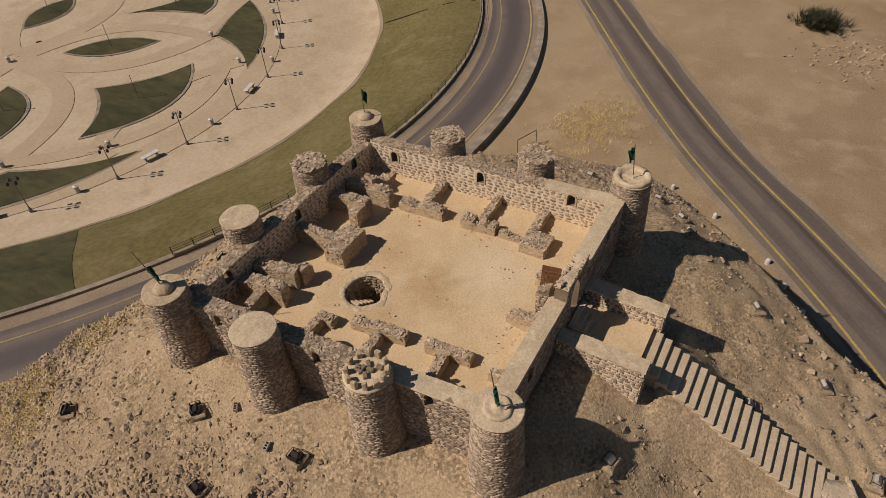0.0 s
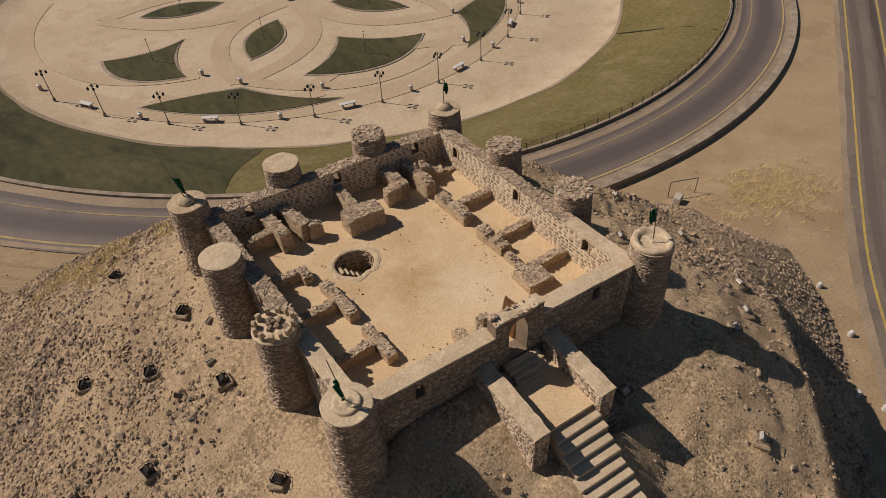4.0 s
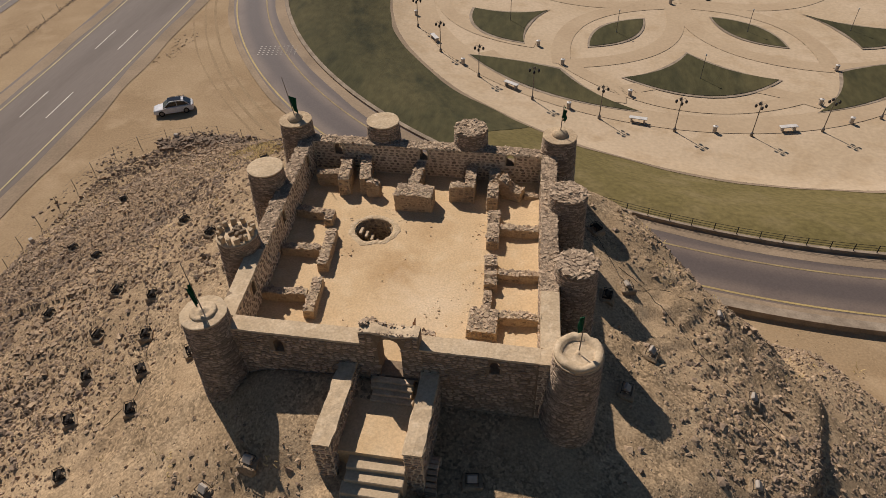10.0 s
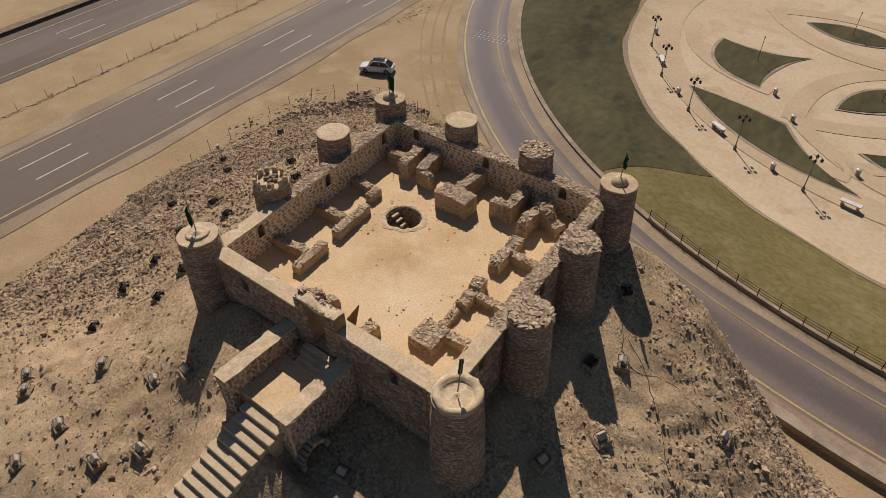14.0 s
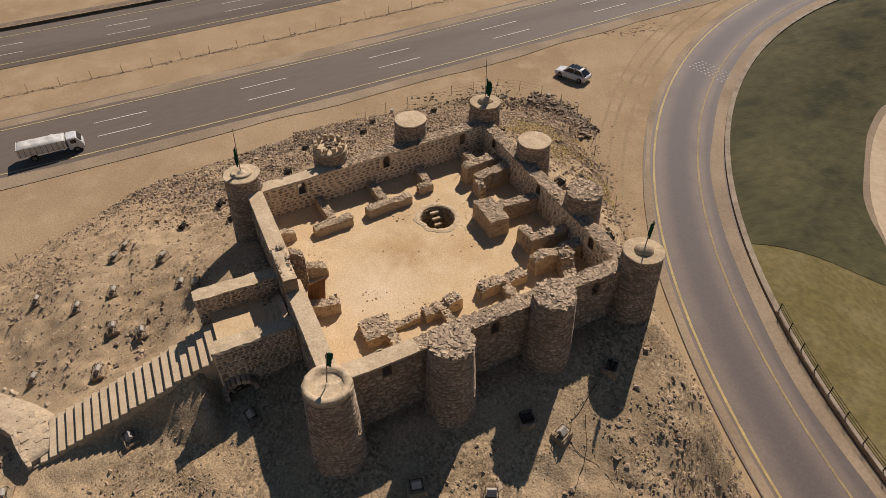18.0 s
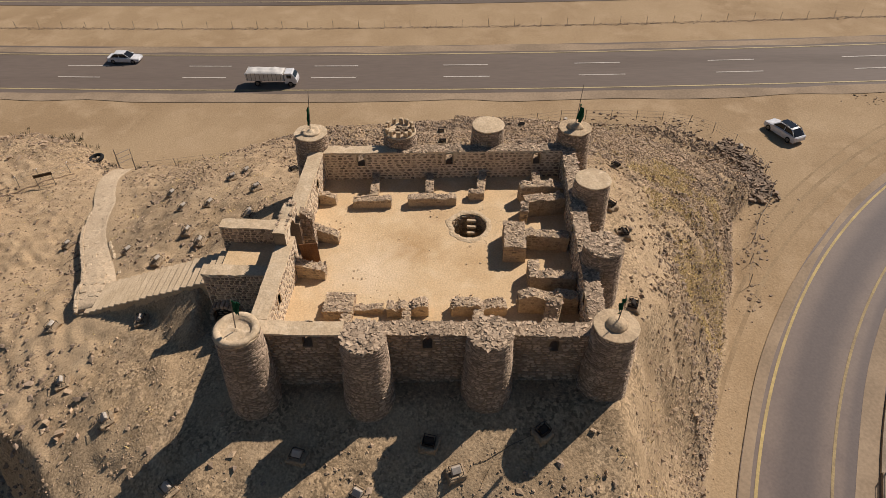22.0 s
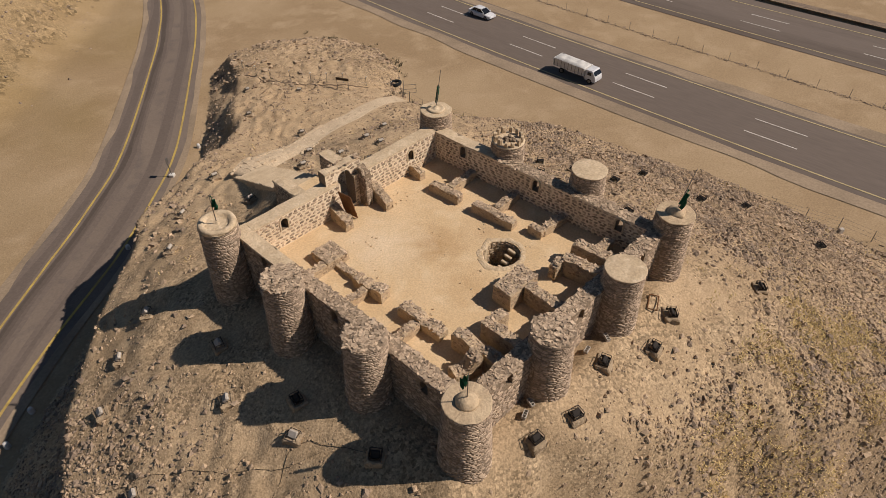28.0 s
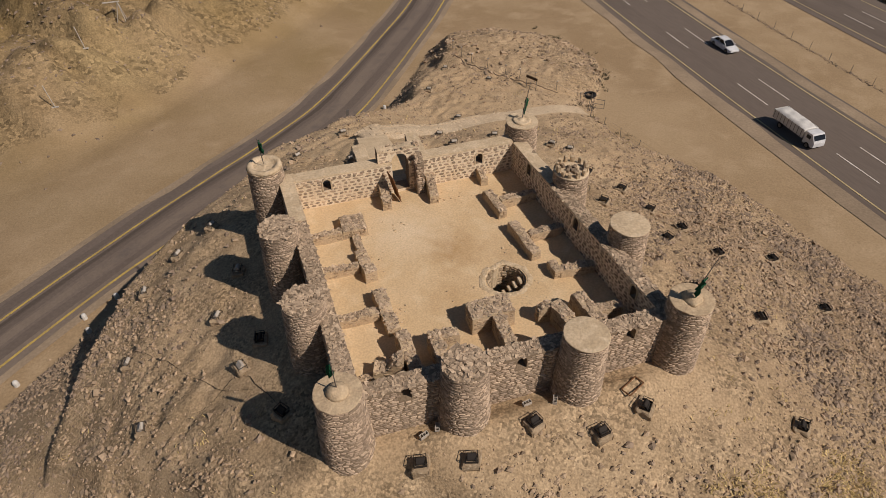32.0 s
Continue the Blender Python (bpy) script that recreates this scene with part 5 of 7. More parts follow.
# the gate's head: a raised piece of wall with an arched opening
gatehouse, go, gal, gou, gl = wall_body("gatehouse", (-0.42, -7.96), (2.24, -7.96), 0.64, 2.16, lambda u: 2.98 + 0.07 * math.sin(3.1 * u), [(1.30, 2.16, 1.06, 0.56)], M_MORTAR, 0.04)
tagged(gatehouse, "raised stone head of the gate with an arched opening", "gatehouse")
in_arch = lambda u, z: abs(u - 1.30) < 0.66 and z < 2.84
st = courses(0.02, gl - 0.02, 2.2, 2.96, lambda u, z: (go + gal * u + gou * 0.64 + Vector((0, 0, z)), gal, gou), (0.3, 0.14), in_arch, 0.035)
back = courses(0.05, gl - 0.05, 2.2, 2.94, lambda u, z: (go + gal * u + Vector((0, 0, z)), -gal, -gou), (0.42, 0.2), in_arch, 0.025, 0.9)
rng.shuffle(st)
lay([Matrix(m) for m in back], gatehouse, M_STONE, 40)
lay([Matrix(m) for m in st], gatehouse, M_TSTONE, 60)
bm = bmesh.new()
rows = [[bm.verts.new((x, -7.96 - v, 2.98 + 0.07 * math.sin(3.1 * (x + 0.42)) + h + 0.03 * rng.uniform(-1, 1))) for v, h in ((-0.03, -0.04), (0.0, 0.035), (0.32, 0.05), (0.64, 0.035), (0.67, -0.04))] for x in np.linspace(-0.42, 2.24, 11)]
for a, b in zip(rows, rows[1:]):
    for k in range(4):
        bm.faces.new((a[k], a[k + 1], b[k + 1], b[k]))
bm.faces.new(rows[0]), bm.faces.new(rows[-1][::-1])
bmesh.ops.recalc_face_normals(bm, faces=bm.faces)
part("coping", bm, M_PLASTER, gatehouse, "worn earth-plastered coping")
rubble("rubble_top", [(rng.uniform(-0.4, 2.2), -7.96 - v, 3.0 + 0.07 * math.sin(2.0), 0.03 + 0.05 * rng.random() ** 2) for v in np.concatenate([rng.uniform(0.0, 0.12, 40), rng.uniform(0.5, 0.64, 40)])] + [(rng.uniform(-0.4, -0.12), rng.uniform(-8.25, -8.0), 3.04 + 0.2 * rng.random(), 0.11) for _ in range(14)], M_TOPSTONE, gatehouse, "loose rubble on top", flat=0.7)
masonry_block("gate_pier", -0.46, 0.0, -7.72, -7.08, 0.0, 2.25, "tall stone pier on the court side of the gate", category="pier", singles=40, slope=-0.5, core=M_CORE, heap=True)
masonry_block("wall_corner", 7.4, 8.29, -8.55, -7.7, -2.4, 2.2, "outer corner of the fort walls beside the tower", category="wall", singles=20, kind="structure")
masonry_block("wall_corner", -8.73, -7.86, 7.48, 8.34, -2.4, 2.05, "outer corner of the fort walls beside the tower", category="wall", singles=20, kind="structure", core=M_CORE, heap=True)
door = empty("gate_door", pose(1.38, -7.55, 0.06, 13, 0, 100))
tagged(door, "sagging timber gate leaf of brown boards, leaning open", "door")
for k in range(5):
    bm = bmesh.new()
    box(bm, 0.192, 0.05, 1.95, Matrix.Translation((0.1 + 0.196 * k, 0, 0.98)), 0.008)
    part("board", bm, M_WOOD, door)
for z in (0.35, 1.0, 1.65):
    bm = bmesh.new()
    box(bm, 0.96, 0.04, 0.11, Matrix.Translation((0.49, 0.046, z)), 0.008)
    part("rail", bm, M_WOOD, door)

masonry_block("landing_wall_west", -1.5, -0.7, -12.82, -8.64, -3.2, 0.80, "stone parapet of the entrance landing with plastered top", kind="structure", singles=70, slope=0.0)
masonry_block("landing_wall_east", 2.3, 3.08, -12.66, -8.64, -3.2, 0.78, "stone parapet of the entrance landing with plastered top", kind="structure", singles=70, slope=0.1)
bm = bmesh.new()
box(bm, 3.0, 3.68, 2.4, Matrix.Translation((0.8, -10.48, -1.49)))
tagged(part("landing", bm, M_COURT), "sandy landing before the fort's gate", "landing", kind="structure")
inner_steps = empty("gate_steps", Matrix.Translation((0.85, -8.6, 0)))
tagged(inner_steps, "short flight of stone steps up to the gate", "steps")
for k in range(4):
    bm = bmesh.new()
    box(bm, 1.9 + rng.uniform(-0.1, 0.1), 0.30, 1.0, Matrix.Translation((0.1 + 0.04 * k, -0.20 - 0.27 * k, -0.5 + 0.19 - 0.125 * k)) @ Matrix.Rotation(rng.uniform(-0.03, 0.03), 4, "Z"), 0.03)
    part("step", bm, M_PLASTER, inner_steps)
stairs = empty("stairs", Matrix.Translation((1.08, -12.32, 0)))
tagged(stairs, "long straight flight of plastered stone steps down the hill", "stairs")
N, TREAD, Z0, Z1 = 23, 0.482, -0.32, -5.42
for k in range(N):
    z = Z0 + (Z1 - Z0) * (k + 1) / N
    x = -1.15 * (k / N)
    bm = bmesh.new()
    box(bm, 2.5, TREAD * 1.25, 1.5, Matrix.Translation((x + rng.uniform(-0.04, 0.04), -TREAD * (k + 0.5), z - 0.75)) @ Matrix.Rotation(rng.uniform(-0.015, 0.015), 4, "Z"), 0.03)
    for v in bm.verts:
        v.co += Vector((0.03, 0.03, 0.03)) * noise.noise(v.co * 3)
    part("step", bm, M_STEP, stairs)

# arched recess at the landing's east side
niche = empty("arched_recess", Matrix.Translation((3.1, -11.9, -2.9)))
tagged(niche, "arched stone recess under the landing with shade painted on its back", "recess")
bm = bmesh.new()
for k in range(10):
    a0, a1 = math.pi * k / 10, math.pi * (k + 1) / 10
    q = [bm.verts.new((0.02, -0.62 * math.cos(a), 0.75 + 0.62 * math.sin(a))) for a in (a0, a1)]
    bm.faces.new((q[0], q[1], bm.verts.new((0.02, -0.62 * math.cos(a1), -0.3)), bm.verts.new((0.02, -0.62 * math.cos(a0), -0.3))))
# flat near-black sheet on the wall face, painted as the recess's deep shade
part("back", bm, M_HOLE, niche)
for k in range(11):
    bm = bmesh.new()
    a = math.pi * k / 10
    box(bm, 0.5, 0.2, 0.24, Matrix.Translation((0.2, -0.74 * math.cos(a), 0.75 + 0.74 * math.sin(a))) @ Matrix.Rotation(math.pi / 2 - a, 4, "X"), 0.03)
    part("stone", bm, M_TSTONE, niche)
for y in (-0.74, 0.74):
    for k in range(4):
        bm = bmesh.new()
        box(bm, 0.5, 0.25, 0.25, Matrix.Translation((0.2 + rng.uniform(-0.03, 0.03), y, 0.55 - 0.26 * k)), 0.03)
        part("stone", bm, M_TSTONE, niche)

# footpath from the stairs' foot round the hill
trail = smooth_line([(0.9, -21.6)] + TRAIL[1:], 0.5)
run = np.arange(len(trail)) * 0.5
lift = np.interp(run, [0, 1.5, 6, 10, 16], [0.16, 0.62, 0.55, 0.3, 0.1])
tan = np.gradient(trail, axis=0)
nrm = np.column_stack([-tan[:, 1], tan[:, 0]]) / np.hypot(tan[:, 0], tan[:, 1])[:, None]


def bed_z(i, off):
    """Height of the path's surface, off metres to the outer side of its middle."""
    q = trail[i] + nrm[i] * off
    level = at(*trail[i]) + lift[i]
    share = (off + 1.1) / 2.1
    inner = at(*(trail[i] - nrm[i] * 1.1)) - 0.12
    return max(inner + (level - inner) * min(1.0, 1.7 * share), at(*q) + 0.03 if share > 0.1 else -99)


vs, fs, cut = [], [], 9
for i in range(len(trail)):
    for k in range(cut):
        off = -1.1 + 2.1 * k / (cut - 1)
        q = trail[i] + nrm[i] * off
        vs.append((q[0], q[1], bed_z(i, off) + 0.03 * noise.noise(Vector((q[0], q[1], 0)) * 1.7)))
        if i and k:
            fs.append(((i - 1) * cut + k - 1, (i - 1) * cut + k, i * cut + k, i * cut + k - 1))
for k in range(cut):      # the bed's end against the stairs
    vs.append((vs[k][0], vs[k][1], vs[k][2] - 1.6))
    if k:
        fs.append((len(vs) - 2, len(vs) - 1, k, k - 1))
tp = obj("footpath", vs, fs, M_TRAIL, None, True)
tagged(tp, "pale beaten footpath with a low retaining wall", "path", kind="structure")
# low retaining wall under the path's outer side, capped with rough stones, and loose stones opposite
edge = empty("path_edge", Matrix())
tagged(edge, "low retaining wall of rough stones along the footpath", "edging", kind="structure")
vs, fs = [], []
for i in range(32):
    z = bed_z(i, 0.9)
    for off, up in ((0.9, -1.6), (0.9, 0.05), (1.12, 0.04), (1.2, -1.8)):
        q = trail[i] + nrm[i] * off
        w = 0.06 * noise.noise(Vector((i * 1.3, off * 5, up)))
        vs.append((q[0] + w, q[1] + w, z + up + w))
    if i:
        fs += [(4 * i - 4 + k, 4 * i - 4 + (k + 1) % 4, 4 * i + (k + 1) % 4, 4 * i + k) for k in range(4)]
fs += [(0, 1, 2, 3), (127, 126, 125, 124)]
obj("retaining_wall", vs, fs, M_TRAIL, edge)
for i in range(0, 36):
    for side_ in (1, -1):
        if side_ < 0 and (i < 6 or rng.random() < 0.75) or i > 24 and rng.random() < 0.6:
            continue
        q = trail[i] + nrm[i] * (1.0 if side_ > 0 else -1.1) + rng.uniform(-0.07, 0.07, 2)
        z = bed_z(i, 0.9) + 0.06 if side_ > 0 else at(*q) + 0.1
        bm = bmesh.new()
        box(bm, rng.uniform(0.3, 0.52), rng.uniform(0.2, 0.3), rng.uniform(0.16, 0.24), Matrix.Translation((q[0], q[1], z - 0.11)) @ Matrix.Rotation(math.atan2(tan[i, 1], tan[i, 0]) + rng.uniform(-0.25, 0.25), 4, "Z"), 0.06)
        for v in bm.verts:
            v.co += Vector((0.06, 0.06, 0.06)) * noise.noise(v.co * 4)
        part("stone", bm, M_PAVER, edge)
# flat stones trodden into the path
for i in range(2, len(trail) - 1):
    for off in (-0.6, -0.2, 0.2, 0.6):
        if rng.random() < 0.25 + 0.012 * i:
            continue
        q = trail[i] + nrm[i] * (off + rng.uniform(-0.1, 0.1)) + tan[i] * rng.uniform(-0.2, 0.2)
        bm = bmesh.new()
        box(bm, rng.uniform(0.25, 0.42), rng.uniform(0.22, 0.36), 0.12, pose(q[0], q[1], bed_z(i, off) - 0.035 + rng.uniform(-0.02, 0.02), rng.uniform(-3, 3), rng.uniform(-3, 3), rng.uniform(0, 360)), 0.03)
        part("flagstone", bm, M_PAVER, tp)


# ---- floodlights on the slopes ----
def floodlight(bright):
    """A square flood lamp tilted back in a light guard frame, on a rough block of cement and stones."""
    t = empty("floodlight", Matrix())
    high = 0.43 if bright else 0.52
    bm = bmesh.new()
    box(bm, 0.86, 0.78, 0.62, Matrix.Translation((0, 0, -0.1)), 0.09, 2)
    bmesh.ops.subdivide_edges(bm, edges=bm.edges, cuts=1)
    for v in bm.verts:
        v.co += Vector((0.13, 0.13, 0.08)) * noise.noise(v.co * 4.5 + Vector((bright * 9, 0, 0)))
    part("plinth", bm, M_PLINTH, t, "rough plinth of cement and stones")
    for sx, sy, x, y, h in () if bright else ((0.56, 0.02, 0, -0.24, 0.16), (0.02, 0.46, -0.28, 0, 0.14), (0.02, 0.46, 0.28, 0, 0.14)):
        bm = bmesh.new()
        box(bm, sx, sy, h, Matrix.Translation((x, y, 0.22 + h / 2)), 0.004)
        part("guard_panel", bm, M_GUARD, t)
    bm = bmesh.new()
    for x in (-0.28, 0.28):
        for y in (-0.24, 0.24):
            rod(bm, (x, y, 0.1), (x, y, high), 0.016, n=6)
    for a, b in (((-0.28, -0.24), (0.28, -0.24)), ((0.28, -0.24), (0.28, 0.24)), ((-0.28, 0.24), (-0.28, -0.24)), ((0.28, 0.24), (-0.28, 0.24))):
        rod(bm, (*a, high), (*b, high), 0.016, n=6)
    part("frame", bm, M_GUARD, t, "dark metal guard frame")
    bm = bmesh.new()
    box(bm, 0.44, 0.15, 0.36, pose(0, 0.0, 0.38, -40), 0.03)
    part("housing", bm, M_PLASTIC if bright else M_GUARD, t)
    bm = bmesh.new()
    box(bm, 0.37, 0.014, 0.29, pose(0, 0.0, 0.38, -40) @ Matrix.Translation((0, 0.08, 0)), 0.004)
    part("lens", bm, M_GLASSY if bright else M_LENS, t, "pale lamp glass" if bright else "grey lamp glass")
    if bright:
        # pale plate behind the housing, only on the bright variant
        bm = bmesh.new()
        box(bm, 0.42, 0.03, 0.34, pose(0, 0.0, 0.38, -40) @ Matrix.Translation((0, -0.095, 0)), 0.01)
        part("back_cover", bm, M_PLASTIC, t, "pale back of the lamp")
    return tagged(t, "pale floodlight on a cement plinth on the slope" if bright else "dark square floodlight in a metal guard on a cement plinth", "floodlight", "floodlights round the fort")


M_PLINTH = material("plinth_cement", (0.37, 0.27, 0.17), 0.93, (0.27, 0.195, 0.12), 0.5, 8.0, (0.42, 0.32, 0.21), 0.8, 10.0, amount=0.3)
M_GUARD = plain("guard_metal", (0.04, 0.033, 0.028), 0.7, 0.2)
M_LENS = plain("flood_glass", (0.30, 0.30, 0.29), 0.25)
LAMPS_W = [(-25.3, -1.1), (-19.5, -0.7), (-15.9, -1.9), (-18.9, -4.1), (-14.9, -4.7), (-18.0, -6.9), (-13.9, -7.1), (-17.2, -9.8), (-13.3, -9.4), (-15.8, -12.8), (-17.7, 5.7), (-28.7, 13.3),
           (-29.3, 6.8), (-14.3, 3.3), (-11.6, 5.7), (-11.2, -0.2), (-10.8, -6.5), (-14.4, 12.9), (-25.0, 4.4)]
LAMPS_S = [(-10.9, -31.3), (-15.1, -49.2), (-19.2, -44.0), (-10.5, -41.0), (-6.3, -23.0), (-10.5, -20.2), (-10.1, -17.8), (-6.0, -17.9), (-4.3, -16.3), (-3.0, -18.9), (2.6, -17.6), (5.0, -11.8), (2.2, -23.8), (6.5, -20.9), (9.4, -16.7),
           (-11.2, -14.4), (-6.9, -13.6), (-15.3, -23.5), (-14.9, -17.7), (-16.3, -17.0), (-4.8, -12.7)]
LAMPS_E = [(12.2, 1.4), (13.3, -3.0), (17.9, 2.0), (19.0, -3.3), (11.8, -6.0), (15.8, -10.8), (13.3, -11.8), (18.1, -8.7), (11.0, 0.1), (10.4, 5.4), (4.8, 10.2), (2.6, 10.8), (-0.7, 10.1), (-3.6, 11.3), (-6.1, 10.8)]
dark, pale = [LAMPS_W + LAMPS_E[8:], LAMPS_S + LAMPS_E[:8]]
for spots, bright in ((dark, 0), (pale, 1)):
    lamp = floodlight(bright)
    for k, (x, y) in enumerate(spots):
        m = Matrix.Translation((x, y, at(x, y) + 0.02)) @ Matrix.Rotation(math.atan2(-y, -x) - math.pi / 2 + rng.uniform(-0.3, 0.3), 4, "Z")
        if k == 0:
            lamp.matrix_world = m
        else:
            copy_thing(lamp, m)


# ---- flags on the corner towers ----
def flag(x, y, z, h, turn, label, lean=(0.0, 0.0), drop=0.62, start=0.05, wide=0.36):
    t = empty("flagpole", Matrix.Translation((x, y, z)))
    tagged(t, label, "flagpole", "flags of the fort")
    bm = bmesh.new()
    top = Vector((lean[0], lean[1], h))
    rod(bm, (0, 0, -0.1), top, 0.03, 0.018, 8)
    part("pole", bm, M_POST, t)
    bm = bmesh.new()
    n, m = 10, 6
    dr = Vector((math.cos(turn), math.sin(turn), 0))
    sd = Vector((-dr.y, dr.x, 0))
    g = [[bm.verts.new(top * (1 - start - drop * j / n) + dr * (0.03 + wide * (1 - 0.4 * (j / n) ** 2) * i / m + 0.0) + sd * 0.09 * math.sin(i * 1.9 + j * 0.5) + Vector((0, 0, -0.3 * i / m))) for i in range(m + 1)] for j in range(n + 1)]
    for j in range(n):
        for i in range(m):
            bm.faces.new((g[j][i], g[j + 1][i], g[j + 1][i + 1], g[j][i + 1]))
    ob = part("flag", bm, M_GREEN, t, "limp green flag", True)
    sol = ob.modifiers.new("cloth", "SOLIDIFY")
    sol.thickness = 0.012
    return t


flag(*SE, 3.45, 1.75, 2.2, "slim pole with a limp green flag on the corner tower", (0.05, 0.2), 0.42, 0.05, 0.28)
flag(*SW, 3.4, 2.5, 4.0, "slim pole with a furled green flag on the corner tower", (-0.3, 0.15), 0.42, 0.42, 0.2)
flag(*NW, 3.45, 2.4, 0.8, "slim pole with a low green flag on the corner tower", (-0.45, 0.2), 0.40, 0.5, 0.42)
flag(*NE, 3.40, 1.7, 5.4, "slim pole with a limp green flag on the corner tower", (0.05, 0.05), 0.42, 0.05, 0.3)


# ---- rocks and scrub on the hill ----
def scatter(name, n, region, keep, size, mat, label, category, sink=0.3, power=2.0, low=True, least=0.2, most=99.0):
    x, y = rng.uniform(region[0], region[1], n), rng.uniform(region[2], region[3], n)
    p = np.maximum(inside(x, y), inside(x, y, BENCH))
    d = np.hypot(np.maximum(np.abs(x) - 9.9, 0), np.maximum(np.abs(y) - 9.9, 0))
    ok = (p > least) & (p < most) & (d > 0.15) & (rng.random(n) < keep(x, y, p, d))
    ok &= ~((x > -2.2) & (x < 3.6) & (y < -8) & (y > -23.2))
    ok &= (off_trail(x, y) > 1.4) & (np.hypot(x - RING[0], y - RING[1]) > 85.6)
    x, y = x[ok], y[ok]
    z = land_z(x, y)
    s = size[0] + (size[1] - size[0]) * rng.random(len(x)) ** power
    ob = rubble(name, np.column_stack([x, y, z + s * (0.45 - sink), s]), mat, low=low)
    return tagged(ob, label, category, kind="stuff")


# thicker on the north-west, north and east slopes, thin near the fort's foot and on the south
clean = lambda x, y: step(-10, -17, y) * step(13, 7, x) * step(-34, -26, x)      # the swept southern slope
rocky = lambda x, y: np.clip(step(-4, 10, -x * 0.5 + y * 0.9 + 3) + 0.45 * step(13, 22, x), 0, 1)
veins = lambda x, y: step(0.48, 0.6, strata(x, y, 1.2))
AREA = (-43, 37, -66, 34)
heaps = lambda x, y: step(0.52, 0.68, vnoise(x + 40, y, 2.1)) * step(0.3, 0.55, vnoise(x, y + 25, 6.5))
scatter("hill_stones", 270000, AREA, lambda x, y, p, d: (0.25 + 0.75 * rocky(x, y)) * (0.14 + 0.86 * step(1.5, 10, d)) * (1 - 0.5 * clean(x, y)) * (0.2 + 0.8 * step(0.3, 0.6, vnoise(x, y, 3.5))), (0.035, 0.21), M_ROCK, "brown stones scattered over the hill", "stones", power=3.0, sink=0.25)
scatter("hill_rubble", 150000, AREA, lambda x, y, p, d: np.clip((0.2 + 0.8 * rocky(x, y)) * step(1, 7, d) * (0.06 + 0.94 * veins(x, y)) * step(0.3, 0.55, vnoise(x, y, 5)) + 0.6 * step(3, 0.5, p) * step(0.4, 0.6, vnoise(x, y, 4)), 0, 1), (0.05, 0.27), M_DARKROCK, "dark weathered rubble on the hill's slopes", "rubble", power=2.6, sink=0.25)
scatter("stone_heaps", 130000, AREA, lambda x, y, p, d: heaps(x, y) * (1 - 0.6 * clean(x, y)) * step(0.8, 4, d) * (0.35 + 0.65 * rocky(x, y)), (0.055, 0.19), M_ROCK, "dense patches of broken stone on the hill", "stones", power=1.6, sink=0.22)
scatter("slope_chips", 150000, AREA, lambda x, y, p, d: rocky(x, y) * step(3, 11, d) * (0.25 + 0.75 * veins(x, y)), (0.045, 0.15), M_DARKROCK, "dense dark chips of rock in bands on the slopes", "chips", power=1.6, sink=0.25)
scatter("boulders", 21000, AREA, lambda x, y, p, d: (0.1 + 0.9 * rocky(x, y)) * step(5, 12, d) * step(0.4, 0.65, vnoise(x, y, 4)) + 0.5 * step(2, 0.3, p), (0.1, 0.27), M_ROCK, "larger brown rocks on the slopes", "rocks", power=2.6, low=False, sink=0.25)
scatter("foot_stones", 60000, AREA, lambda x, y, p, d: np.exp(p / 0.9) * (0.25 + 0.75 * step(0.4, 0.65, vnoise(x, y, 3))), (0.03, 0.15), M_ROCK, "stones rolled out onto the sand at the hill's foot", "stones", power=3.0, least=-3.2, most=0.2)
scatter("small_stones", 120000, (-36, 27, -62, 25), lambda x, y, p, d: (0.2 + 0.7 * step(0.35, 0.6, vnoise(x, y, 2.5))) * (1 - 0.15 * clean(x, y)) * (0.4 + 0.6 * step(1, 6, d)), (0.03, 0.08), M_ROCK, "small loose stones and gravel round the fort", "gravel")
sp = []
for _ in range(1300):
    x, y = rng.uniform(-4.2, 4.2), rng.uniform(-7, 4)
    if math.hypot(x - WELL[0], y - WELL[1]) > 1.6 and rng.random() < float(step(0.4, 0.65, vnoise(x, y, 2.2))):
        sp.append((x, y, 0.02, 0.012 + 0.06 * rng.random() ** 4))
tagged(rubble("court_stones", sp, M_RIM), "pebbles strewn over the court", "pebbles", kind="stuff")


def tufts(name, spots, mat, label, category, h=(0.2, 0.5), blades=9, spread=0.5, width=0.02):
    """Clumps of thin dry blades at (x, y, z)."""
    vs, fs = [], []
    for x, y, z in spots:
        for _ in range(blades):
            a, l = rng.uniform(0, 6.28), rng.uniform(*h)
            b = np.array([x + rng.uniform(-0.12, 0.12) * spread * 2, y + rng.uniform(-0.12, 0.12) * spread * 2, z - 0.03])
            t = b + np.array([math.cos(a) * l * spread, math.sin(a) * l * spread, l])
            s = np.array([-math.sin(a), math.cos(a), 0]) * width
            m = (b + t) / 2 + np.array([0, 0, 0.1 * l])
            k = len(vs)
            vs += [b - s, b + s, m + s * 0.8, m - s * 0.8, t]
            fs += [(k, k + 1, k + 2, k + 3), (k + 3, k + 2, k + 4)]
    return tagged(obj(name, vs, fs, mat), label, category, kind="stuff")


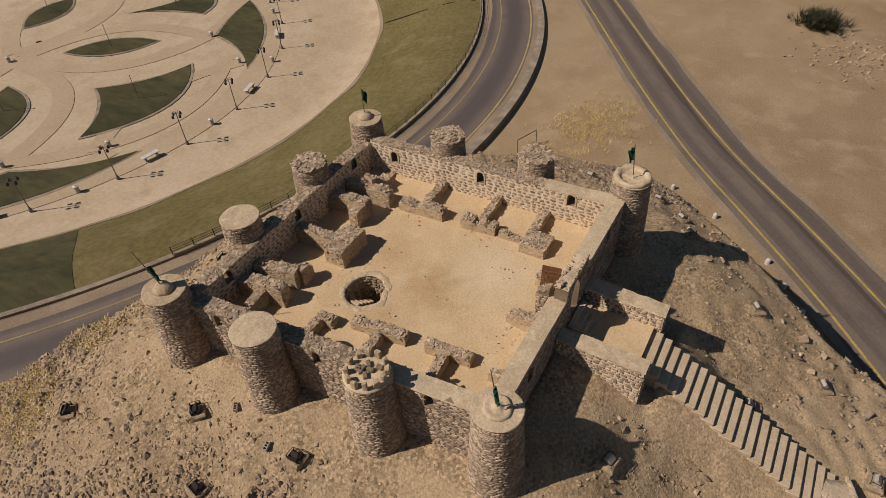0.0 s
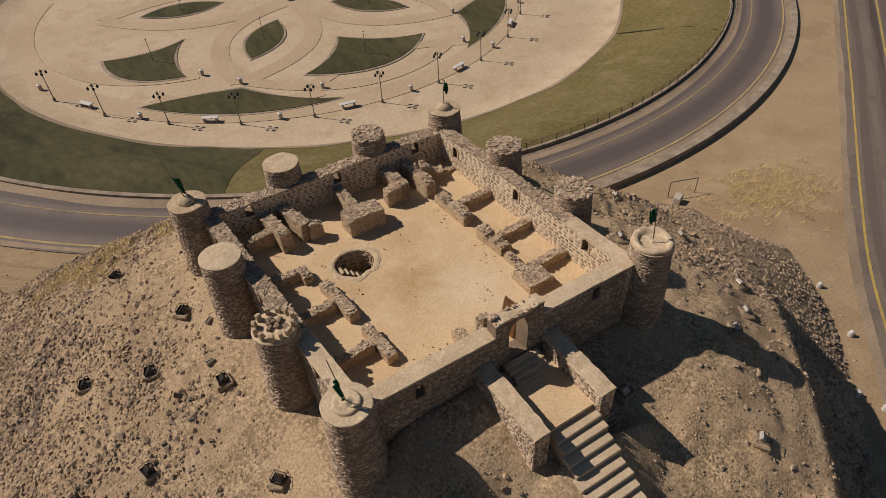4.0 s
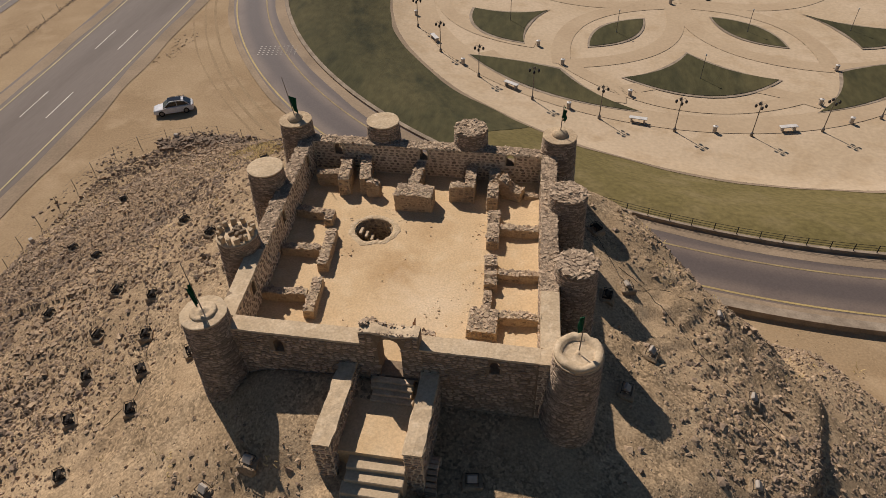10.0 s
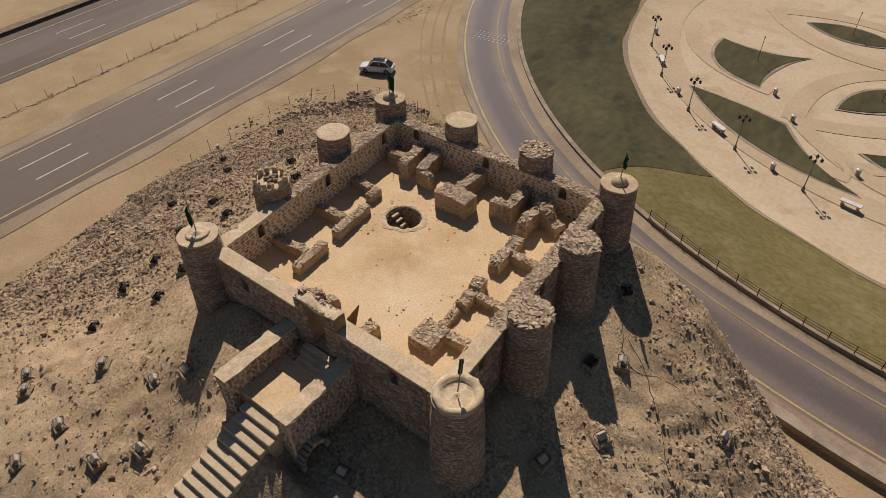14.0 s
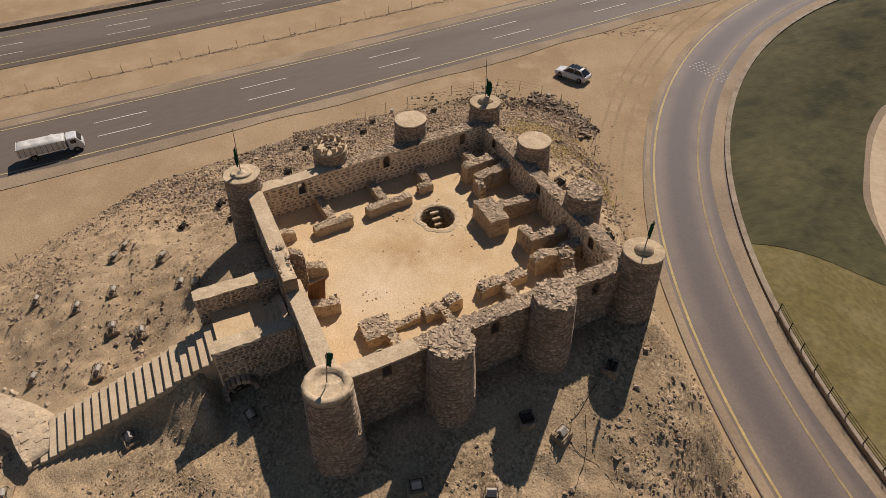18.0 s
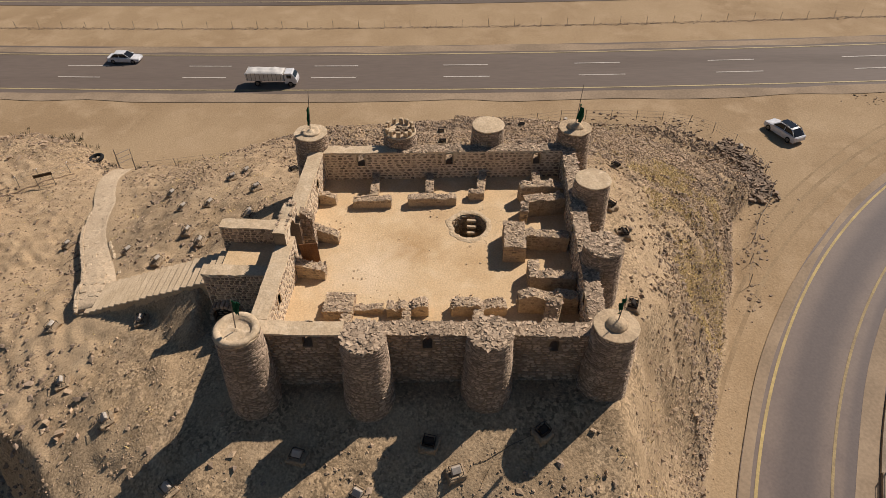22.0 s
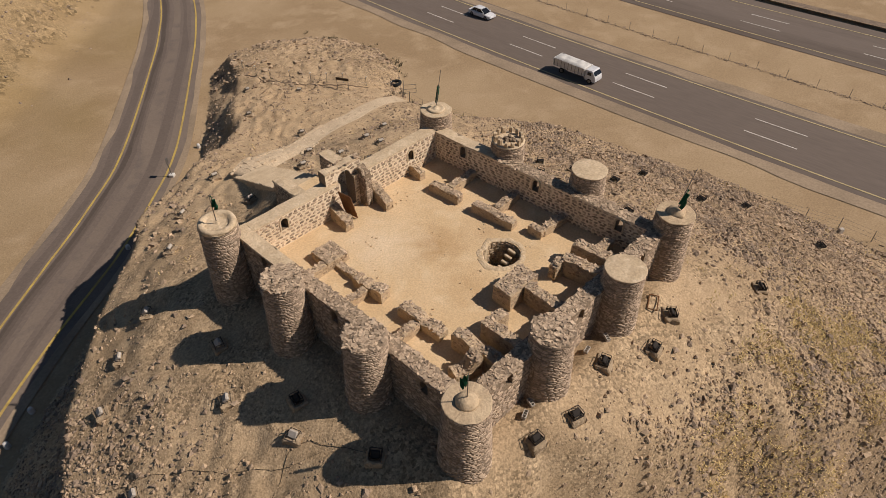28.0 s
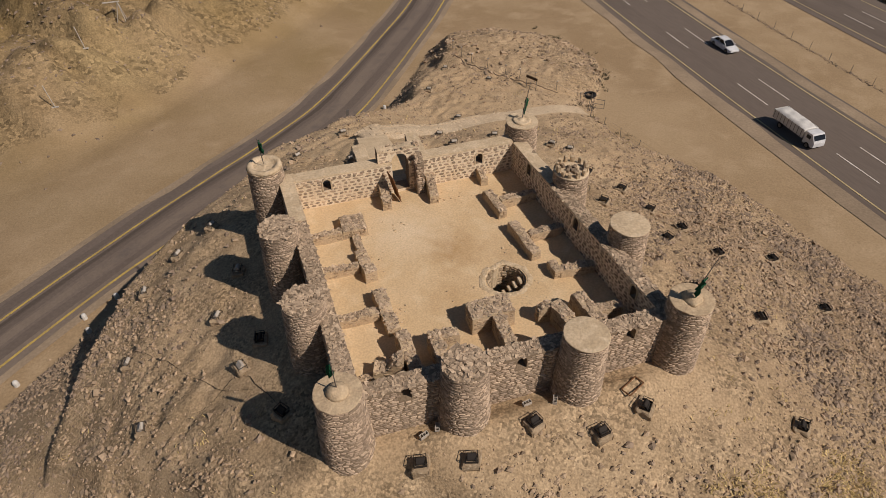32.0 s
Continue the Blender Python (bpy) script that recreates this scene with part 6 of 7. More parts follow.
sp = []
for _ in range(3000):
    x, y = rng.uniform(-40, 34), rng.uniform(-40, 30)
    if float(inside(x, y)) > 0.5 and max(abs(x), abs(y)) > 11 and rng.random() < float(step(0.5, 0.75, vnoise(x + 77, y, 5))) * (0.25 + 0.75 * float(step(2, 14, y))):
        sp.append((x, y, at(x, y)))
for _ in range(3200):      # a golden patch below the north-west tower
    x, y = rng.uniform(-20, -2), rng.uniform(14, 22)
    if float(inside(x, y)) > 0.5 and rng.random() < float(step(0.35, 0.6, vnoise(x, y, 2))) * float(step(13.5, 17, y - 0.1 * x)):
        sp.append((x, y, at(x, y)))
tufts("dry_grass", sp, M_SCRUB, "dry brown grass tufts on the slopes", "grass", (0.06, 0.18), 8, 1.3, 0.025)
sp = []
for _ in range(700):
    u = rng.random() * len(FOOT)
    i = int(u) % len(FOOT)
    (x0, y0), (x1, y1) = FOOT[i], FOOT[(i + 1) % len(FOOT)]
    x, y = x0 + (x1 - x0) * (u % 1) + rng.normal(0, 0.7), y0 + (y1 - y0) * (u % 1) + rng.normal(0, 0.7)
    if 14 <= i <= 24 and float(vnoise(x, y, 3)) > 0.45:
        sp.append((x, y, at(x, y)))
tufts("foot_scrub", sp, M_BUSH, "grey-brown thorny scrub along the hill's foot", "scrub", (0.2, 0.55), 12, 0.9)
# brush by the ring road and a dark bush beyond the side road
sp = [(x, y, float(plain_z(x, y))) for x, y in zip(rng.normal(44.0, 3.6, 420), rng.normal(4.5, 2.6, 420))]
tufts("brushwood", sp, M_SCRUB, "spread of dry brown brushwood on the sand", "brushwood", (0.1, 0.4), 10, 1.6)
sp = [(x, y, float(plain_z(x, y)) + rng.random() * 0.8) for x, y in zip(rng.normal(87.8, 1.5, 260), rng.normal(-15.1, 1.2, 260))]
bush = tufts("bush", sp, M_BUSH, "dark thorny bush on the open sand", "bush", (0.5, 1.3), 12, 1.0, 0.04)
sp = [(x, y, float(plain_z(x, y)), rng.uniform(0.05, 0.3)) for x, y in zip(rng.normal(78, 4, 260), rng.normal(-21, 3, 260))] + [(x, y, float(plain_z(x, y)), rng.uniform(0.04, 0.16)) for x, y in zip(rng.normal(-46, 0.9, 70), rng.normal(54, 2.4, 70))]
tagged(rubble("sand_stones", sp, M_ROCK), "loose stones on the open sand", "stones", kind="stuff")


# ---- fence at the hill's foot ----
fence = empty("wire_fence", Matrix())
tagged(fence, "wire fence on thin posts along the hill's foot", "fence")
fl = smooth_line([(-29.8, -37), (-31.2, -31), (-32.3, -26), (-34.2, -20.3), (-36, -14), (-38.2, -6), (-39, 0.5), (-40.3, 8), (-41.4, 14), (-40.6, 26.5), (-35.5, 31.8), (-28, 33), (-20, 28.8), (-11, 25.8)], 0.5)
step_len = np.concatenate([[0], np.cumsum(np.hypot(*np.diff(fl, axis=0).T))])
posts = [np.array([np.interp(s, step_len, fl[:, 0]), np.interp(s, step_len, fl[:, 1])]) for s in np.arange(0, step_len[-1], 3.0)]
tops = []
for x, y in posts:
    bm = bmesh.new()
    z = at(x, y)
    lx, ly = rng.normal(0, 0.07), rng.normal(0, 0.07)
    rod(bm, (x, y, z - 0.2), (x + lx, y + ly, z + 1.35), 0.035, 0.03, 6)
    part("post", bm, M_POST, fence)
    tops.append(Vector((x + lx, y + ly, z)))
for a, b in zip(tops, tops[1:]):
    for h in (0.45, 0.85, 1.25):
        bm = bmesh.new()
        rod(bm, a + Vector((0, 0, h)), b + Vector((0, 0, h - 0.02)), 0.008, n=4)
        part("wire", bm, M_POST, fence)
for k in (6, 13, 17, 24):
    if k < len(posts):
        x, y = posts[k] + np.array([1.0, 0.4])
        bm = bmesh.new()
        box(bm, 0.5, 0.35, 0.7, pose(x, y, at(x, y) + 0.3, 0, 4, 30 * k), 0.04)
        tagged(part("marker_block", bm, M_PLASTIC), "pale concrete block beside the fence", "block", "blocks by the fence")

sp = []
for _ in range(1900):
    k = int(rng.integers(0, len(fl)))
    x, y = fl[k] + rng.normal(0.3, 0.75, 2)
    if rng.random() < float(step(0.35, 0.6, vnoise(x, y, 2.5))):
        sp.append((x, y, at(x, y), 0.03 + 0.17 * rng.random() ** 3))
tagged(rubble("fence_debris", sp, M_DARKROCK), "stones and litter drifted against the fence", "debris", kind="stuff")
# railing along the ring road's lawn side, and the median's low fence
rail = empty("railing", Matrix())
tagged(rail, "dark metal railing between the road and the lawn", "railing")
ra = arc(76.05, 246, 310, 2.0)
tops = []
for x, y in ra:
    z = float(plain_z(x, y))
    bm = bmesh.new()
    box(bm, 0.07, 0.07, 0.95, Matrix.Translation((x, y, z + 0.85)), 0.01)
    part("post", bm, M_METAL, rail)
    tops.append(Vector((x, y, z)))
for a, b in zip(tops, tops[1:]):
    for h in (0.75, 1.0, 1.28):
        bm = bmesh.new()
        rod(bm, a + Vector((0, 0, h)), b + Vector((0, 0, h)), 0.022, n=5)
        part("rail", bm, M_METAL, rail)
mf = empty("median_fence", Matrix())
tagged(mf, "thin wire fence along the highway's median", "fence")
sp = []
for y in np.arange(-100, 130, 4.0):
    x = float(HW(-19.8, y))
    z = float(plain_z(x, y))
    bm = bmesh.new()
    rod(bm, (x, y, z - 0.1), (x + rng.normal(0, 0.05), y, z + 1.2), 0.03, n=5)
    part("post", bm, M_POST, mf)
for y in np.arange(-110, 140, 0.045):
    x = float(HW(-19.8, y)) + rng.normal(0, 0.22)
    sp.append((x, y, float(plain_z(x, y)), 0.03 + 0.13 * rng.random() ** 3))
tagged(rubble("median_debris", sp, M_DARKROCK), "dark wind-blown litter and stones along the median fence", "debris", kind="stuff")


# ---- round park: lamps, benches, posts ----
def street_lamp():
    t = empty("street_lamp", Matrix())
    bm = bmesh.new()
    lathe(bm, [(0.22, 0), (0.2, 0.35), (0.10, 0.5), (0.07, 0.8), (0.055, 4.6), (0.02, 5.0)], 10)
    part("pole", bm, M_POST, t)
    for k in range(4):
        a = k * math.pi / 2
        c, s = math.cos(a), math.sin(a)
        bm = bmesh.new()
        rod(bm, (0, 0, 4.5), (0.35 * c, 0.35 * s, 4.85), 0.025, n=6)
        rod(bm, (0.35 * c, 0.35 * s, 4.85), (0.62 * c, 0.62 * s, 4.6), 0.025, n=6)
        arm = part("arm", bm, M_POST, t)
        bm = bmesh.new()
        lathe(bm, [(0.05, 4.62), (0.19, 4.45), (0.15, 4.2), (0.05, 4.12)], 8, Matrix.Translation((0.62 * c, 0.62 * s, 0)))
        part("lantern", bm, M_METAL, arm, "dark glazed lantern")
    return tagged(t, "dark steel lamp post with four hanging lanterns", "street lamp", "lamps of the round park")


def put(thing, spots, turn=lambda k: 0.0, lift=0.27):
    for k, (x, y) in enumerate(spots):
        m = Matrix.Translation((x, y, float(plain_z(x, y)) + lift)) @ Matrix.Rotation(turn(k), 4, "Z")
        if k == 0:
            thing.matrix_world = m
        else:
            copy_thing(thing, m)


on_edge = lambda deg, r=46.9: (CIRCLE[0] + r * math.cos(radians(deg)), CIRCLE[1] + r * math.sin(radians(deg)))
put(street_lamp(), [on_edge(-154 + 12.3 * k) for k in range(14)])
seat = empty("bench", Matrix())
bm = bmesh.new()
box(bm, 2.4, 0.75, 0.12, Matrix.Translation((0, 0, 0.62)), 0.03)
part("seat", bm, M_WHITEBOX, seat)
for x in (-0.85, 0.85):
    bm = bmesh.new()
    box(bm, 0.25, 0.6, 0.58, Matrix.Translation((x, 0, 0.28)), 0.02)
    part("leg", bm, M_PLASTIC, seat)
tagged(seat, "white-topped park bench on concrete legs", "bench", "benches of the round park")
bang = [-147, -122.5, -98.5, -73.5, -49.5, -25]
put(seat, [on_edge(a, 45.9) for a in bang], lambda k: radians(bang[k] + 90))
bin_ = empty("litter_bin", Matrix())
bm = bmesh.new()
lathe(bm, [(0.28, 0), (0.3, 0.75), (0.32, 0.8), (0.1, 1.0)], 10)
part("body", bm, M_PLASTIC, bin_)
bm = bmesh.new()
lathe(bm, [(0.34, 0.78), (0.34, 0.86), (0.1, 0.98)], 10)
part("lid", bm, M_WHITEBOX, bin_)
tagged(bin_, "pale round litter bin on the park walk", "litter bin", "bins of the round park")
put(bin_, [on_edge(a, 46.2) for a in (-160, -135, -110.5, -86, -61.5, -37, -12.5)] + [(8.6, 69.6), (18.5, 61.6), (50.3, 74.8), (27.5, 97.4), (45.2, 63.6), (4.5, 75.6)])
pole = empty("bed_light", Matrix())
bm = bmesh.new()
lathe(bm, [(0.12, 0), (0.05, 0.2), (0.045, 3.6), (0.02, 3.7)], 8)
part("pole", bm, M_POST, pole)
bm = bmesh.new()
lathe(bm, [(0.09, 3.55), (0.14, 3.7), (0.04, 3.85)], 8)
part("lantern", bm, M_GLASSY, pole)
tagged(pole, "slim pale light post standing in a planted bed", "light post", "light posts in the beds")
put(pole, [(29.3, 68.6), (-0.8, 84.6), (17.3, 83.0), (39.3, 87.0), (43.4, 109.0), (9.0, 104.0), (56.5, 89.8)], lift=0.36)


# ---- vehicles ----
def loft(bm, sections):
    """A closed body from cross-sections of (x, [(y, z), ...]) with equal counts."""
    rows = [[bm.verts.new((x, y, z)) for y, z in sec] for x, sec in sections]
    n = len(rows[0])
    for a, b in zip(rows, rows[1:]):
        for k in range(n):
            bm.faces.new((a[k], a[(k + 1) % n], b[(k + 1) % n], b[k]))
    bm.faces.new(rows[0][::-1]), bm.faces.new(rows[-1])
    bmesh.ops.recalc_face_normals(bm, faces=bm.faces)


def hull(w, z0, z1, r=0.12):
    return [(-w, z0), (-w * 1.0, (z0 + z1) / 2), (-w + r * 0.4, z1 - r * 0.4), (-w + r * 1.6, z1), (w - r * 1.6, z1), (w - r * 0.4, z1 - r * 0.4), (w, (z0 + z1) / 2), (w, z0)]


def wheels(t, xs, half, r, w=0.22):
    for x in xs:
        for s in (-1, 1):
            bm = bmesh.new()
            m = Matrix.Translation((x, s * half, r)) @ Matrix.Rotation(math.pi / 2, 4, "X")
            lathe(bm, [(r * 0.6, -w / 2), (r * 0.93, -w / 2), (r, -w / 3), (r, w / 3), (r * 0.93, w / 2), (r * 0.6, w / 2)], 20, m)
            wh = part("wheel", bm, M_RUBBER, t, "black rubber tyre")
            bm = bmesh.new()
            lathe(bm, [(r * 0.6, -w * 0.52), (r * 0.2, -w * 0.56), (r * 0.2, w * 0.56), (r * 0.6, w * 0.52)], 12, m)
            part("rim", bm, M_POST, wh)


def car(m, label, suv=True):
    t = empty("car", m)
    tagged(t, label, "car")
    h = 1.0 if suv else 0.88
    top = 1.62 if suv else 1.42
    bm = bmesh.new()
    loft(bm, [(-2.32, hull(0.78, 0.45, h * 0.86)), (-2.2, hull(0.88, 0.3, h * 0.98)), (-1.2, hull(0.92, 0.28, h)), (0.9, hull(0.92, 0.28, h * 0.97)), (1.7, hull(0.90, 0.28, h * 0.9)), (2.15, hull(0.84, 0.3, h * 0.8)), (2.32, hull(0.72, 0.42, h * 0.66))])
    part("body", bm, M_CARPAINT, t, smooth=False)
    bm = bmesh.new()
    loft(bm, [(-2.1 if suv else -1.75, hull(0.78, h * 0.95, h * 1.0)), (-1.35 if suv else -1.15, hull(0.68, h * 0.95, top - 0.12 if suv else top - 0.06)), (-0.6, hull(0.68, h * 0.95, top)), (0.25, hull(0.67, h * 0.95, top - 0.03)), (1.15, hull(0.76, h * 0.93, h * 0.98))])
    part("glasshouse", bm, M_WINDOW, t, "dark tinted windows")
    bm = bmesh.new()
    loft(bm, [(-1.35 if suv else -1.2, hull(0.62, top - 0.17 if suv else top - 0.09, top - 0.10 if suv else top - 0.03, 0.06)), (-0.6, hull(0.64, top - 0.06, top + 0.02, 0.06)), (0.3, hull(0.62, top - 0.08, top - 0.005, 0.06))])
    roof = part("roof", bm, M_CARPAINT, t)
    for s in (-1, 1):
        for x0, y0, z0, x1, y1, z1, r in ((1.1, 0.76, h * 0.98, 0.3, 0.66, top - 0.05, 0.04), (-0.5, 0.78, h, -0.5, 0.67, top - 0.03, 0.035), (-1.95 if suv else -1.7, 0.78, h, -1.35 if suv else -1.15, 0.66, top - 0.06, 0.05)):
            bm = bmesh.new()
            rod(bm, (x0, s * y0, z0), (x1, s * y1, z1), r, n=6)
            part("pillar", bm, M_CARPAINT, t)
        bm = bmesh.new()
        box(bm, 0.12, 0.2, 0.14, Matrix.Translation((0.85, s * 1.0, h * 1.02)), 0.03)
        part("mirror", bm, M_CARPAINT, t)
        bm = bmesh.new()
        box(bm, 0.2, 0.36, 0.14, pose(2.18, s * 0.6, h * 0.72, 0, 20), 0.03)
        part("headlight", bm, M_GLASSY, t)
        bm = bmesh.new()
        box(bm, 0.1, 0.3, 0.18, Matrix.Translation((-2.25, s * 0.62, h * 0.8)), 0.02)
        part("tail_light", bm, M_RED, t, "red tail light")
    if suv:
        bm = bmesh.new()
        box(bm, 1.55, 1.02, 0.03, pose(-0.3, 0, top + 0.012, 0, -1.0), 0.012)
        part("sunroof", bm, M_WINDOW, roof, "dark glass roof panel")
        for s in (-1, 1):
            bm = bmesh.new()
            rod(bm, (-1.5, s * 0.56, top + 0.05), (0.1, s * 0.56, top + 0.05), 0.025, n=6)
            part("roof_rail", bm, M_METAL, t)
    wheels(t, (-1.42, 1.42), 0.82, 0.36 if suv else 0.33)
    return t


M_RED = plain("red_plastic", (0.25, 0.015, 0.012), 0.3)
z = float(plain_z(-38.1, 37.6))
car(pose(-38.1, 37.6, z, 0, 0, 207), "parked white sport utility car on the sand")
z = float(plain_z(-57.9, -48.5)) + 0.06
car(pose(-57.9, -48.5, z, 0, 0, 91), "white saloon car on the highway", False)

z = float(plain_z(-50.9, -25.0)) + 0.06
truck = empty("lorry", pose(-50.9, -25.0, z, 0, 0, 91) @ Matrix.Scale(0.8, 4))
tagged(truck, "white lorry with a sheeted load on the highway", "lorry")
bm = bmesh.new()
loft(bm, [(2.3, hull(1.1, 0.6, 2.35)), (3.5, hull(1.1, 0.6, 2.4)), (4.1, hull(1.08, 0.55, 1.6)), (4.25, hull(1.02, 0.6, 1.2))])
cab = part("cab", bm, M_CARPAINT, truck)
bm = bmesh.new()
box(bm, 0.06, 1.8, 0.72, pose(3.92, 0, 1.95, 0, -38), 0.02)
part("windscreen", bm, M_WINDOW, cab)
for s in (-1, 1):
    bm = bmesh.new()
    box(bm, 0.75, 0.04, 0.55, Matrix.Translation((3.05, s * 1.1, 1.8)), 0.015)
    part("side_window", bm, M_WINDOW, cab)
bm = bmesh.new()
box(bm, 8.2, 0.9, 0.25, Matrix.Translation((0, 0, 0.85)), 0.02)
part("chassis", bm, M_METAL, truck)
for s in (-1, 1):
    bm = bmesh.new()
    box(bm, 6.2, 0.06, 1.3, Matrix.Translation((-1.05, s * 1.2, 1.7)), 0.015)
    side_ob = part("side_board", bm, M_WHITEBOX, truck)
    for k in range(9):
        bm = bmesh.new()
        box(bm, 0.08, 0.05, 1.34, Matrix.Translation((-3.9 + 0.7 * k, s * 1.255, 1.7)), 0.01)
        part("stake", bm, M_POST, side_ob)
for x in (-4.15, 2.05):
    bm = bmesh.new()
    box(bm, 0.06, 2.4, 1.3, Matrix.Translation((x, 0, 1.7)), 0.015)
    part("end_board", bm, M_WHITEBOX, truck)
cols, rows_ = 25, 11
vs, fs = [], []
for i in range(cols):
    for j in range(rows_):
        u, v = i / (cols - 1), j / (rows_ - 1)
        p = Vector((-4.2 + 6.3 * u, -1.29 + 2.58 * v, 0))
        rise = min(1, 5.5 * min(v, 1 - v)) * min(1, 7 * min(u, 1 - u) + 0.2)
        vs.append((p.x, p.y, 2.22 + 0.34 * rise + 0.2 * rise * noise.noise(p * 1.1) + 0.06 * noise.noise(p * 3.1)))
        if i and j:
            fs.append(((i - 1) * rows_ + j - 1, i * rows_ + j - 1, i * rows_ + j, (i - 1) * rows_ + j))
sheet_ = obj("tarpaulin", vs, fs, M_WHITEBOX, truck, True, "white sheet tied down over the load")
solid = sheet_.modifiers.new("thick", "SOLIDIFY")
solid.thickness = 0.12
wheels(truck, (-2.4, 3.2), 0.98, 0.48, 0.3)


# ---- small things on and round the hill ----
for k, (x, y) in enumerate([(33.4, -7.5), (30.2, -12.1), (25.8, -17.3), (23.4, -18.9), (21.2, -20.6), (25.3, -15.6), (8.1, -34.1), (3.1, -38.7), (-6.2, -46.9)]):
    z = at(x, y)
    bm = bmesh.new()
    lathe(bm, [(0.22, -0.2), (0.21, 0.35), (0.16, 0.5), (0.05, 0.55)], 10, Matrix.Translation((x, y, z)))
    tagged(part("bollard", bm, M_WHITEBOX), "short whitewashed bollard beside the side road", "bollard", "bollards by the side road")
sign = empty("road_sign", pose(-1.0, -43.3, float(plain_z(-1.0, -43.3)), 0, 0, 40))
tagged(sign, "leaning grey sign post on a concrete foot", "sign")
bm = bmesh.new()
rod(bm, (0, 0, 0), (0.15, 0, 2.6), 0.045, n=8)
part("post", bm, M_POST, sign)
bm = bmesh.new()
box(bm, 0.5, 0.03, 0.75, Matrix.Translation((0.12, 0.05, 2.2)), 0.01)
part("panel", bm, M_POST, sign, "grey back of the sign panel")
bm = bmesh.new()
box(bm, 0.55, 0.55, 0.5, Matrix.Translation((0, 0, 0.15)), 0.04)
part("foot", bm, M_WHITEBOX, sign, "white concrete foot")
bm = bmesh.new()
ty, sec = 24, 8
rows = [[bm.verts.new(((0.42 + 0.13 * math.cos(2 * math.pi * j / sec)) * math.cos(2 * math.pi * i / ty), (0.42 + 0.13 * math.cos(2 * math.pi * j / sec)) * math.sin(2 * math.pi * i / ty), 0.13 * math.sin(2 * math.pi * j / sec))) for j in range(sec)] for i in range(ty)]
for i in range(ty):
    for j in range(sec):
        bm.faces.new((rows[i][j], rows[(i + 1) % ty][j], rows[(i + 1) % ty][(j + 1) % sec], rows[i][(j + 1) % sec]))
tyre = tagged(part("tyre", bm, M_RUBBER, smooth=True), "old black tyre lying on the ground", "tyre")
tyre.matrix_world = pose(-31.9, -40.7, at(-31.9, -40.7) + 0.2, 8, 4, 0) @ Matrix.Scale(1.6, 4)
notice = empty("notice_board", pose(-23.8, -41.3, at(-23.8, -41.3), 0, 0, 118))
tagged(notice, "dark board on two thin posts standing on the hill", "sign")
bm = bmesh.new()
box(bm, 1.7, 0.12, 0.34, Matrix.Translation((0, 0, 1.45)), 0.02)
part("panel", bm, M_HOLE, notice, "dark weathered panel")
for px in (-0.75, 0.75):
    bm = bmesh.new()
    rod(bm, (px, 0, -0.3), (px, 0, 1.4), 0.035, n=6)
    part("post", bm, M_POST, notice)
bm = bmesh.new()
rod(bm, (-0.75, 0, 0.25), (0.75, 0, 0.25), 0.025, n=6)
part("crosspiece", bm, M_POST, notice)
goal = empty("metal_stand", pose(36.4, 9.4, float(plain_z(36.4, 9.4)), 0, 0, -20))
tagged(goal, "grey metal stand of pipes on the sand", "stand")
for a, b in (((-1.5, 0, 0), (-1.5, 0, 1.9)), ((1.5, 0, 0), (1.5, 0, 1.9)), ((-1.5, 0, 1.9), (1.5, 0, 1.9))):
    bm = bmesh.new()
    rod(bm, a, b, 0.05, n=8)
    part("pipe", bm, M_POST, goal)
bm = bmesh.new()
box(bm, 1.1, 0.7, 0.9, pose(34.9, 8.6, float(plain_z(34.9, 8.6)) + 0.42, 0, 0, 25), 0.05)
tagged(part("concrete_box", bm, M_PLASTIC), "grey concrete box beside the metal stand", "box")
rackf = empty("rusty_frame", pose(-6.0, 9.7, at(-6.0, 9.7) + 0.04, 0, 0, 25))
tagged(rackf, "rusty metal frame lying flat on the ground", "frame")
for a, b in (((-0.55, -0.25), (0.55, -0.25)), ((0.55, -0.25), (0.55, 0.25)), ((0.55, 0.25), (-0.55, 0.25)), ((-0.55, 0.25), (-0.55, -0.25))):
    bm = bmesh.new()
    rod(bm, (*a, 0.03), (*b, 0.03), 0.035, n=6)
    part("bar", bm, M_WOOD, rackf)
# hollow concrete blocks lying by the north wall
for x, y, r in ((4.3, 9.1, 20), (3.6, 8.9, 70), (-0.8, 9.0, 10), (-2.1, 9.3, 60), (-10.6, 4.0, 40), (-11.4, 1.4, 15)):
    t = empty("hollow_block", pose(x, y, at(x, y) + 0.1, 0, 0, r))
    tagged(t, "grey hollow concrete block lying on the ground", "block", "loose concrete blocks")
    for s in (-0.09, 0.09):
        bm = bmesh.new()
        box(bm, 0.44, 0.025, 0.2, Matrix.Translation((0, s, 0)))
        part("side", bm, M_PLASTIC, t)
    for s in (-0.21, -0.07, 0.07, 0.21):
        bm = bmesh.new()
        box(bm, 0.025, 0.155, 0.2, Matrix.Translation((s, 0, 0)))
        part("web", bm, M_PLASTIC, t)



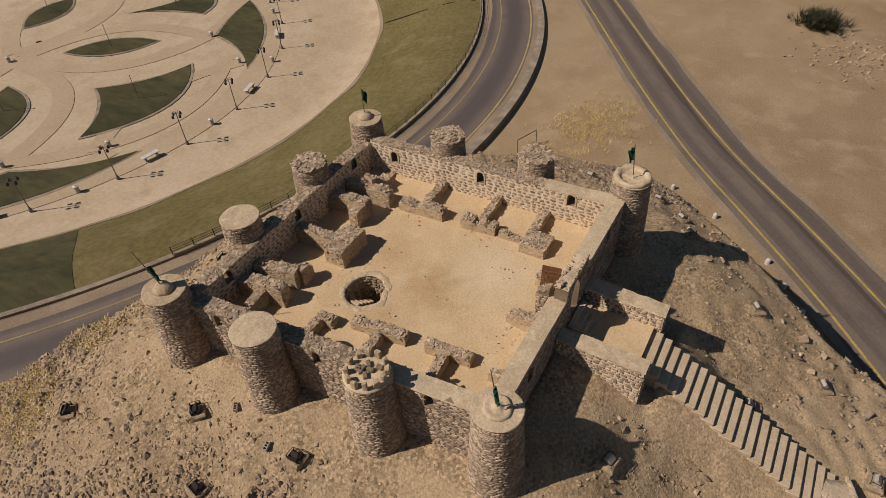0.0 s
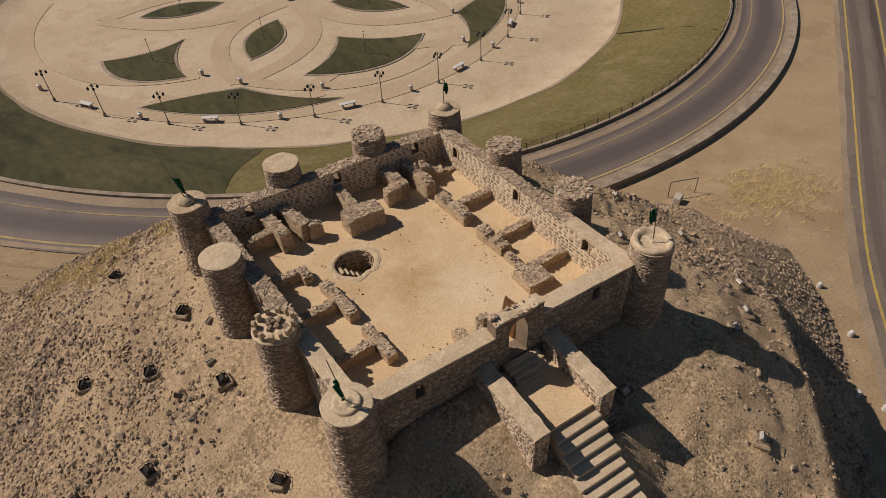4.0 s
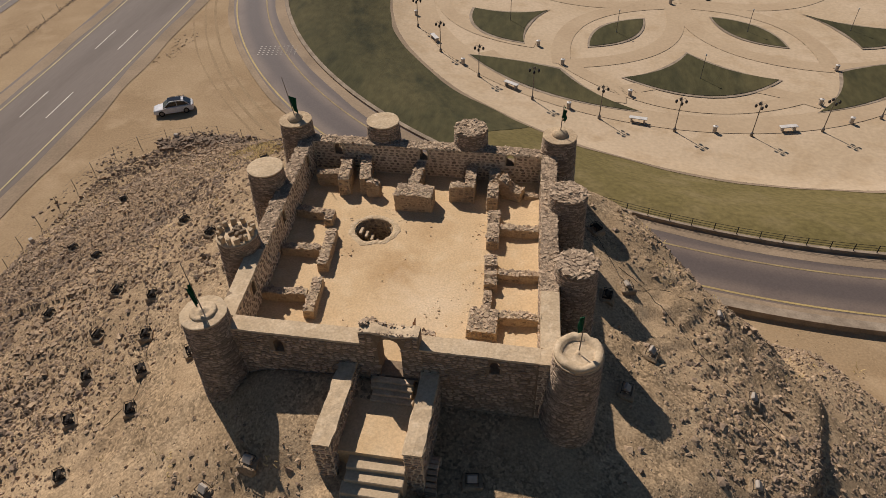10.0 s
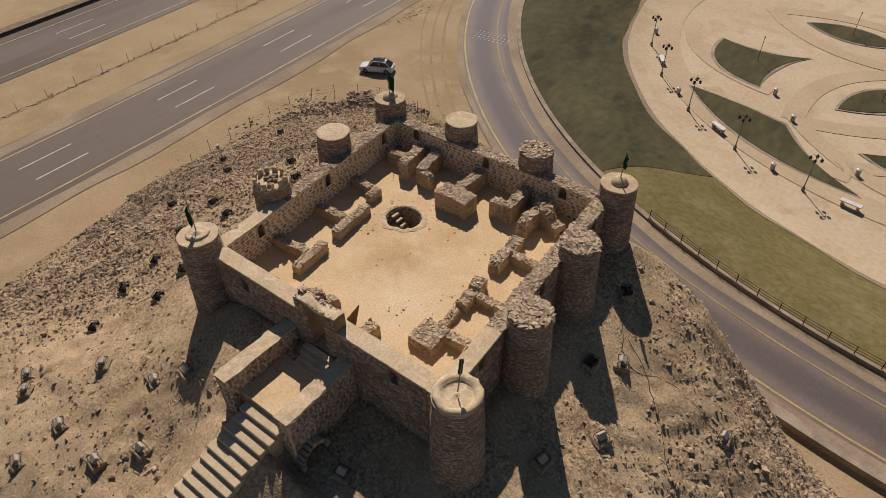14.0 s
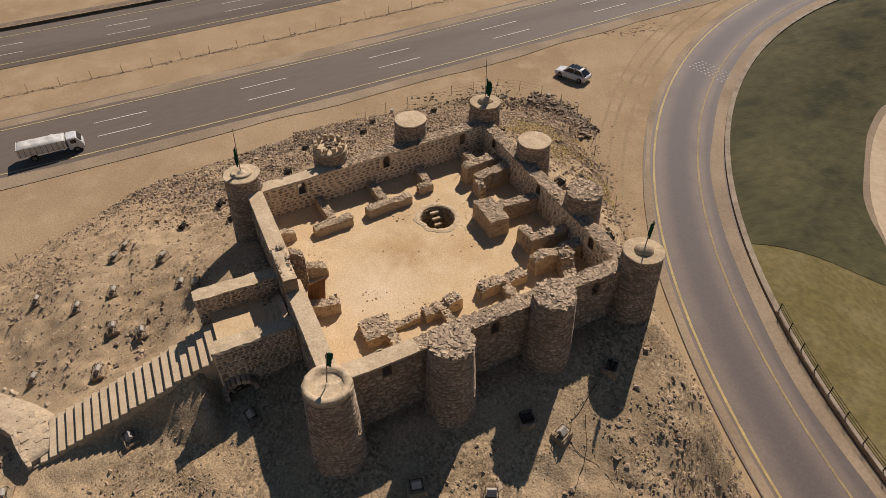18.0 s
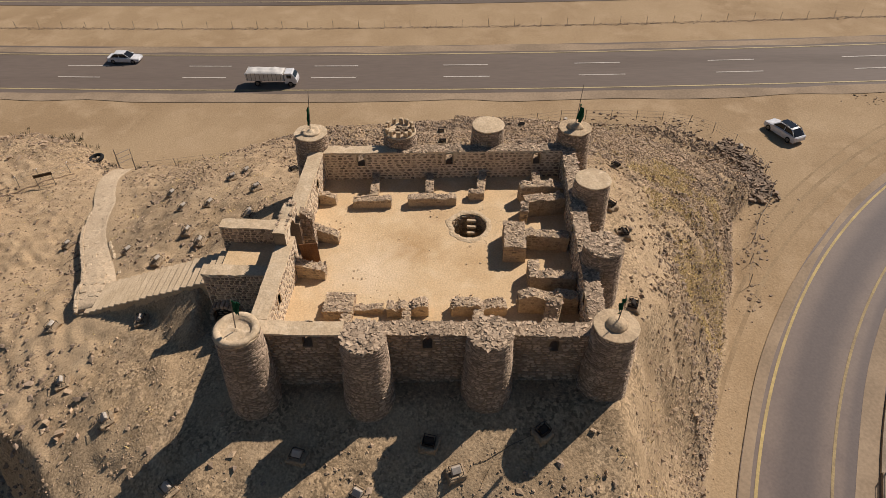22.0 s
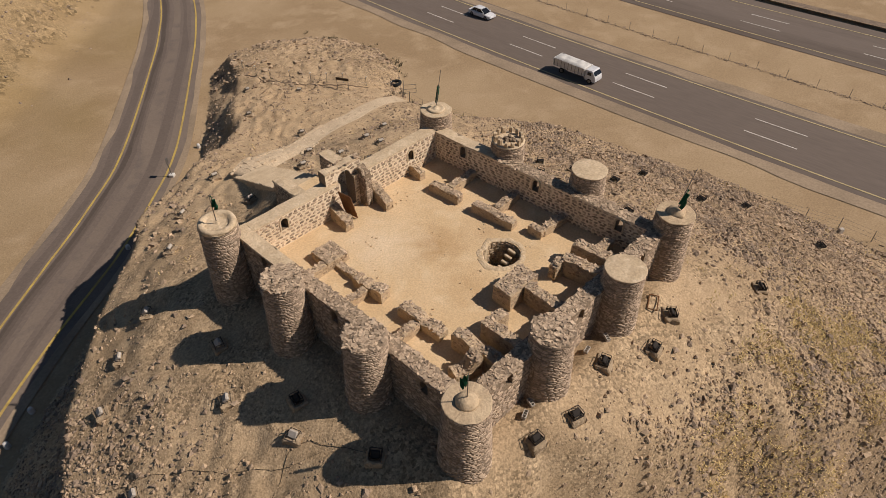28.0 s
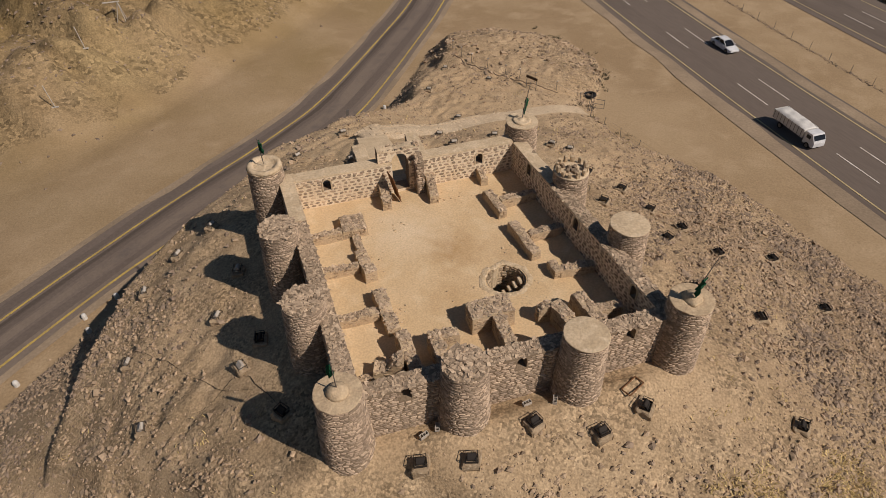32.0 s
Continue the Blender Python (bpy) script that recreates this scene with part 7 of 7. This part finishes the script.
# ---- cables, wicket gate and masts ----
def cable(line, r, label, name="cable", mat=M_METAL):
    """A line lying loosely on the ground."""
    pts = smooth_line(line, 0.5)
    bm = bmesh.new()
    prev = None
    for x, y in pts:
        x, y = x + rng.normal(0, 0.04), y + rng.normal(0, 0.04)
        ring_ = [bm.verts.new((x + r * c, y + r * s * 0.4, at(x, y) + 0.03 + r * s)) for c, s in ((1, 0), (0, 1), (-1, 0), (0, -1))]
        if prev:
            for k in range(4):
                bm.faces.new((prev[k], prev[(k + 1) % 4], ring_[(k + 1) % 4], ring_[k]))
        prev = ring_
    return tagged(part(name, bm, mat), label, name)


cable([(-17.6, -53.9), (-18.5, -49.5), (-21.5, -45.0), (-24.3, -42.0), (-27.1, -40.4)], 0.09, "dark pipe lying across the spur of the hill", "pipe", M_DARKROCK)
spur_fence = empty("spur_fence", Matrix())
tagged(spur_fence, "wire strung on thin posts with pale round caps beside the pipe", "fence")
tops = []
for x, y in smooth_line([(-17.9, -54.6), (-19.0, -50.0), (-22.0, -45.5), (-24.8, -42.5), (-29.6, -38.9)], 2.9):
    tops.append(Vector((x, y, at(x, y))))
    bm = bmesh.new()
    rod(bm, tops[-1] - Vector((0, 0, 0.3)), tops[-1] + Vector((rng.normal(0, 0.06), rng.normal(0, 0.06), 1.3)), 0.03, n=6)
    post = part("post", bm, M_POST, spur_fence)
    bm = bmesh.new()
    lathe(bm, [(0.02, -0.02), (0.13, -0.02), (0.13, 0.02), (0.02, 0.03)], 10, Matrix.Translation(tops[-1] + Vector((0, 0, 1.32))) @ Matrix.Rotation(0.9, 4, "X"))
    part("cap", bm, M_WHITEBOX, post, "pale round cap")
for a, b in zip(tops, tops[1:]):
    for h in (0.5, 1.0):
        bm = bmesh.new()
        rod(bm, a + Vector((0, 0, h)), b + Vector((0, 0, h - 0.03)), 0.008, n=4)
        part("wire", bm, M_POST, spur_fence)
cable([(23.5, -7.0), (20.9, -5.6), (17.5, -2.9), (13.7, 1.7), (11.8, 3.0)], 0.018, "thin cable trailing down the bank between floodlights")
cable([(18.2, 1.9), (14.5, 2.6), (12.4, 1.6), (10.4, 5.0)], 0.015, "dark cable between floodlights")
cable([(-15.0, -10.9), (-13.6, -8.4), (-14.4, -5.8), (-16.0, -2.2)], 0.015, "dark cable between floodlights")
wicket = empty("wicket_gate", pose(-29.4, -35.8, at(-29.4, -35.8), 0, 0, 62))
tagged(wicket, "open wire wicket gate with two thin posts", "gate")
for x in (-1.5, 1.5):
    bm = bmesh.new()
    rod(bm, (x, 0, -0.2), (x + 0.05, 0, 2.0), 0.05, n=6)
    part("post", bm, M_POST, wicket)
for a, b in (((-1.45, 0.1, 0.15), (-1.2, 1.6, 0.15)), ((-1.2, 1.6, 0.15), (-1.2, 1.6, 1.3)), ((-1.45, 0.1, 1.3), (-1.2, 1.6, 1.3)), ((-1.45, 0.1, 0.7), (-1.2, 1.6, 0.7))):
    bm = bmesh.new()
    rod(bm, a, b, 0.03, n=5)
    part("bar", bm, M_POST, wicket)
for x, y, tilt in ((24.6, -71.6, 0), (28.7, -63.2, 1), (32.4, -54.6, 1)):
    z = at(x, y)
    t = empty("survey_mast", Matrix.Translation((x, y, z)))
    tagged(t, "thin pale three-legged mast standing on the clay slope" if not tilt else "thin pale post with a flat base on the clay slope", "mast", "masts on the clay slope")
    for k in range(1 if tilt else 3):
        bm = bmesh.new()
        a = 2.1 * k
        rod(bm, (0.9 * math.cos(a) * (not tilt), 0.9 * math.sin(a) * (not tilt), -0.1), (0.3 * tilt, 0, 3.0), 0.06, n=5)
        part("leg", bm, M_PLASTIC, t)
    bm = bmesh.new()
    box(bm, 2.2 if not tilt else 0.8, 0.25, 0.12, Matrix.Translation((0.8 if not tilt else 0, 0, 3.0 if not tilt else 0.1)), 0.02)
    part("crossbar" if not tilt else "base", bm, M_PLASTIC, t)
sp = []
for _ in range(42000):
    x, y = rng.uniform(-25, 75), rng.uniform(-120, -30)
    off, along = 0.73 * (x - 20.3) - 0.68 * (y + 34.3), 0.68 * (x - 20.3) + 0.73 * (y + 34.3)
    if 12 < off < 80 and rng.random() < float(mound(off, along)) * float(step(0.35, 0.6, vnoise(x, y, 6))) + 0.03:
        sp.append((x, y, float(plain_z(x, y)), 0.05 + 0.3 * rng.random() ** 5))
tagged(rubble("slope_stones", sp, M_DARKROCK, low=True), "loose dark stones on the clay slope", "stones", kind="stuff")
sp = []
for _ in range(2600):
    x, y = rng.uniform(-38, -16), rng.uniform(-65, -46)
    if float(inside(x, y)) > 0.3 and rng.random() < 0.1 + float(step(0.5, 0.7, vnoise(x, y, 2.6))) * float(step(9, 1, inside(x, y))):
        sp.append((x, y, at(x, y), 0.05 + 0.4 * rng.random() ** 4))
tagged(rubble("spur_rocks", sp, M_ROCK), "loose rocks strewn over the end of the spur", "rocks", kind="stuff")
sp = []
for _ in range(1100):      # ridge of tipped rubble at the north-west foot
    u = rng.random()
    x, y = -36 + 10 * u + rng.normal(0, 0.7), 29.6 + 2.6 * math.sin(2.2 * u + 0.3) + rng.normal(0, 0.7)
    sp.append((x, y, at(x, y) + 0.25 * rng.random(), 0.06 + 0.3 * rng.random() ** 2.5))
tagged(rubble("tipped_rubble", sp, M_DARKROCK), "ridge of tipped dark rubble at the hill's foot", "rubble", kind="stuff")
